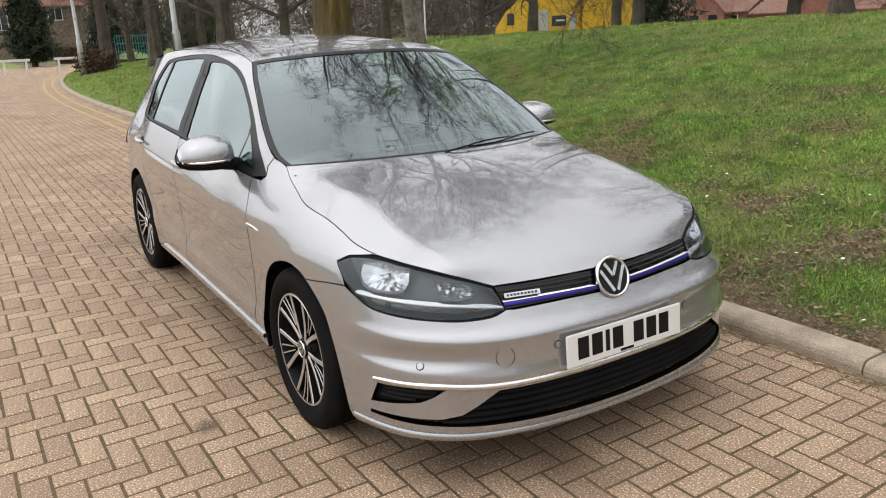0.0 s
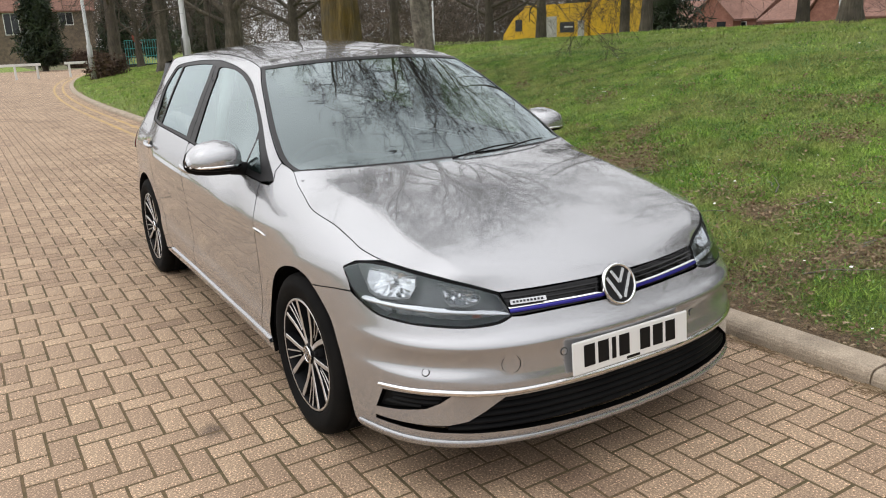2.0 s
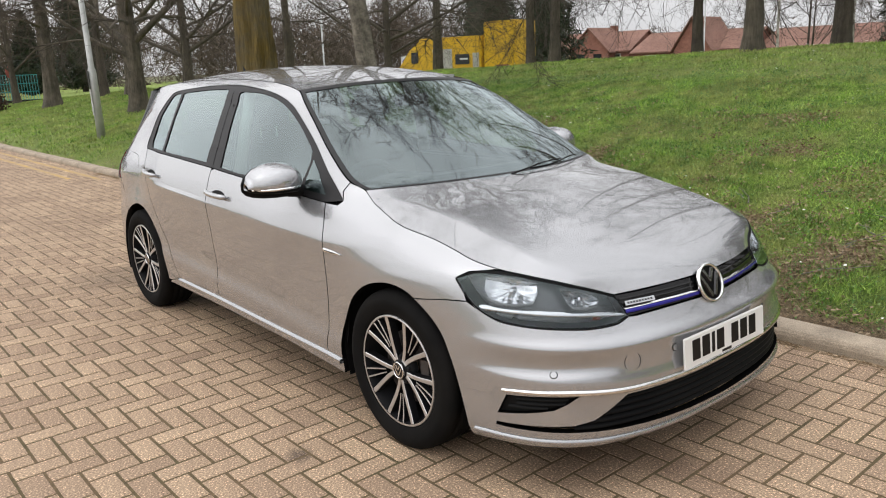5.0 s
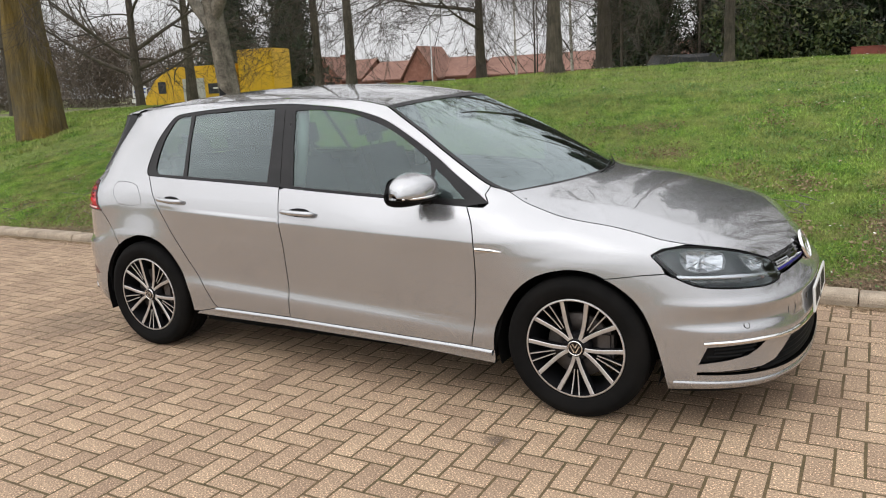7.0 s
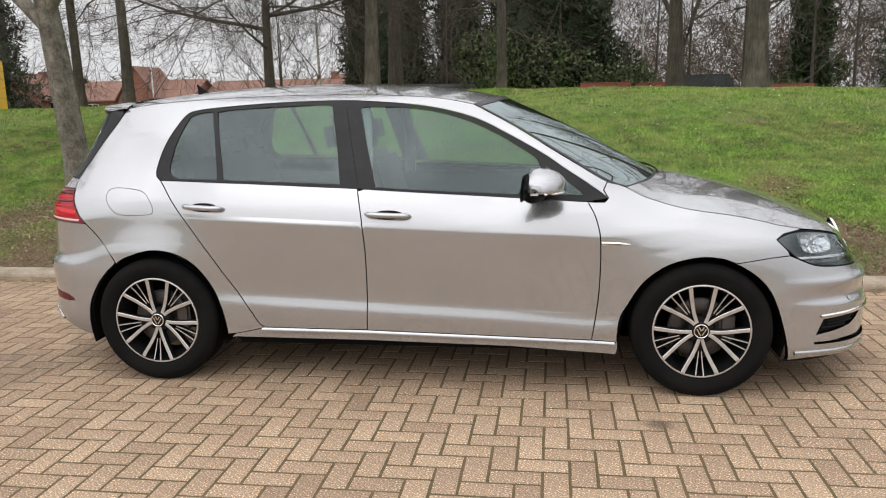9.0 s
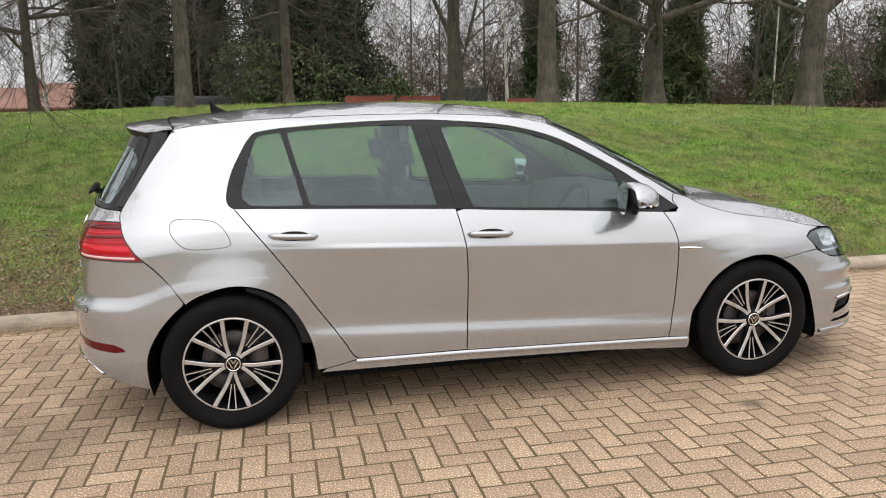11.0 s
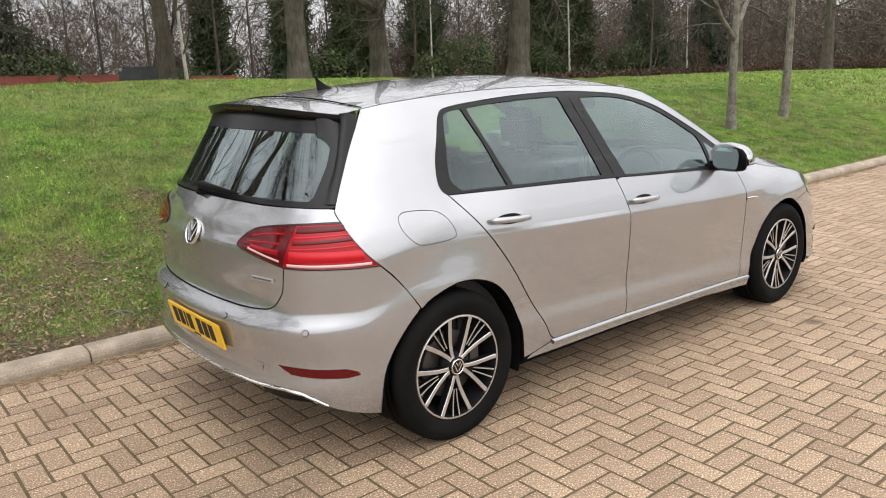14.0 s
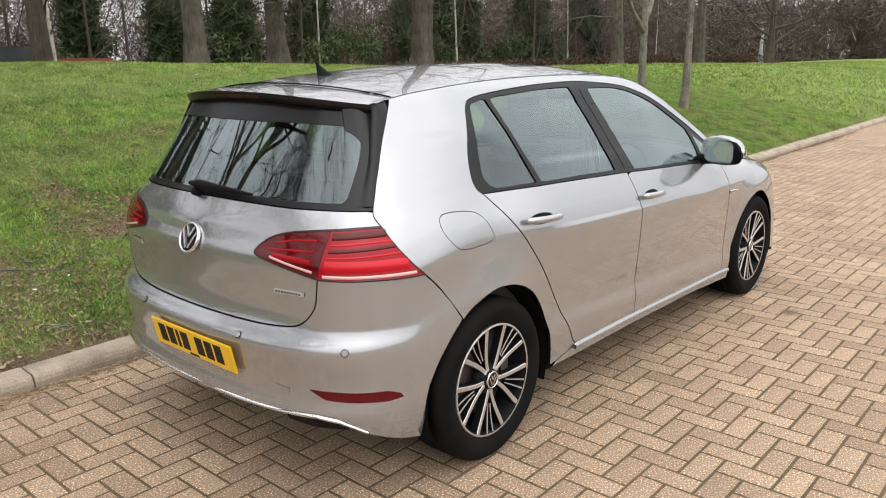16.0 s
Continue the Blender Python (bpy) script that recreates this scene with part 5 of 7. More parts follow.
# black band round the windscreen
bv, bf = [], []
lift = Vector((.0012, 0, .0022))
for edge, inner, share in (([i * wsw for i in range(40)], [i * wsw + 1 for i in range(40)], .5), ([i * wsw + wsw - 1 for i in range(40)], [i * wsw + wsw - 2 for i in range(40)], .5),
                           (list(range(39 * wsw, 40 * wsw)), list(range(37 * wsw, 38 * wsw)), .7), (list(range(wsw)), list(range(wsw, 2 * wsw)), .45)):
    k = len(bv)
    for p, q in zip(edge, inner):
        bv += [wsv[p] + lift, wsv[p].lerp(wsv[q], share) + lift]
    bf += [(k + 2 * i, k + 2 * i + 1, k + 2 * i + 3, k + 2 * i + 2) for i in range(len(edge) - 1)]
part("windscreen_band", mesh_of("windscreen_band", bv, bf, FRIT, True), car, "black printed edge of the windscreen")

# spoiler at the roof's rear edge
def spoiler():
    n = 24
    verts, faces = [], []
    for i in range(-n, n + 1):
        v = abs(i) / n
        sg = -1 if i < 0 else 1
        y = sg * (.538 + .02) * v
        top_x, top_z = -1.598 + .067 * v ** 2, 1.4045 - .043 * v ** 2.3
        tip_x, tip_z = -1.79 + .16 * v ** 4, 1.387 - .042 * v ** 2.4
        low_x, low_z = tip_x + .012, tip_z - .030
        in_x, in_z = -1.70 + .10 * v ** 3, 1.345 - .03 * v ** 2.2
        verts += [Vector(p) for p in ((top_x, y, top_z), ((top_x + tip_x) / 2, y, (top_z + tip_z) / 2 + .004), (tip_x, y, tip_z), (tip_x + .001, y, tip_z - .006), (low_x, y, low_z), (in_x, y, in_z))]
    for i in range(2 * n):
        for k in range(5):
            a = i * 6 + k
            faces.append((a, a + 1, a + 7, a + 6))
    top = [f for f in faces if f[0] % 6 < 2]
    low = [f for f in faces if f[0] % 6 >= 2]
    part("roof_spoiler", mesh_of("roof_spoiler", verts, [f for f in top], PAINT, True), car)
    part("spoiler_underside", mesh_of("spoiler_underside", verts, low, FRIT, True), car, "gloss black spoiler underside")
    # no real gap here: a thin dark tube is drawn as its shade
    v, f = tube([(-1.596 + .067 * (k / 12) ** 2, -.545 * k / 12, 1.4095 - .043 * abs(k / 12) ** 2.3) for k in range(-12, 13)], [.0028] * 25, 6)
    part("tailgate_gap", mesh_of("tailgate_gap", v, f, DARK, True), car, "dark strip drawn as the shaded shut line behind the roof")
    side_s = mono(sorted((z, q) for q, z in H_SIDE[::4]))
    for sg in (-1, 1):
        v, f = [], []
        m = 14
        for i in range(m + 1):
            t = i / m
            z = 1.355 - .325 * t
            q = side_s(z)
            a, c = skin(q, z, .003), skin(q + .075, z, .001)
            fade = (1 - t) ** 1.7
            tip = a.lerp(skin(q + .045, z, .006), 1 - fade) + (Vector((-1.645, -.560, 1.350)) - a) * fade
            inner = c.lerp(tip + Vector((.035, .05, -.02)), fade * .6)
            v += [Vector((p.x, -p.y * sg, p.z)) for p in (a, a.lerp(tip, .5) + Vector((0, -.004, 0)), tip, tip.lerp(inner, .5) + Vector((.004, 0, 0)), inner)]
        f = [(5 * i + k, 5 * i + k + 1, 5 * i + k + 6, 5 * i + k + 5) for i in range(m) for k in range(4)]
        part("spoiler_side", mesh_of("spoiler_side", v, f, FRIT, True), car, "gloss black spoiler side")
    part("brake_light", box_mesh("brake_light", -1.789, -1.777, -.14, .14, 1.364, 1.376, RED_DARK, .002), car, "thin high-level brake light")


spoiler()


# ---- wheels ----
def lathe(profile, seg=48, close=False):
    """Turns (radius, depth) rows about the y axis; depth runs to the car's outside (-y)."""
    v, f = [], []
    n = len(profile)
    for i in range(seg):
        a = 2 * math.pi * i / seg
        v += [Vector((r * math.cos(a), -d, r * math.sin(a))) for r, d in profile]
    for i in range(seg):
        j = (i + 1) % seg
        for k in range(n - 1):
            f.append((n * i + k, n * i + k + 1, n * j + k + 1, n * j + k))
    return v, f


def spoke(angle, r0, r1, w0, w1, d0, d1, thick, swing=0.0):
    """A flat-faced spoke from r0 to r1; swing turns its root about the hub."""
    n = 6
    v, f = [], []
    for i in range(n + 1):
        t = i / n
        r = r0 + (r1 - r0) * t
        a = angle + swing * (1 - t) ** 1.5
        w = w0 + (w1 - w0) * t
        d = d0 + (d1 - d0) * t ** 1.6
        c = Vector((math.cos(a), 0, math.sin(a))) * r
        s = Vector((-math.sin(a), 0, math.cos(a)))
        y = Vector((0, -1, 0))
        v += [c - s * (w / 2) + y * (d - thick), c - s * (w / 2) + y * (d - .002), c - s * (w * .38) + y * d, c + s * (w * .38) + y * d, c + s * (w / 2) + y * (d - .002), c + s * (w / 2) + y * (d - thick)]
    for i in range(n):
        for k in range(5):
            a = i * 6 + k
            f.append((a, a + 6, a + 7, a + 1))
    return v, f


def wheel(name, x, y, turn, mirror=False):
    e = empty(name, Matrix.Translation((x, y, .3125)) @ Matrix.Rotation(math.pi if mirror else 0, 4, "Z") @ Matrix.Rotation(turn, 4, "Y"))
    e.parent = car
    R = .3165
    tyre = [(.210, -.19), (.225, -.205), (.265, -.212), (.300, -.205), (.312, -.19), (R, -.16), (R, -.145), (.310, -.143), (.310, -.137), (R, -.135), (R, -.105), (.310, -.103), (.310, -.097), (R, -.095), (R, -.065), (.310, -.063), (.310, -.057), (R, -.055),
            (.3155, -.030), (.3125, -.018), (.306, -.008), (.297, -.001), (.284, .005), (.281, .0065), (.266, .0075), (.263, .0065), (.248, .006), (.245, .0045), (.234, .002), (.227, -.003), (.2215, -.009), (.218, -.014), (.212, -.02)]
    v, f = lathe(tyre, 72)
    part("tyre", mesh_of("tyre", v, f, RUBBER, True), e, "black rubber tyre")
    rim = [(.190, -.19), (.194, -.06), (.2075, -.030), (.2105, -.008), (.2120, -.0045), (.2185, -.0030), (.2205, -.0065), (.2195, -.015)]
    v, f = lathe(rim[4:], 72)
    part("rim", mesh_of("rim", v, f, ALLOY, True), e, "machined alloy rim lip")
    v, f = lathe(rim[:5], 64)
    part("barrel", mesh_of("barrel", v, f, WHEEL_BLACK, True), e)
    for g in range(5):
        mid = -math.pi / 2 + g * 2 * math.pi / 5
        for s in (-1, 1):
            v, f = spoke(mid + s * .365, .040, .2135, .0165, .0195, -.020, -.006, .034, -s * .21)
            part("spoke", mesh_of("spoke", v, [q for i, q in enumerate(f) if i % 5 in (1, 2, 3)], ALLOY), e, "machined spoke")
            part("spoke_side", mesh_of("spoke_side", v, [q for i, q in enumerate(f) if i % 5 in (0, 4)], WHEEL_BLACK), e)
            v, f = spoke(mid + s * .083, .098, .2135, .0050, .0068, -.021, -.006, .024, -s * .02)
            part("thin_spoke", mesh_of("thin_spoke", v, [q for i, q in enumerate(f) if i % 5 in (1, 2, 3)], ALLOY), e, "thin machined spoke")
            part("thin_spoke_side", mesh_of("thin_spoke_side", v, [q for i, q in enumerate(f) if i % 5 in (0, 4)], WHEEL_BLACK), e)
    v, f = lathe([(.066, -.06), (.062, -.036), (.046, -.024), (.040, -.0225), (.034, -.018)], 32)
    part("hub", mesh_of("hub", v, f, WHEEL_BLACK, True), e, "black painted hub")
    for g in range(5):
        a = math.pi / 2 + g * 2 * math.pi / 5
        v, f = lathe([(.0085, -.030), (.0085, -.0225), (.006, -.0215), (0.0004, -.0215)], 10)
        part("wheel_bolt", mesh_of("wheel_bolt", [q + Vector((.050 * math.cos(a), 0, .050 * math.sin(a))) for q in v], f, WHEEL_BLACK, True), e)
    turned = Matrix.Translation((0, .014, 0)) @ Matrix.Rotation(math.pi / 2, 4, "X") @ Matrix.Rotation(turn * 0, 4, "Z")
    cap = part("hub_cap", disc("hub_cap", .033, .004, GLOSS, 28), e, at=turned)
    part("cap_ring", ring("cap_ring", .028, .034, .006, CHROME, 28), cap)
    for a, b in (((-.40, .70), (0, .06)), ((.40, .70), (0, .06)), ((-.72, .42), (-.10, -.70)), ((.72, .42), (.10, -.70))):
        part("cap_mark", bar_mesh("cap_mark", (a[0] * .029, a[1] * .029), (b[0] * .029, b[1] * .029), .0052, .0055, CHROME), cap)
    v, f = lathe([(.06, -.075), (.06, -.066), (.140, -.066), (.142, -.07), (.142, -.088)], 48)
    part("brake_disc", mesh_of("brake_disc", v, f, STEEL, True), e, "worn steel brake disc")
    m = Matrix.Rotation(-turn, 4, "Y")
    part("brake_caliper", box_mesh("brake_caliper", .085, .155, .045, .12, -.055, .075, STEEL, .012), e, at=m)
    return e


wheel("wheel", 1.321, -.852, 0)
wheel("wheel", -1.322, -.846, .09)
wheel("wheel", 1.321, .852, .4, True)
wheel("wheel", -1.322, .846, .2, True)


# wheel-arch liners and the dark floor pan
def liner(x, w):
    v, f = [], []
    n = 24
    for i in range(n + 1):
        a = math.pi * (-.10 + 1.2 * i / n)
        for y in (.835, .50):
            v.append(Vector((x + math.cos(a) * .367, -y * w, .305 + math.sin(a) * .367)))
    f = [(2 * i, 2 * i + 1, 2 * i + 3, 2 * i + 2) for i in range(n)]
    k = len(v)
    v += [Vector((x + math.cos(math.pi * (-.1 + 1.2 * i / n)) * .367, -.50 * w, .305 + math.sin(math.pi * (-.1 + 1.2 * i / n)) * .367)) for i in range(n + 1)]
    f.append(tuple(range(k, k + n + 1)))
    part("wheel_arch_liner", mesh_of("wheel_arch_liner", v, f, DARK), car)


for xx in (1.321, -1.322):
    for w in (1, -1):
        liner(xx, w)
part("floor_pan", box_mesh("floor_pan", -1.60, 1.95, -.50, .50, .17, .30, DARK, .02), car)
part("floor_pan", box_mesh("floor_pan", -.93, .93, -.80, .80, .19, .30, DARK, .02), car)
panel("inner_shell", [(1.25, .60), (1.34, .65), (1.45, .68), (1.6, .65), (1.72, .57), (1.80, .47), (1.86, .22), (3.72, .255), (3.75, .40), (3.81, .53), (3.9, .63), (4.1, .69), (4.25, .66), (4.36, .58), (4.44, .48), (4.50, .42), (4.80, .42), (SMAX, .42), (SMAX, 1.0), (4.63, 1.0), (4.55, 1.09), (4.40, 1.28), (4.35, 1.34), (4.1, 1.37), (3.5, 1.395), (2.8, 1.375), (2.53, 1.335), (1.92, .975), (1.86, .94), (1.45, .82), (1.25, .77)],
      DARK, holes=[[(1.93, .885), (2.6, .925), (3.1, .955), (3.7, .985), (4.06, .995), (4.12, 1.05), (4.10, 1.16), (4.05, 1.26), (4.0, 1.33), (3.9, 1.358), (3.5, 1.386), (3.1, 1.384), (2.8, 1.362), (2.62, 1.33), (2.45, 1.26), (2.1, 1.06)]], out=-.022, edge=0, gap=0, whole=True, step=.06)
# cowl under the windscreen's foot
v, f = [], []
for i in range(-16, 17):
    t = i / 16
    v += [Vector((1.215 - .18 * t * t, -.62 * t, .955 - .018 * t * t)), Vector((1.10 - .18 * t * t, -.60 * t, .992 - .03 * t * t))]
f = [(2 * i, 2 * i + 1, 2 * i + 3, 2 * i + 2) for i in range(32)]
part("cowl", mesh_of("cowl", v, f, TRIM, True), car)
part("engine_bay", box_mesh("engine_bay", 1.0, 1.95, -.62, .62, .30, .62, DARK), car)


# ---- door mirrors ----
def blob(name, rings, mat, sides=20):
    """A closed shell through ovals (x, y, z, half depth along x, half height)."""
    v, f = [], []
    for x, y, z, a, b, p in rings:
        for k in range(sides):
            t = 2 * math.pi * k / sides
            c, s = math.cos(t), math.sin(t)
            v.append(Vector((x + a * math.copysign(abs(c) ** p, c), y, z + b * math.copysign(abs(s) ** p, s))))
    n = len(rings)
    for i in range(n - 1):
        for k in range(sides):
            q = (i * sides + k, i * sides + (k + 1) % sides, (i + 1) * sides + (k + 1) % sides, (i + 1) * sides + k)
            f.append(q)
    f.append(tuple(range(sides)))
    f.append(tuple(range((n - 1) * sides, n * sides))[::-1])
    return v, f


def mirror_of(side):
    e = empty("door_mirror")
    e.parent = car
    s = side
    cap = [(.575, -.800 * s, .985, .028, .040, .8), (.580, -.815 * s, .987, .052, .062, .75), (.588, -.85 * s, .990, .066, .075, .7), (.590, -.90 * s, .992, .066, .077, .7),
           (.586, -.95 * s, .990, .062, .072, .72), (.578, -.99 * s, .985, .052, .060, .75), (.570, -1.015 * s, .978, .036, .042, .8), (.565, -1.027 * s, .972, .014, .018, .9)]
    v, f = blob("shell", cap, PAINT, 28)
    for q, ring in zip(v, [c for c in cap for _ in range(28)]):
        d = q.x - ring[0]
        q.x = ring[0] + (d * 1.75 if d > 0 else max(d, -.038))
        if d > 0:
            q.z -= .22 * d * (q.z > ring[2])
    for q, ring in zip(v, [c for c in cap for _ in range(28)]):
        q.z = max(q.z, ring[2] - .6 * ring[4])
    me = mesh_of("shell", v, f, PAINT, True)
    me.materials.append(TRIM)
    me.polygons.foreach_set("material_index", [1 if p.center.z < .968 else 0 for p in me.polygons])
    part("shell", me, e, "painted mirror shell with a black lower half")
    v, f = tube([(.700, -.84 * s, .966), (.702, -.90 * s, .966), (.692, -.95 * s, .965), (.662, -.99 * s, .964), (.612, -1.018 * s, .963)], [.006] * 5, 6)
    part("indicator", mesh_of("indicator", v, f, CHROME, True), e, "slim bright indicator strip")
    back = [(x - .010, y, z - .004, a * .48, b * .97, p) for x, y, z, a, b, p in cap[1:]]
    v, f = blob("bezel", back, TRIM, 28)
    for q in v:
        q.x += .2 * s * (q.y + .905 * s)
    part("bezel", mesh_of("bezel", v, f, TRIM, True), e, "black mirror bezel")
    v = []
    for k in range(28):
        t = 2 * math.pi * k / 28
        c, q = math.cos(t), math.sin(t)
        y, z = .085 * math.copysign(abs(c) ** .6, c), .060 * math.copysign(abs(q) ** .6, q) * (1 - .18 * c * s)
        v.append(Vector((.528 + .10 * z + .22 * s * y, -.905 * s + y, .983 + z)))
    f = [tuple(range(28))]
    part("glass", mesh_of("glass", v, f, material("mirror_glass", (.62, .66, .66), .01, 1.0)), e, "mirror glass")
    v, f = tube([(.60, -.765 * s, .925), (.60, -.80 * s, .935), (.597, -.84 * s, .945)], [.034, .030, .034], 10)
    part("arm", mesh_of("arm", v, f, TRIM, True), e, "black mirror arm")


mirror_of(1)
mirror_of(-1)


# ---- door handles ----
def handle(s0, z0, s1, z1, left):
    e = empty("door_handle")
    e.parent = car
    path, radii = [], []
    for i in range(13):
        t = i / 12
        s, z = s0 + (s1 - s0) * t, z0 + (z1 - z0) * t
        o = .010 + .022 * math.sin(math.pi * t) ** .45
        p = skin(s, z + .006, o)
        path.append(Vector((p.x, p.y if not left else -p.y, p.z)))
        radii.append(.0135 if 0 < i < 12 else .006)
    v, f = tube(path, radii, 10)
    part("grip", mesh_of("grip", v, f, PAINT, True), e, "painted grip")
    # a flat black oval on the painted door stands in for shade behind the grip
    ring_ = [(s0 + (s1 - s0) * (.5 + .34 * math.cos(a)), z0 + (z1 - z0) * .5 + .004 + .021 * math.sin(a)) for a in [2 * math.pi * k / 20 for k in range(20)]]
    panel("recess", ring_, TRIM, e, out=.0008, gap=0, edge=0, sides=(1 if left else 0,))
    ribbon("chrome_line", [(s0 + (s1 - s0) * .12, z0 + (z1 - z0) * .12 + .006), (s0 + (s1 - s0) * .88, z0 + (z1 - z0) * .88 + .006)], .003, CHROME, .0335, .004, e, sides=(1 if left else 0,))


for left in (False, True):
    handle(3.015, .851, 2.800, .842, left)
    handle(3.925, .887, 3.712, .878, left)

# ---- aerial and wipers ----
v, f = [], []
for i in range(9):
    t = i / 8
    x, hgt = -1.325 - .070 * t, .062 * t ** 1.25
    w = .018 * (1 - .80 * t)
    z = 1.434 - .012 * t
    v += [Vector((x, -w, z)), Vector((x, w, z)), Vector((x - .01 * t, 0, z + hgt + .006))]
for i in range(8):
    a = 3 * i
    f += [(a, a + 3, a + 5, a + 2), (a + 1, a + 2, a + 5, a + 4)]
f.append((24, 25, 26))
part("shark_fin_aerial", mesh_of("shark_fin_aerial", v, f, TRIM, True), car, "black shark-fin aerial")


def wiper(pts, name="wiper"):
    v, f = tube(spline([tuple(p) for p in pts], 6), [.0042 - .0016 * i / (6 * (len(pts) - 1)) for i in range(6 * (len(pts) - 1) + 1)], 6)
    part(name, mesh_of(name, v, f, TRIM, True), car, "black wiper arm")


def on_screen(u, v):
    i = min(max(u, 0), 1) * 39
    j = (v + 1) / 2 * (wsw - 1)
    return wsv[int(round(i)) * wsw + int(round(j))] + Vector((.010, 0, .012))


wiper([on_screen(.0, -.12) - Vector((0, 0, .012)), on_screen(.0, .02), on_screen(.026, .20), on_screen(.026, .42)])
wiper([on_screen(.0, .05), on_screen(.0, .30), on_screen(.026, .55), on_screen(.026, .72)])
p0 = skin(SMAX, 1.04, .02)
v, f = tube([Vector((p0.x + .000, .035, 1.070)), Vector((p0.x + .000, -.03, 1.070)), Vector((p0.x + .004, -.10, 1.066)), Vector((p0.x + .016, -.24, 1.062)), Vector((p0.x + .024, -.31, 1.060))], [.008, .019, .017, .009, .004], 10)
part("rear_wiper", mesh_of("rear_wiper", v, f, TRIM, True), car, "black rear wiper")
v, f = tube([Vector((p0.x + .03, 0, 1.03)), Vector((p0.x - .012, 0, 1.045))], [.020, .014], 12)
part("rear_wiper_hub", mesh_of("rear_wiper_hub", v, f, TRIM, True), car)


# ---- cabin ----
def seat(x, y, rear=False, width=.50):
    e = empty("car_seat" if not rear else "rear_seat")
    e.parent = car
    part("cushion", box_mesh("cushion", x - .22, x + .30, y - width / 2, y + width / 2, .36, .56, CABIN, .05), e)
    b = box_mesh("backrest", -.07, .07, -width / 2, width / 2, 0, .60, CABIN, .05)
    part("backrest", b, e, at=Matrix.Translation((x - .24, y, .50)) @ Matrix.Rotation(radians(-17), 4, "Y"))
    return e


def headrest(e, x, y):
    part("headrest", box_mesh("headrest", -.055, .055, -.145, .145, 0, .215, CABIN, .054), e, at=Matrix.Translation((x, y, 1.095)) @ Matrix.Rotation(radians(-10), 4, "Y"))
    for d in (-.05, .05):
        v, f = tube([(x, y + d, 1.07), (x, y + d, 1.14)], [.006, .006], 6)
        part("headrest_post", mesh_of("headrest_post", v, f, CHROME), e)


for yy in (-.36, .36):
    e = seat(-.02, yy)
    headrest(e, -.44, yy)
e = seat(-.86, 0, True, 1.25)
for yy in (-.40, 0, .40):
    part("headrest", box_mesh("headrest", -.05, .05, -.13, .13, 0, .18, CABIN, .05), e, at=Matrix.Translation((-1.24, yy, 1.04)) @ Matrix.Rotation(radians(-10), 4, "Y"))
dv, df = [], []
for i in range(-12, 13):
    y = .70 * i / 12
    hump = .035 * math.exp(-((y + .36) / .16) ** 2)
    dv += [Vector(p) for p in ((1.06, y, .93), (.86, y, .945 + hump), (.70, y, .93 + hump), (.60, y, .86), (.60, y, .55))]
for i in range(24):
    for k in range(4):
        a = i * 5 + k
        df.append((a, a + 1, a + 6, a + 5))
part("dashboard", mesh_of("dashboard", dv, df, DASH, True), car)
sw = empty("steering_wheel", Matrix.Translation((.47, -.36, .84)) @ Matrix.Rotation(radians(-66), 4, "Y"))
sw.parent = car
v, f = tube([(.18 * math.cos(2 * math.pi * i / 32), .18 * math.sin(2 * math.pi * i / 32), 0) for i in range(33)], [.016] * 33, 8, False)
part("wheel_rim", mesh_of("wheel_rim", v, f, DASH, True), sw)
part("wheel_boss", box_mesh("wheel_boss", -.07, .05, -.075, .075, -.03, .02, DASH, .02), sw)
part("wheel_spoke", box_mesh("wheel_spoke", -.02, .02, -.17, .17, -.01, .01, DASH, .006), sw)
part("rear_view_mirror", box_mesh("rear_view_mirror", .41, .435, -.11, .11, 1.245, 1.305, DASH, .012), car)
part("parcel_shelf", box_mesh("parcel_shelf", -1.72, -1.32, -.58, .58, .965, .985, CABIN, .006), car)
part("headlining", box_mesh("headlining", -1.55, .22, -.48, .48, 1.372, 1.385, LINING, .004), car)
for w in (-1, 1):
    part("door_card", box_mesh("door_card", -1.25, .85, w * .72 - .02, w * .72 + .02, .35, .90, DASH, .015), car)
    v, f = tube([(-.28, .64 * w, .92), (-.26, .60 * w, 1.12), (-.28, .53 * w, 1.34)], [.035, .03, .03], 8)
    part("inner_pillar", mesh_of("inner_pillar", v, f, LINING, True), car)
v, f = tube([(-.30, -.615, 1.28), (-.30, -.64, 1.10), (-.28, -.68, .85)], [.014, .014, .014], 4)
part("seat_belt", mesh_of("seat_belt", v, f, CABIN), car)

# bright moulding along the doors' lower edge
ribbon("sill_trim", [(3.56, .279), (3.29, .277), (3.029, .275), (2.481, .262), (1.965, .248), (1.86, .244)], .020, PAINT, .012, .02)


# ---- what stands behind the bank ----
BRICK = mottled("red_brick_wall", (.20, .085, .06), (.26, .12, .085), 1.2, .9, 30, .3, .01, 12)
TILE_ROOF = mottled("brown_tile_roof", (.17, .085, .06), (.22, .115, .085), .7, .85, 14, .6, .03, 6)
STONE = mottled("brown_church_stone", (.20, .15, .105), (.13, .10, .075), .8, .9, 9, .5, .05, 4)
CREAM = mottled("cream_render", (.55, .46, .30), (.48, .40, .27), 1, .85)
WINDOW_DARK = material("dark_window", (.02, .022, .025), .1)
WHITE_PAINT = mottled("white_paint", (.72, .72, .70), (.62, .62, .60), 3, .5)
VAN_YELLOW = mottled("yellow_van_paint", (.70, .42, .015), (.64, .38, .015), 1, .3)
VAN_DARK = mottled("dark_van_paint", (.02, .022, .024), (.035, .036, .038), 1, .2)
ROLL_DOOR = mottled("grey_roller_shutter", (.50, .49, .46), (.42, .41, .39), 2, .5)
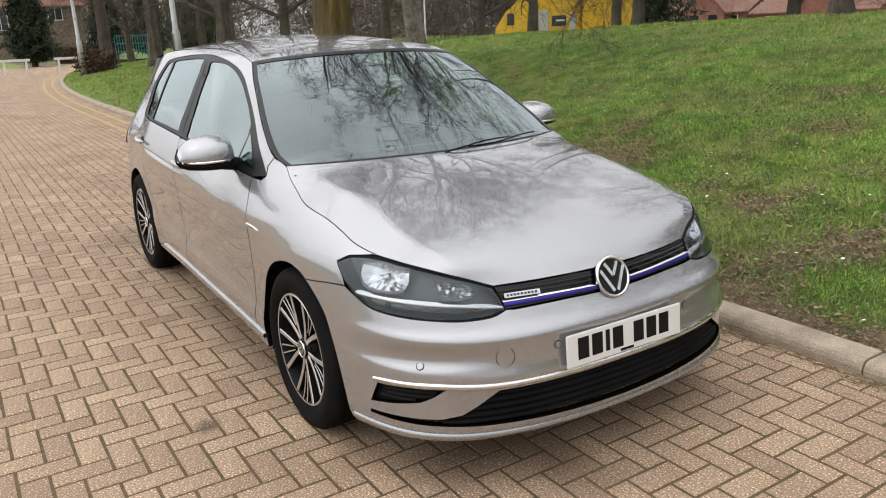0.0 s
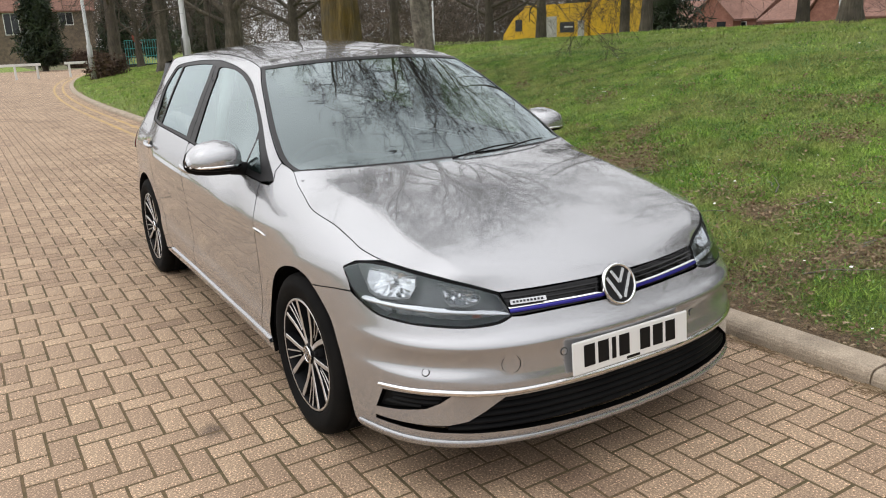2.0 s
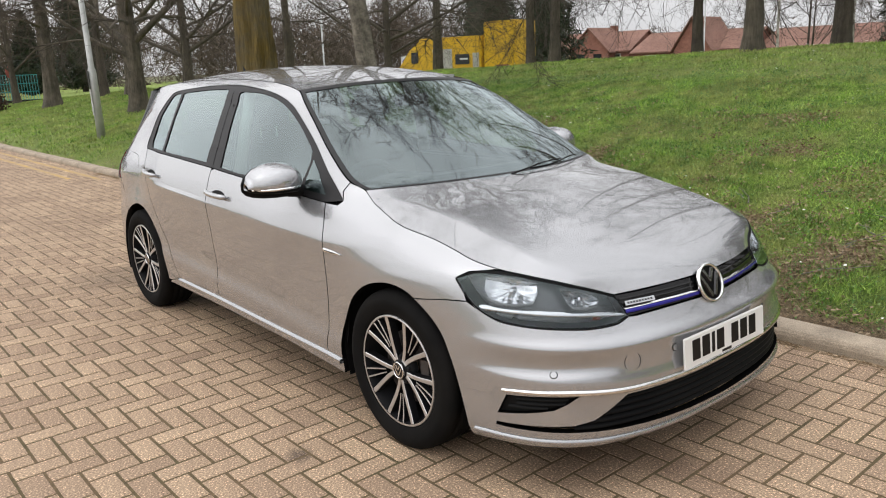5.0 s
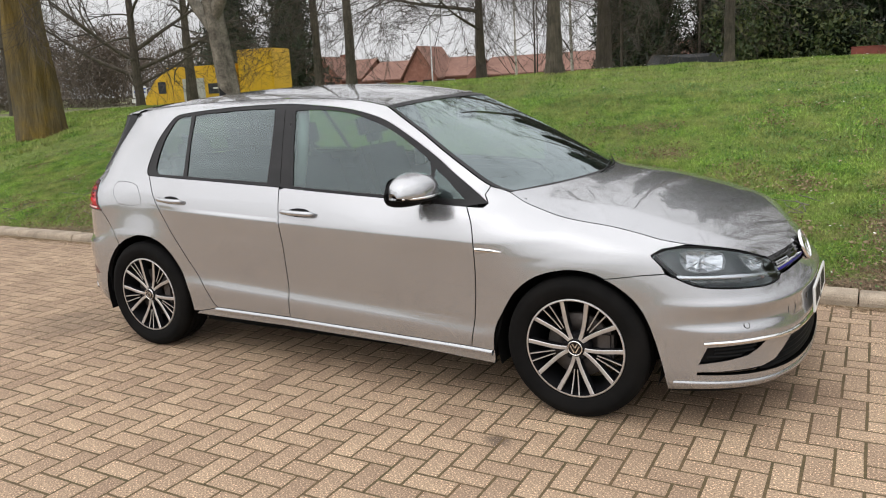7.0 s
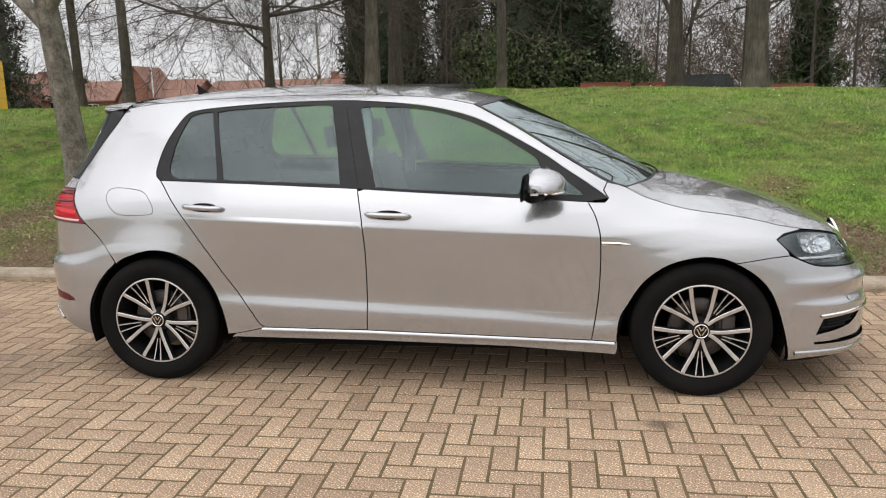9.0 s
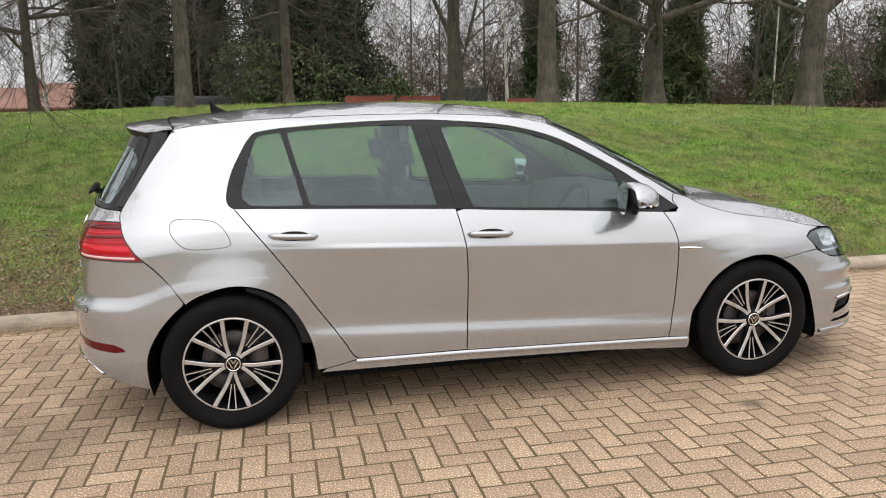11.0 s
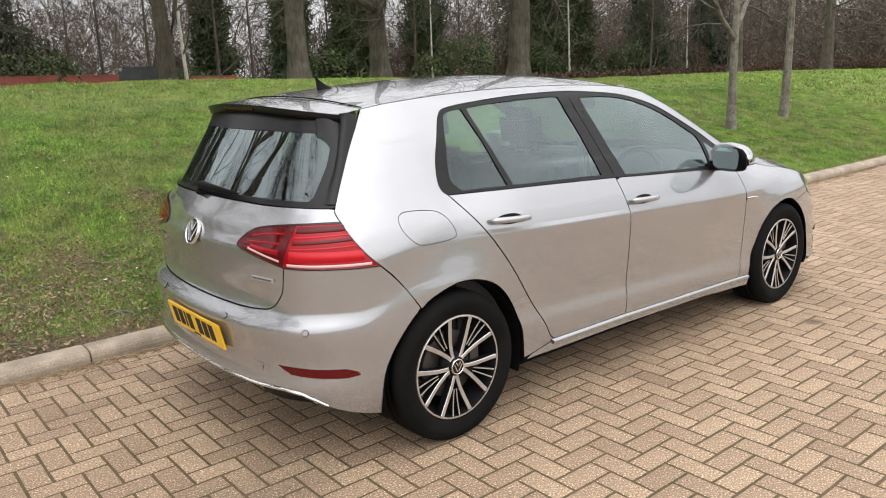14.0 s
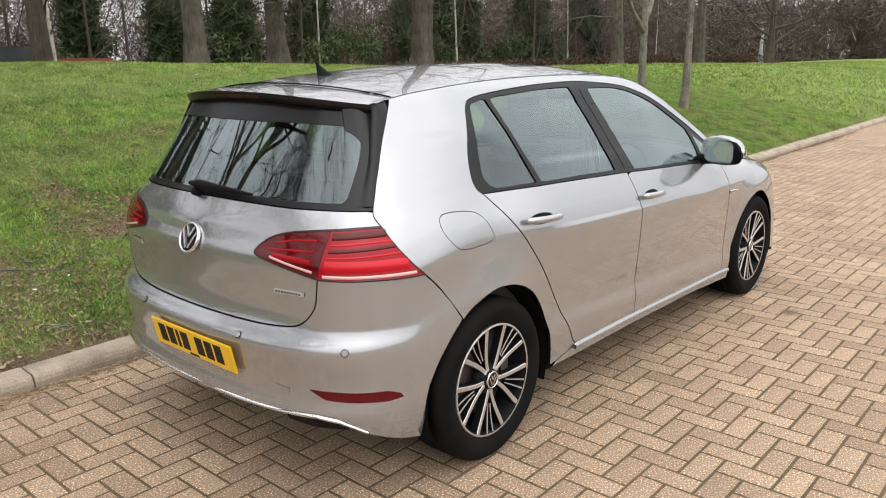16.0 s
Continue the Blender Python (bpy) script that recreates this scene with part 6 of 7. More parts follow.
POLE_GREY = mottled("galvanised_pole", (.46, .47, .46), (.34, .35, .34), 4, .5, metal=.3)
TEAL = material("teal_steel", (.04, .24, .25), .5)
RED_SHEET = mottled("red_sheet", (.24, .05, .035), (.17, .04, .03), 2, .5)
SIGN_BLUE = material("blue_sign", (.02, .06, .30), .4)


def cloud_mesh(name, count, sample, size, mat, seed, upright=.3, slim=1.0):
    """Many small leaf or twig triangles at sampled places."""
    rng = np.random.RandomState(seed)
    c = sample(rng, count)
    n = len(c)
    a = rng.normal(size=(n, 3))
    a[:, 2] += upright
    a /= np.linalg.norm(a, axis=1)[:, None]
    b = rng.normal(size=(n, 3))
    b -= (b * a).sum(1)[:, None] * a
    b /= np.linalg.norm(b, axis=1)[:, None]
    s = size * rng.uniform(.5, 1.3, (n, 1))
    v = np.stack([c - b * s * .5 * slim, c + b * s * .5 * slim, c + a * s * (1.5 + (1 - slim) * 2)], 1).reshape(-1, 3)
    return raw_mesh(name, v, np.arange(3 * n).reshape(-1, 3), mat)


def heap(blobs):
    """Samples places in the shells of many uneven balls (x, y, z, rx, ry, rz)."""
    bl = np.array(blobs)

    def f(rng, count):
        k = rng.randint(0, len(bl), count)
        d = rng.normal(size=(count, 3))
        d /= np.linalg.norm(d, axis=1)[:, None]
        r = rng.uniform(.35, 1.0, (count, 1)) ** .5
        return bl[k, :3] + d * r * bl[k, 3:]
    return f


def blobs_in(x0, x1, y0, y1, z0, z1, n, r0, r1, seed):
    rng = random.Random(seed)
    out = []
    for _ in range(n):
        r = rng.uniform(r0, r1)
        out.append((rng.uniform(x0, x1), rng.uniform(y0, y1), rng.uniform(z0, z1), r * rng.uniform(.8, 1.3), r * rng.uniform(.8, 1.3), r * rng.uniform(.8, 1.4)))
    return out


def thicket(name, blobs, count, size, mat, label, seed, cat="shrubs", slim=1.0):
    tagged(new(name, cloud_mesh(name, count, heap(blobs), size, mat, seed, .6, slim)), label, cat, kind="stuff")


def conifer(x, y, h, r, seed, label, leaf=None, shape=.85, base=.5):
    z = bank_z(x, y) - .1
    e = empty("conifer", Matrix.Translation((x, y, z)))
    v, f = tube([(0, 0, 0), (0, 0, h * .95)], [.22, .04], 8)
    part("trunk", mesh_of("trunk", v, f, BARK_DARK), e)

    def sample(rng, count):
        t = rng.uniform(0, 1, count) ** 1.2
        ang = rng.uniform(0, 2 * np.pi, count)
        rad = r * (1 - t * shape) * np.minimum(1, (1 - t) * 5) * (.72 + .22 * np.sin(ang * 3 + t * 23 + seed) + .18 * np.sin(ang * 7 - t * 51 + 2 * seed)) * rng.uniform(.25, 1.0, count) ** .5 * np.minimum(1, t * 8 + .45)
        return np.stack([rad * np.cos(ang), rad * np.sin(ang), base + t * (h - base)], 1)
    rings = [(.12, .30), (.25, .55), (.45, .52), (.7, .46), (.88, .34), (.97, .06)]
    v, f = tube([(.1 * r * math.sin(seed + 9 * k), .1 * r * math.cos(seed + 7 * k), base + (h - base) * k) for k, _ in rings], [r * q * (1 - k * shape) * (1 if k < .9 else .5) for k, q in rings], 12)
    part("heart", mesh_of("heart", v, f, leaf or EVERGREEN, True), e, "dense dark inner branches")
    part("crown", cloud_mesh("crown", 16000, sample, .17, leaf or EVERGREEN, seed, .3, .5), e)
    return tagged(e, label, "conifer", "dark conifers behind the bank")


conifer(-33, 33.2, 14, 3.2, 1, "broad dark evergreen tree behind the bank")
conifer(-30.2, 35.5, 13, 3.0, 2, "broad dark evergreen tree behind the bank")
conifer(-.4, 27.5, 13, 2.2, 3, "dense dark evergreen in the thicket", shape=.35)
conifer(1.6, 27, 12, 1.9, 4, "dense dark evergreen in the thicket", shape=.35)
conifer(-3.4, 30, 13, 1.5, 21, "tall dark evergreen in the thicket", shape=.5)
conifer(-5.6, 28, 12, 1.6, 27, "dark evergreen in the thicket", shape=.4)
conifer(-8.4, 33, 11, 1.5, 28, "dark evergreen in the thicket", shape=.5)
conifer(10.8, 29, 9, .9, 5, "narrow ivy-clad tree in the thicket", IVY, .2)
conifer(14.6, 29, 10, 1.1, 6, "narrow ivy-clad tree in the thicket", IVY, .2)
conifer(17.2, 28, 7, 1.4, 22, "dark green bushy tree in the thicket", SHRUB, .4)
conifer(22.4, 29, 12, 1.45, 7, "tall ivy-clad tree in the thicket", IVY, .15)
conifer(29.5, 28, 7, 2.6, 8, "broad green bushy tree in the thicket", SHRUB, .3)
conifer(34.0, 29, 8, 1.8, 23, "green bushy tree in the thicket", SHRUB, .3)
conifer(41.6, 29, 11, 1.7, 24, "ivy-clad tree in the thicket", IVY, .2)
conifer(52, 31, 9, 2.0, 25, "dark evergreen in the thicket", shape=.5)
conifer(-56, 3.8, 9, 2.0, 9, "broad dark evergreen beside the old church")
conifer(-60, 16, 9, 3.2, 10, "broad dark evergreen behind the play area")

thicket("thicket", blobs_in(-8, 62, 28, 36, .3, 2.2, 150, .9, 1.7, 5), 110000, .13, HEDGE, "dense brown leafless thicket behind the bank", 11, "thicket", .16)
thicket("tall_thicket", blobs_in(-6, 16, 31, 38, 2.5, 8.5, 60, 1.0, 2.2, 15) + blobs_in(16, 60, 33, 42, 1, 3.0, 50, 1.0, 1.9, 16), 52000, .15, HEDGE, "tall brown leafless woods behind the bank", 31, "thicket", .1)
thicket("evergreen_shrubs", blobs_in(-3, 3.5, 24.5, 27, .3, 3.0, 16, .6, 1.3, 6) + blobs_in(8, 44, 26, 31, .3, 2.2, 34, .5, 1.1, 26), 44000, .10, SHRUB, "green evergreen shrubs in the thicket", 12)
thicket("far_woods", blobs_in(-140, -82, 70, 110, 1, 7, 50, 4, 7, 7) + blobs_in(-12, 120, 75, 110, 1, 7, 90, 4, 7, 17) + blobs_in(-90, 0, 110, 130, -1, 2, 50, 3, 5, 18), 100000, .42, FAR_TWIGS, "far brown leafless woods on the horizon", 13, "woods", .3)
thicket("far_woods_east", blobs_in(62, 125, 6, 75, .5, 8.0, 130, 2.5, 5, 28), 120000, .38, FAR_TWIGS, "far brown leafless woods along the road", 23, "woods", .3)
thicket("far_woods_west", blobs_in(-150, -100, -20, 90, 1, 9, 120, 3, 7, 8), 70000, .48, FAR_TWIGS, "far brown leafless woods beyond the road's bend", 14, "woods", .3)
thicket("clipped_hedge", [(x, 19.5 + .02 * x, .82, 1.1, .5, .36) for x in np.arange(13, 60, .9)], 20000, .10, HEDGE, "low clipped brown hedge beyond the grass", 15, "hedge")
conifer(-73, 11.6, 7.5, 2.3, 61, "dark evergreen beside the old church")
conifer(-70, 14.6, 7, 2.2, 62, "dark evergreen behind the play area")
thicket("red_hedge", blobs_in(-64, -62.5, 6.3, 10.2, .1, .6, 26, .45, .75, 63), 9000, .10, HEDGE, "low reddish-brown hedge before the old church", 64, "hedge")
thicket("bush_by_play_area", blobs_in(-31.5, -29.5, 3.2, 4.2, .5, .8, 8, .3, .6, 9), 2500, .09, HEDGE, "low brown bush at the road's bend", 16, "bush")


def twiggy(x, y, h, seed, bark, label, limbs=13, first=.06):
    return bare_tree(x, y, h, .075, seed, bark, label, first, (random.Random(seed).uniform(-.04, .04), 0), limbs, .6, .10, 1.2, crown=TWIG, brush=1500)


rng = random.Random(71)
for i, (bark, label) in enumerate(((BIRCH, "slim white birch in the thicket"), (TWIG, "slim bare tree in the thicket"), (BARK_DARK, "twiggy bare tree in the thicket"))):
    first_x = (-11, -6.5, 4.5)[i]
    model = twiggy(first_x, 27, 9, 200 + i, bark, label)
    for k in range((7, 15, 15)[i]):
        x = -14 + 72 * (k + rng.uniform(.1, .9)) / (7, 15, 15)[i]
        y = rng.uniform(24.5, 27) if i == 0 else rng.uniform(25.5, 34)
        if -24 < x < -7.5:
            y += 6
        if -1.5 < x < 3:
            y = 31
        copy_thing(model, Matrix.Translation((x, y, bank_z(x, y) - .12)) @ Matrix.Rotation(rng.uniform(0, 6.28), 4, "Z") @ Matrix.Scale(rng.uniform(.75, 1.35), 4))


# ---- houses beyond the grass ----
def house(x, y, turn, length, depth, eave, ridge, label, gable=None, seed=0, z=-1.2, cream=False, wall=None):
    e = empty("house", Matrix.Translation((x, y, z)) @ Matrix.Rotation(radians(turn), 4, "Z"))
    L, D = length / 2, depth / 2
    v = [(-L, -D, 0), (L, -D, 0), (L, D, 0), (-L, D, 0), (-L, -D, eave), (L, -D, eave), (L, D, eave), (-L, D, eave), (-L, 0, ridge), (L, 0, ridge)]
    part("wall", mesh_of("wall", v, [(0, 1, 5, 4), (1, 2, 6, 9, 5), (2, 3, 7, 6), (3, 0, 4, 8, 7)], wall or BRICK), e)
    o = .35
    dz = (ridge - eave) / D * o
    rv = []
    for th in (0, .14):
        rv += [(-L - o, -D - o, eave - dz + th), (L + o, -D - o, eave - dz + th), (L + o, 0, ridge + th), (-L - o, 0, ridge + th), (L + o, D + o, eave - dz + th), (-L - o, D + o, eave - dz + th)]
    part("roof", mesh_of("roof", rv, [(0, 1, 2, 3), (3, 2, 4, 5), (6, 7, 8, 9), (9, 8, 10, 11), (0, 1, 7, 6), (5, 4, 10, 11), (0, 6, 9, 3), (3, 9, 11, 5), (1, 2, 8, 7), (2, 4, 10, 8)], TILE_ROOF), e, "brown tiled roof")
    rng = random.Random(seed)
    n = max(2, int(length / 3.2))
    for i in range(n):
        cx = -L + length * (i + .5) / n
        w = empty("window")
        w.parent = e
        hgt = 1.15 if i % 3 else 1.9
        zb = eave - .35 - hgt
        part("frame", box_mesh("frame", cx - .62, cx + .62, -D - .06, -D + .05, zb, zb + hgt, WHITE_PAINT), w)
        for k in (-1, 1):
            part("pane", box_mesh("pane", cx + k * .29 - .26, cx + k * .29 + .26, -D - .075, -D - .05, zb + .07, zb + hgt - .07, WINDOW_DARK), w)
    if cream:
        part("cream_bay", box_mesh("cream_bay", -L * .15, L * .45, -D - .16, -D - .02, 0, eave - .3, CREAM), e)
    if gable is not None:
        gx, gw, gh, out = gable
        gv = [(gx - gw, -D - out, 0), (gx + gw, -D - out, 0), (gx + gw, -D - out, eave), (gx - gw, -D - out, eave), (gx, -D - out, gh), (gx - gw, 0, 0), (gx + gw, 0, 0), (gx + gw, 0, eave), (gx - gw, 0, eave), (gx, 0, gh)]
        part("gable_wall", mesh_of("gable_wall", gv, [(0, 1, 2, 4, 3), (1, 6, 7, 2), (5, 0, 3, 8)], BRICK), e)
        rr = []
        for th in (0, .14):
            rr += [(gx - gw - .3, -D - out - .3, eave - .25 + th), (gx, -D - out - .3, gh + th), (gx + gw + .3, -D - out - .3, eave - .25 + th), (gx - gw - .3, 0, eave - .25 + th), (gx, 0, gh + th), (gx + gw + .3, 0, eave - .25 + th)]
        part("gable_roof", mesh_of("gable_roof", rr, [(0, 1, 4, 3), (1, 2, 5, 4), (6, 7, 10, 9), (7, 8, 11, 10), (0, 1, 7, 6), (1, 2, 8, 7)], TILE_ROOF), e)
        for k in (-1, 1):
            part("gable_window", box_mesh("gable_window", gx + k * gw * .45 - .5, gx + k * gw * .45 + .5, -D - out - .05, -D - out + .02, eave - 1.5, eave - .3, WINDOW_DARK), e)
    part("chimney", box_mesh("chimney", L * .5 - .35, L * .5 + .35, -.35, .35, ridge - .4, ridge + .8, BRICK, .02), e) if seed % 2 else None
    return tagged(e, label, "house", "brick houses beyond the grass")


house(-57, 72, 8, 16, 8, 3.2, 5.2, "low red-brick house with a tiled roof", (4, 2.4, 5.6, 1.6), 1, cream=True)
house(-41, 72, 4, 12, 8, 2.9, 4.7, "red-brick house with a tall gable and tiled roof", (1.5, 1.9, 5.9, 1.8), 2)
house(-26, 75, 0, 17, 8, 2.8, 4.5, "long low red-brick house with a tiled roof", None, 3)
house(-17, 77, 0, 9, 8, 2.9, 4.9, "red-brick house end with a tiled roof", None, 4)


# ---- vehicles beyond the bank ----
def van_wheels(e, xs, y, r=.38):
    for x in xs:
        v, f = lathe([(.10, -.2), (r - .12, -.2), (r, -.18), (r, -.02), (r - .03, 0), (r - .14, 0), (r - .16, -.03), (.05, -.02)], 24)
        part("wheel", mesh_of("wheel", [q + Vector((x, y, r)) for q in v], f, RUBBER, True), e)


def yellow_truck(x, y, z, turn):
    e = empty("recovery_truck", Matrix.Translation((x, y, z)) @ Matrix.Rotation(radians(turn), 4, "Z"))
    part("box_body", box_mesh("box_body", -2.6, 2.2, -1.15, 1.15, .7, 3.0, VAN_YELLOW, .06), e)
    part("tall_body", box_mesh("tall_body", 2.35, 4.6, -1.15, 1.15, .7, 3.75, VAN_YELLOW, .06), e)
    v = [(-2.62, -1.1, .6), (-2.62, 1.1, .6), (-2.62, 1.1, 2.8), (-2.62, -1.1, 2.8), (-3.5, -1.05, 2.3), (-3.5, 1.05, 2.3), (-4.4, -1.0, 1.3), (-4.4, 1.0, 1.3), (-4.5, -1.0, .6), (-4.5, 1.0, .6)]
    part("cab", mesh_of("cab", v, [(0, 3, 4, 6, 8), (1, 9, 7, 5, 2), (3, 2, 5, 4), (4, 5, 7, 6), (6, 7, 9, 8), (0, 1, 2, 3), (0, 8, 9, 1)], VAN_YELLOW), e)
    part("cab_window", box_mesh("cab_window", -3.3, -2.75, -1.13, -1.08, 1.5, 2.2, WINDOW_DARK, .02), e)
    part("roller_shutter", box_mesh("roller_shutter", -1.5, .0, -1.18, -1.14, .9, 2.3, ROLL_DOOR, .01), e)
    part("small_door", box_mesh("small_door", 1.55, 2.0, -1.18, -1.14, .9, 2.0, ROLL_DOOR, .01), e)
    part("sign_board", box_mesh("sign_board", .25, 1.3, -1.19, -1.15, 1.35, 1.95, VAN_DARK, .01), e)
    part("sign_bar", box_mesh("sign_bar", .6, 1.2, -1.2, -1.185, 1.62, 1.72, WHITE_PAINT), e)
    e.scale = (.76, .76, .76)
    part("chassis", box_mesh("chassis", -4.3, 4.5, -.9, .9, .4, .7, DARK, .02), e)
    part("mark_bar", box_mesh("mark_bar", 3.2, 4.1, -1.19, -1.14, 1.1, 1.25, BRICK), e)
    van_wheels(e, (-3.4, 1.2, 3.2), -.95, .45)
    return tagged(e, "yellow recovery truck with grey roller shutter behind the bank", "truck")


yellow_truck(-24.4, 22.9, bank_z(-24.4, 22.9), 12)


def dark_van(x, y, z, turn):
    e = empty("van", Matrix.Translation((x, y, z)) @ Matrix.Rotation(radians(turn), 4, "Z"))
    v = []
    for yy in (-.95, .95):
        v += [(-2.6, yy, .4), (2.4, yy, .4), (2.5, yy, 1.0), (1.6, yy, 1.25), (.9, yy * .9, 1.62), (-2.3, yy * .9, 1.66), (-2.6, yy, 1.1)]
    part("body", mesh_of("body", v, [(0, 1, 2, 3, 4, 5, 6), (7, 13, 12, 11, 10, 9, 8)] + [(i, i + 7, (i + 1) % 7 + 7, (i + 1) % 7) for i in range(7)], VAN_DARK), e)
    part("side_window", box_mesh("side_window", -2.0, .9, -.97, -.88, 1.22, 1.52, WINDOW_DARK, .02), e)
    van_wheels(e, (-1.7, 1.6), -.8, .33)
    return tagged(e, "dark van passing behind the bank's crest", "van")


dark_van(-3.0, 27.4, bank_z(-3, 27.4) - .02, 8)


bin_row = empty("covered_skip", Matrix.Translation((5.6, 22.3, bank_z(5.6, 22.3))) @ Matrix.Rotation(radians(-18), 4, "Z"))
part("body", box_mesh("body", -.8, .8, -.5, .5, 0, 1.2, VAN_DARK, .12), bin_row)
tagged(bin_row, "low black covered skip in the grass behind the trees", "skip")
for k, (x, w) in enumerate(((2.5, 1.8), (4.4, 1.8), (8.6, 1.8))):
    e = empty("red_barrier", Matrix.Translation((x, 24.0, bank_z(x, 24.0))))
    part("sheet", box_mesh("sheet", -w / 2, w / 2, -.04, .04, .1, 1.12, RED_SHEET, .01), e)
    part("top_rail", box_mesh("top_rail", -w / 2, w / 2, -.05, .05, 1.12, 1.16, RED_SHEET, .01), e)
    for d in (-1, 1):
        part("foot", box_mesh("foot", d * w * .4 - .04, d * w * .4 + .04, -.2, .2, 0, .12, VAN_DARK, .01), e)
    tagged(e, "low red barrier panel behind the trees", "barrier", "red barriers")


# ---- posts, rails and signs ----
def lamp_post(x, y, h, r, label, arm=0.0, lean=0.0, worn=False, z=None):
    z = bank_z(x, y) - .05 if z is None else z
    e = empty("lamp_post", Matrix.Translation((x, y, z)) @ Matrix.Rotation(radians(lean), 4, "Y"))
    v, f = tube([(0, 0, 0), (0, 0, 1.35), (0, 0, 1.42), (0, 0, h)], [r * 1.45, r * 1.45, r, r * .75], 14)
    part("pole", mesh_of("pole", v, f, POLE_GREY, True), e)
    part("hatch", box_mesh("hatch", -.05, .05, -r * 1.52, -r * 1.38, .5, 1.0, POLE_GREY, .005), e)
    if arm:
        v, f = tube([(0, 0, h - .1), (.2 * arm, 0, h + .1), (arm, 0, h + .15)], [r * .7, r * .6, r * .5], 8)
        part("arm", mesh_of("arm", v, f, POLE_GREY, True), e)
        part("lantern", box_mesh("lantern", arm - .1, arm + .5, -.12, .12, h + .08, h + .22, POLE_GREY, .03), e)
    if worn:
        part("sticker_patch", box_mesh("sticker_patch", -.05, .05, -r * 1.54, -r * 1.44, 1.0, 1.35, INK, .002), e, "dark worn sticker patch")
    return tagged(e, label, "lamp post")


lamp_post(-12.5, 2.36, 7, .055, "pale grey lamp post with a worn sticker on the bank", 0, -1.0, True)
lamp_post(-29.75, 3.0, 5, .07, "grey lamp post at the bend of the road", .5, -2)
lamp_post(-48, 30, 6, .07, "thin grey lamp post far behind the trees", .5)
for x, y, h in ((-34, 60, 8), (-52, 60, 8), (-12, 62, 9)):
    lamp_post(x, y, h, .07, "tall thin street lamp before the houses", .6)
for x, y in ((72, 24), (93, 24)):
    lamp_post(x, y, 4.2, .16, "short pale post along the hedge")

rail = empty("low_rail", Matrix.Translation((-41, 0, .1)))
for y0, y1 in ((-.2, 2.2), (3.3, 5.6)):
    part("rail", box_mesh("rail", -.06, .06, y0, y1, .55, .68, WHITE_PAINT, .01), rail)
    for i in range(3):
        y = y0 + .2 + (y1 - y0 - .4) * i / 2
        part("post", box_mesh("post", -.05, .05, y - .05, y + .05, -.1, .56, WHITE_PAINT, .01), rail)
tagged(rail, "low white timber rail along the far grass", "rail")

pen = empty("ball_cage", Matrix.Translation((-43.1, 7.7, .40)))
pen.scale = (.6, .37, .62)
for i in range(15):
    y = -2.6 + 5.2 * i / 14
    part("upright", box_mesh("upright", -.03, .03, y - .03, y + .03, 0, 2.2, TEAL), pen)
for zz in (.05, .75, 1.45, 2.15):
    part("crossbar", box_mesh("crossbar", -.035, .035, -2.6, 2.6, zz, zz + .06, TEAL), pen)
v, f = blob("red_ball", [(0.1, -.9 + .55 * math.sin(a), 2.45 + 0, .06, .52 * math.cos(a) + .01, 1) for a in [-1.5, -1, -.5, 0, .5, 1, 1.5]], RED_SHEET, 14)
part("red_disc", mesh_of("red_disc", v, f, RED_SHEET, True), pen, "round red panel above the cage")
tagged(pen, "teal steel ball cage in the far play area", "play cage")
part("low_wall", box_mesh("low_wall", .4, .6, -3.2, 3.2, -.35, .1, VAN_DARK), pen)

house(-82, 6.4, 84, 9.0, 9, 5.5, 9.5, "old stone church with a steep tiled roof among trees", None, 8, z=-.5, wall=STONE)

sign = empty("road_sign", Matrix.Translation((-43.7, 34.7, .8)))
sign.scale = (.65, .65, .65)
sign.rotation_euler.z = radians(52)
for d in (-.55, .55):
    v, f = tube([(d, 0, -1.6), (d, 0, 2.0)], [.045, .045], 8)
    part("post", mesh_of("post", v, f, POLE_GREY), sign)
part("board", box_mesh("board", -.75, .75, -.08, -.05, .75, 1.95, WHITE_PAINT, .01), sign)
for q in ((.2, 1.6, .7, 1.75), (.1, 1.25, .6, 1.4)):
    part("text_bar", box_mesh("text_bar", q[0], q[2], -.09, -.078, q[1], q[3], SIGN_BLUE), sign)
part("arrow", mesh_of("arrow", [(-.65, -.09, 1.35), (-.25, -.09, 1.8), (-.12, -.09, 1.8), (-.5, -.09, 1.35), (-.12, -.09, .9), (-.25, -.09, .9)], [(0, 1, 2, 3), (0, 3, 4, 5)], SIGN_BLUE), sign, "dark arrow")
part("lower_board", box_mesh("lower_board", -.9, .7, -.08, -.05, .2, .6, WHITE_PAINT, .01), sign)
tagged(sign, "white direction sign with a dark arrow on two posts", "road sign")
rsign = empty("roundabout_sign", Matrix.Translation((98, 23.5, bank_z(98, 23.5))))
part("post", box_mesh("post", -.05, .05, -.05, .05, 0, 1.0, POLE_GREY), rsign)
part("board", box_mesh("board", -.06, -.03, -.9, .9, .7, 1.4, WHITE_PAINT, .01), rsign)
part("arrow_bar", box_mesh("arrow_bar", -.075, -.055, -.7, .2, .95, 1.15, INK), rsign)
tagged(rsign, "small white chevron sign far along the road", "road sign")


import itertools

# ---- the pieces of the ground ----
kerb = tagged(empty("kerb"), "worn concrete kerb of long stones between paving and grass", "kerb", kind="structure")


def kerb_profile():
    return [(0, -.03), (0, KERB_H * .45), (.006, KERB_H * .72), (.018, KERB_H * .92), (.035, KERB_H), (KERB_W - .006, KERB_H + .004), (KERB_W, KERB_H - .004), (KERB_W, -.03)]


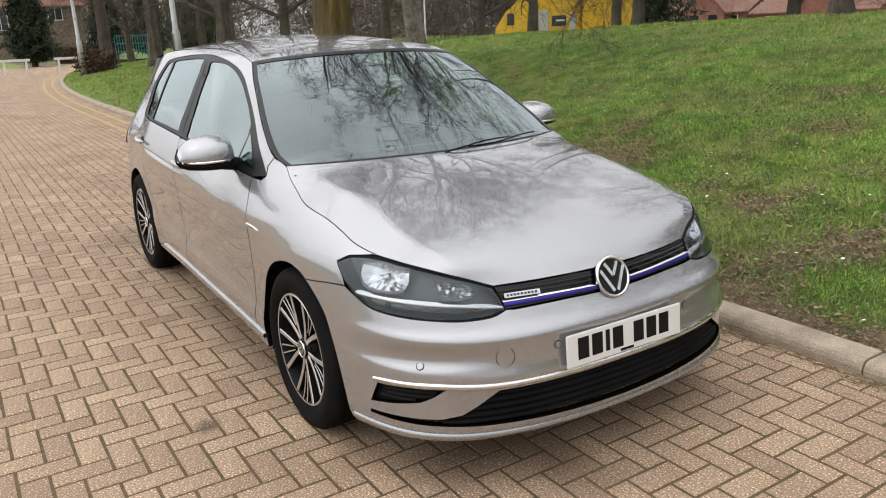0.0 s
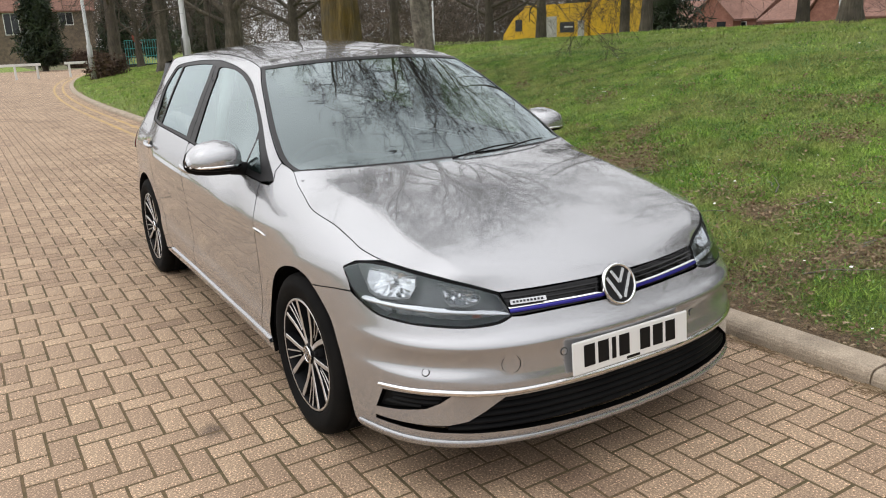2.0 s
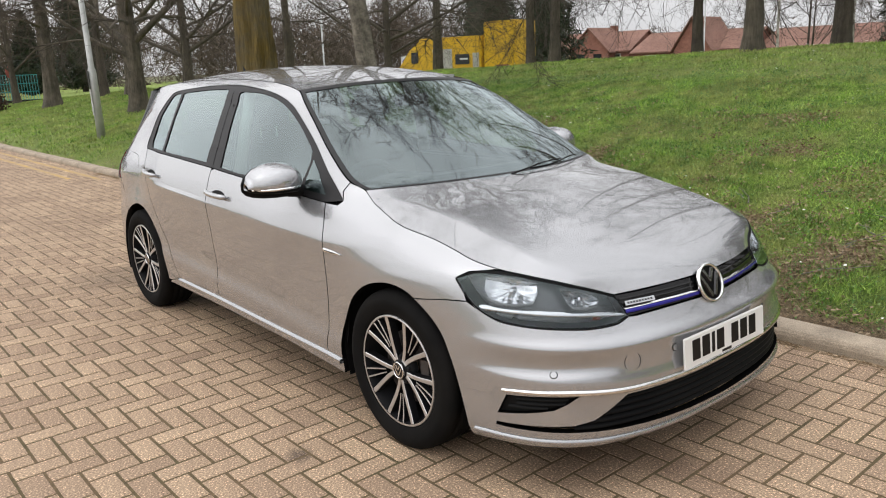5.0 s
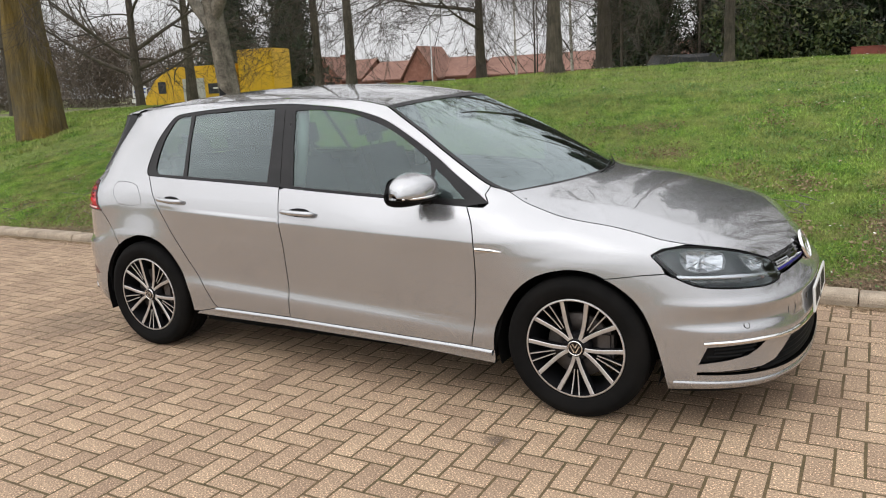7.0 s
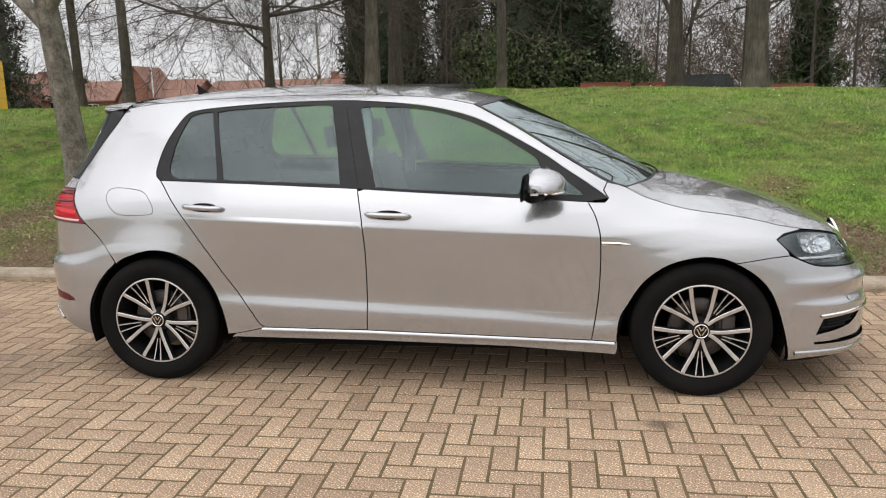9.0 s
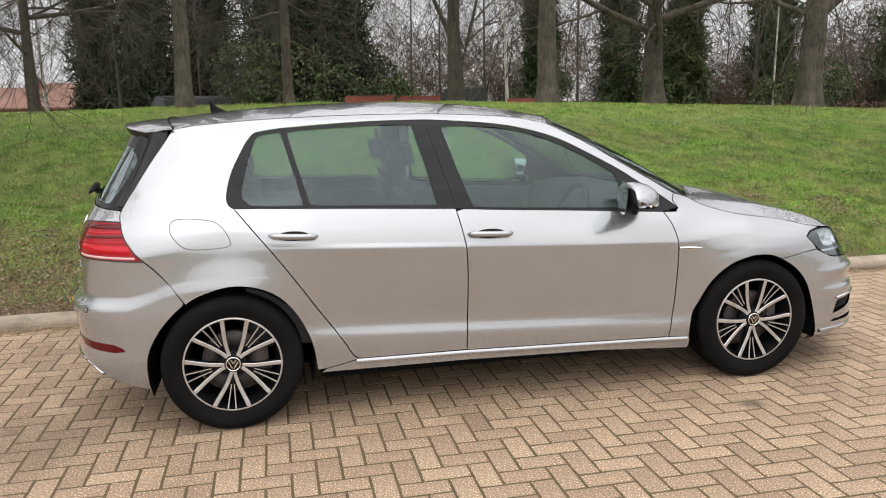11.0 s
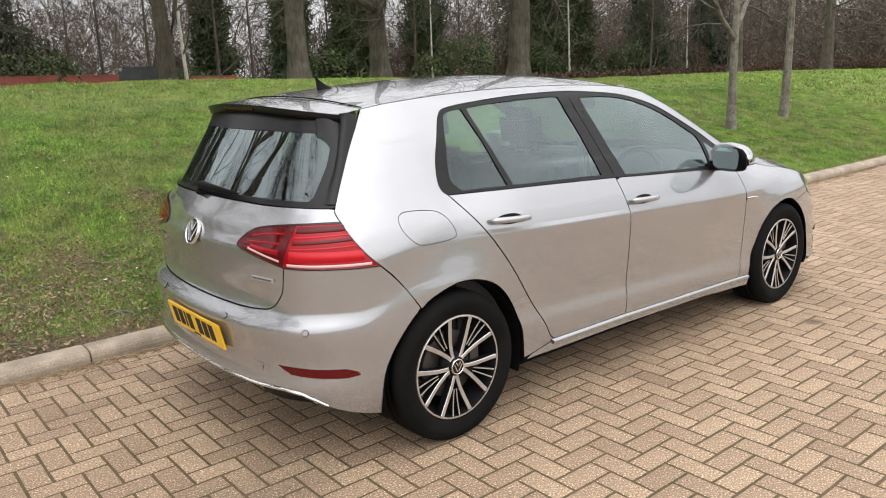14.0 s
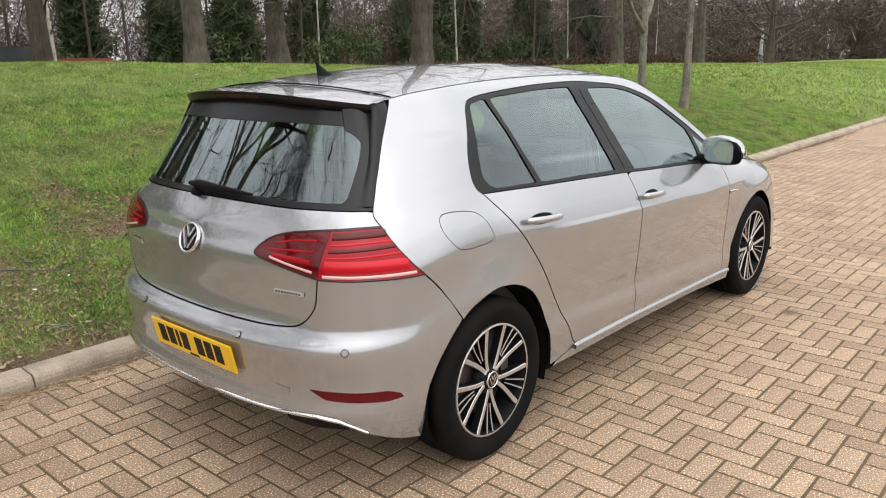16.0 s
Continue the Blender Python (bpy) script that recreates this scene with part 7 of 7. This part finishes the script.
kerb_me = None
x = 17.0
rng = random.Random(4)
KERB_L = .915
while x > -60:
    a, b = Vector((x - .004, kerb_y(x - .004), 0)), Vector((x - KERB_L + .004, kerb_y(x - KERB_L + .004), 0))
    if kerb_me is None:
        v, f = [], []
        prof = kerb_profile()
        n = len(prof)
        for t in (0, .008, KERB_L / 2, KERB_L - .016, KERB_L - .008):
            g = .004 if t in (0, KERB_L - .008) else 0
            v += [Vector((t, y + (g if y < .02 else 0), z - (g if z > .02 else 0))) for y, z in prof]
        for i in range(4):
            for k in range(n - 1):
                f.append((i * n + k, (i + 1) * n + k, (i + 1) * n + k + 1, i * n + k + 1))
        f += [tuple(range(n))[::-1][::-1], tuple(range(4 * n, 5 * n))[::-1]]
        kerb_me = mesh_of("kerb_stone", v, f, KERB)
    d = a - b
    ang = math.atan2(d.y, d.x)
    part("kerb_stone", kerb_me, kerb, at=Matrix.Translation((b.x, b.y + rng.uniform(-.003, .003), rng.uniform(-.004, .003))) @ Matrix.Rotation(ang, 4, "Z"))
    x -= KERB_L


# yellow lines along the kerb, beyond the car's rear
def line_strip(name, off, x0, x1):
    v, f = [], []
    n = int((x0 - x1) / .4)
    for i in range(n + 1):
        xx = x0 + (x1 - x0) * i / n
        for w in (0, .07):
            v.append((xx, kerb_y(xx) - off - w, .0022))
    f = [(2 * i, 2 * i + 1, 2 * i + 3, 2 * i + 2) for i in range(n)]
    part(name, mesh_of(name, v, f, YELLOW_LINE), lines)


lines = tagged(empty("double_yellow_line"), "worn double yellow line painted along the kerb", "road marking", kind="structure")
line_strip("line", .20, -8.2, -55)
line_strip("line", .49, -8.7, -55)

NEAR = (-1.4, 1.7, -2.55, -1.05)
along, across = paver_block(2 * PITCH, PITCH), paver_block(PITCH, 2 * PITCH)
me_a = mesh_of("paving_block", along[0], along[1], PAVER)
me_b = mesh_of("paving_block", across[0], across[1], PAVER)
rest = {True: [], False: []}
made = 0
rng = random.Random(8)
for bx, by, lies in itertools.chain(blocks(-58, 17, -3.7), blocks(-26, 17, -8.2, -3.82)):
    tilt = rng.gauss(0, .0003)
    near = NEAR[0] < bx < NEAR[1] and NEAR[2] < by < NEAR[3]
    if near and made < 300:
        made += 1
        q = me_a if lies else me_b
        part("paving_block", q, road, at=Matrix.Translation((bx, by, tilt)) @ Matrix.Rotation(rng.gauss(0, .008), 4, "Z") @ Matrix.Rotation(rng.gauss(0, .0015), 4, "X"))
    else:
        rest[lies].append((bx, by, tilt, rng.gauss(0, .008), rng.gauss(0, .0015)))
vs, fs, n0 = [], [], 0
for lies, (bv, bf) in ((True, along), (False, across)):
    p = np.array(rest[lies])
    c, s = np.cos(p[:, 3])[:, None], np.sin(p[:, 3])[:, None]
    px = bv[None, :, 0] * c - bv[None, :, 1] * s + p[:, 0:1]
    py = bv[None, :, 0] * s + bv[None, :, 1] * c + p[:, 1:2]
    pz = bv[None, :, 2] + bv[None, :, 1] * p[:, 4:5] + p[:, 2:3]
    vs.append(np.stack([px, py, pz], 2).reshape(-1, 3))
    f = np.array(bf)
    fs.append((f[None] + (np.arange(len(p)) * len(bv))[:, None, None] + n0).reshape(-1, 4))
    n0 += len(p) * len(bv)
tagged(part("paving", raw_mesh("paving", np.vstack(vs), np.vstack(fs), PAVER_REST), road), "buff concrete paving blocks in herringbone bond", kind="stuff")


# ---- grass blades, daisies, dead leaves and twigs on the bank ----
GX, GD = np.arange(-60, 50, .12), np.arange(0, 12, .1)
GRID_Z = np.array([[bank_z(a, kerb_y(a) + KERB_W + b) for b in GD] for a in GX])
GRID_B = np.array([[bare(a, kerb_y(a) + KERB_W + b) for b in GD] for a in GX])
GRID_T = np.array([[noise.noise((a * 1.7, b * 1.7, 5)) for b in GD] for a in GX])
GRID_K = np.array([kerb_y(a) + KERB_W for a in GX])


def look_up(g, x, d):
    i, j = np.clip((x + 60) / .12, 0, len(GX) - 2), np.clip(d / .1, 0, len(GD) - 2)
    a, b = i.astype(int), j.astype(int)
    u, w = i - a, j - b
    return g[a, b] * (1 - u) * (1 - w) + g[a + 1, b] * u * (1 - w) + g[a, b + 1] * (1 - u) * w + g[a + 1, b + 1] * u * w


def scatter(count, x0, x1, d1, seed, power=1.0):
    rng = np.random.RandomState(seed)
    x = rng.uniform(x0, x1, count)
    d = rng.uniform(0, 1, count) ** power * d1
    return rng, x, d


def blades(name, count, x0, x1, d1, seed, hgt, wid, power):
    rng, x, d = scatter(count, x0, x1, d1, seed, power)
    keep = look_up(GRID_B, x, d) + .25 * look_up(GRID_T, x * .37 + 3, d * .9) < rng.uniform(.22, .60, count)
    x, d = x[keep], d[keep]
    n = len(x)
    p = np.stack([x, np.interp(x, GX, GRID_K) + d, look_up(GRID_Z, x, d) - .004], 1)
    ang = rng.uniform(0, 2 * np.pi, n)
    h = hgt * rng.uniform(.5, 1.3, n) * (.8 + .6 * look_up(GRID_T, x, d))
    lean = rng.normal(0, .55, (n, 2)) * h[:, None]
    w = wid * rng.uniform(.6, 1.3, n)
    u = np.stack([np.cos(ang) * w / 2, np.sin(ang) * w / 2, np.zeros(n)], 1)
    tip = p + np.concatenate([lean, h[:, None]], 1)
    v = np.stack([p - u, p + u, tip], 1).reshape(-1, 3)
    tagged(new(name, raw_mesh(name, v, np.arange(3 * n).reshape(-1, 3), GRASS_BLADE)), "short rough grass with tufts on the bank", "grass", kind="stuff")


blades("grass", 420000, -9, 14, 2.2, 1, .030, .0046, .9)
blades("grass_middle", 420000, -9, 14, 4.6, 7, .034, .0062, .75)
blades("grass_upper", 260000, -14, 17, 9.5, 2, .040, .011, .7)
blades("grass_east", 70000, 14, 48, 11.5, 4, .07, .028, .8)
blades("grass_far", 80000, -42, -10, 7, 3, .065, .022, .8)


def leaflets(name, count, x0, x1, d1, seed, size, mat, label, cat, lush=0.0, soil=None, rise=.022):
    """Small crumpled leaves, two triangles each, gathered in uneven patches."""
    rng, x, d = scatter(count, x0, x1, d1, seed, .8)
    patch = look_up(GRID_T, x, d) + .6 * look_up(GRID_T, (x * 2.7 + 11) % 80 - 30, (d * 2.7) % 11)
    keep = patch > rng.uniform(lush, lush + .5, count)
    if soil is not None:
        keep |= look_up(GRID_B, x, d) > rng.uniform(soil, soil + .3, count)
    x, d = x[keep], d[keep]
    n = len(x)
    p = np.stack([x, np.interp(x, GX, GRID_K) + d, look_up(GRID_Z, x, d) + rng.uniform(.3, 1.2, n) * rise], 1)
    a = rng.normal(size=(n, 3)) * (1, 1, .45)
    a /= np.linalg.norm(a, axis=1)[:, None]
    b = np.cross(a, rng.normal(size=(n, 3)) * (.5, .5, 1.0))
    b /= np.linalg.norm(b, axis=1)[:, None]
    s = size * rng.uniform(.5, 1.4, (n, 1))
    curl = np.stack([np.zeros(n), np.zeros(n), rng.uniform(.1, .5, n)], 1) * s
    v = np.stack([p - a * s, p - b * s * .5 - curl, p + a * s, p + b * s * .5 - curl], 1).reshape(-1, 3)
    k = np.arange(n)[:, None] * 4
    f = np.concatenate([k + np.array([[0, 1, 2]]), k + np.array([[0, 2, 3]])], 1).reshape(-1, 3)
    tagged(new(name, raw_mesh(name, v, f, mat)), label, cat, kind="stuff")


CLOVER = leaf_material("low_weed_leaf", (.06, .14, .035), (.12, .24, .06), (.22, .33, .11), .7)
leaflets("clover", 260000, -9, 14, 5.0, 41, .0085, CLOVER, "low clover and weeds among the grass", "weeds", -.30)
leaflets("dry_litter", 240000, -9, 14, 4.0, 43, .0125, DEAD_LEAF, "dry crumpled leaves and thatch in the grass", "leaf litter", .32, .13)


def flat_bits(name, count, x0, x1, d1, seed, size, mat, label, cat, near_bare=False):
    rng, x, d = scatter(count, x0, x1, d1, seed, 1.2 if near_bare else .8)
    v, f = [], []
    for a, b in zip(x, d):
        y = kerb_y(a) + KERB_W + b
        if near_bare and bare(a, y) < .25 and rng.uniform() < .8:
            continue
        if near_bare is False and noise.noise((a * .6, y * .6, 31)) < .02:
            continue
        if near_bare is None and noise.noise((a * 1.1, y * 1.1, 8)) + .5 * noise.noise((a * 3.5, y * 3.5, 2)) < rng.uniform(-.1, .5):
            continue
        z = bank_z(a, y) + (.045 if near_bare is False else .036 if near_bare is None else .018)
        s = size * rng.uniform(.6, 1.4)
        t = rng.uniform(0, 6.28)
        k = len(v)
        for i in range(5):
            r = s * (1 if i % 2 else .7)
            v.append((a + r * math.cos(t + i * 1.256), y + r * math.sin(t + i * 1.256), z + rng.uniform(-.3, .3) * s))
        f.append((k, k + 1, k + 2, k + 3, k + 4))
    tagged(new(name, mesh_of(name, v, f, mat)), label, cat, kind="stuff")


def kerb_litter(name, count, seed):
    """Short stalks and needles swept against the kerb's foot."""
    rng = np.random.RandomState(seed)
    x = rng.uniform(-9, 12, count)
    x = x[np.sin(x * 1.9 + 1.1) + .6 * np.sin(x * 5.3) + rng.normal(0, .9, count) > -.5]
    n = len(x)
    p = np.stack([x, 1.2 - .004 - rng.exponential(.030, n), rng.uniform(.001, .007, n)], 1)
    t = rng.normal(0, .7, n)
    ln, w = rng.uniform(.008, .045, n)[:, None], rng.uniform(.001, .003, n)[:, None]
    a = np.stack([np.cos(t), np.sin(t), rng.normal(0, .12, n)], 1)
    b = np.stack([-np.sin(t), np.cos(t), np.zeros(n)], 1)
    v = np.stack([p - a * ln - b * w, p - a * ln * .6 + (0, 0, .002), p + a * ln, p + b * w + (0, 0, .003)], 1)
    v[:, :, 1] = np.minimum(v[:, :, 1], 1.197)
    k = np.arange(n)[:, None] * 4
    f = np.concatenate([k + np.array([[0, 1, 3]]), k + np.array([[1, 2, 3]]), k + np.array([[0, 3, 2]])], 1).reshape(-1, 3)
    tagged(new(name, raw_mesh(name, v.reshape(-1, 3), f, DEAD_LEAF)), "dry stalks and needles swept against the kerb", "leaf litter", kind="stuff")


kerb_litter("kerb_litter", 22000, 51)
flat_bits("daisies", 1700, -8, 16, 9, 5, .011, FLOWER, "scattered white daisies in the grass", "daisies")
flat_bits("dead_leaves", 6500, -9, 12, 3.5, 6, .015, DEAD_LEAF, "brown dead leaves on the soil by the kerb", "dead leaves", True)
flat_bits("leaf_litter", 9000, -9, 14, 5, 16, .014, DEAD_LEAF, "brown leaf litter scattered through the grass", "leaf litter", None)
v, f = [], []
rng = random.Random(12)
pieces = []
for _ in range(130):
    a = rng.uniform(-7, 2)
    y = kerb_y(a) + KERB_W + rng.uniform(.02, 1.6) ** 1.0
    t, ln = rng.uniform(0, 6.28), rng.uniform(.08, .42)
    z = bank_z(a, y) + .012
    path = [(a + math.cos(t) * ln * k / 3 + rng.uniform(-.015, .015), y + math.sin(t) * ln * k / 3 + rng.uniform(-.015, .015), z + .008 * k) for k in range(4)]
    pieces.append(tube([(p[0], p[1], bank_z(p[0], max(p[1], kerb_y(a) + KERB_W)) + .012) for p in path], [.005, .004, .003, .002], 4))
v, f = join(pieces)
tagged(new("fallen_twigs", mesh_of("fallen_twigs", v, f, BARK_PALE)), "thin fallen twigs on the soil by the kerb", "twigs", kind="stuff")
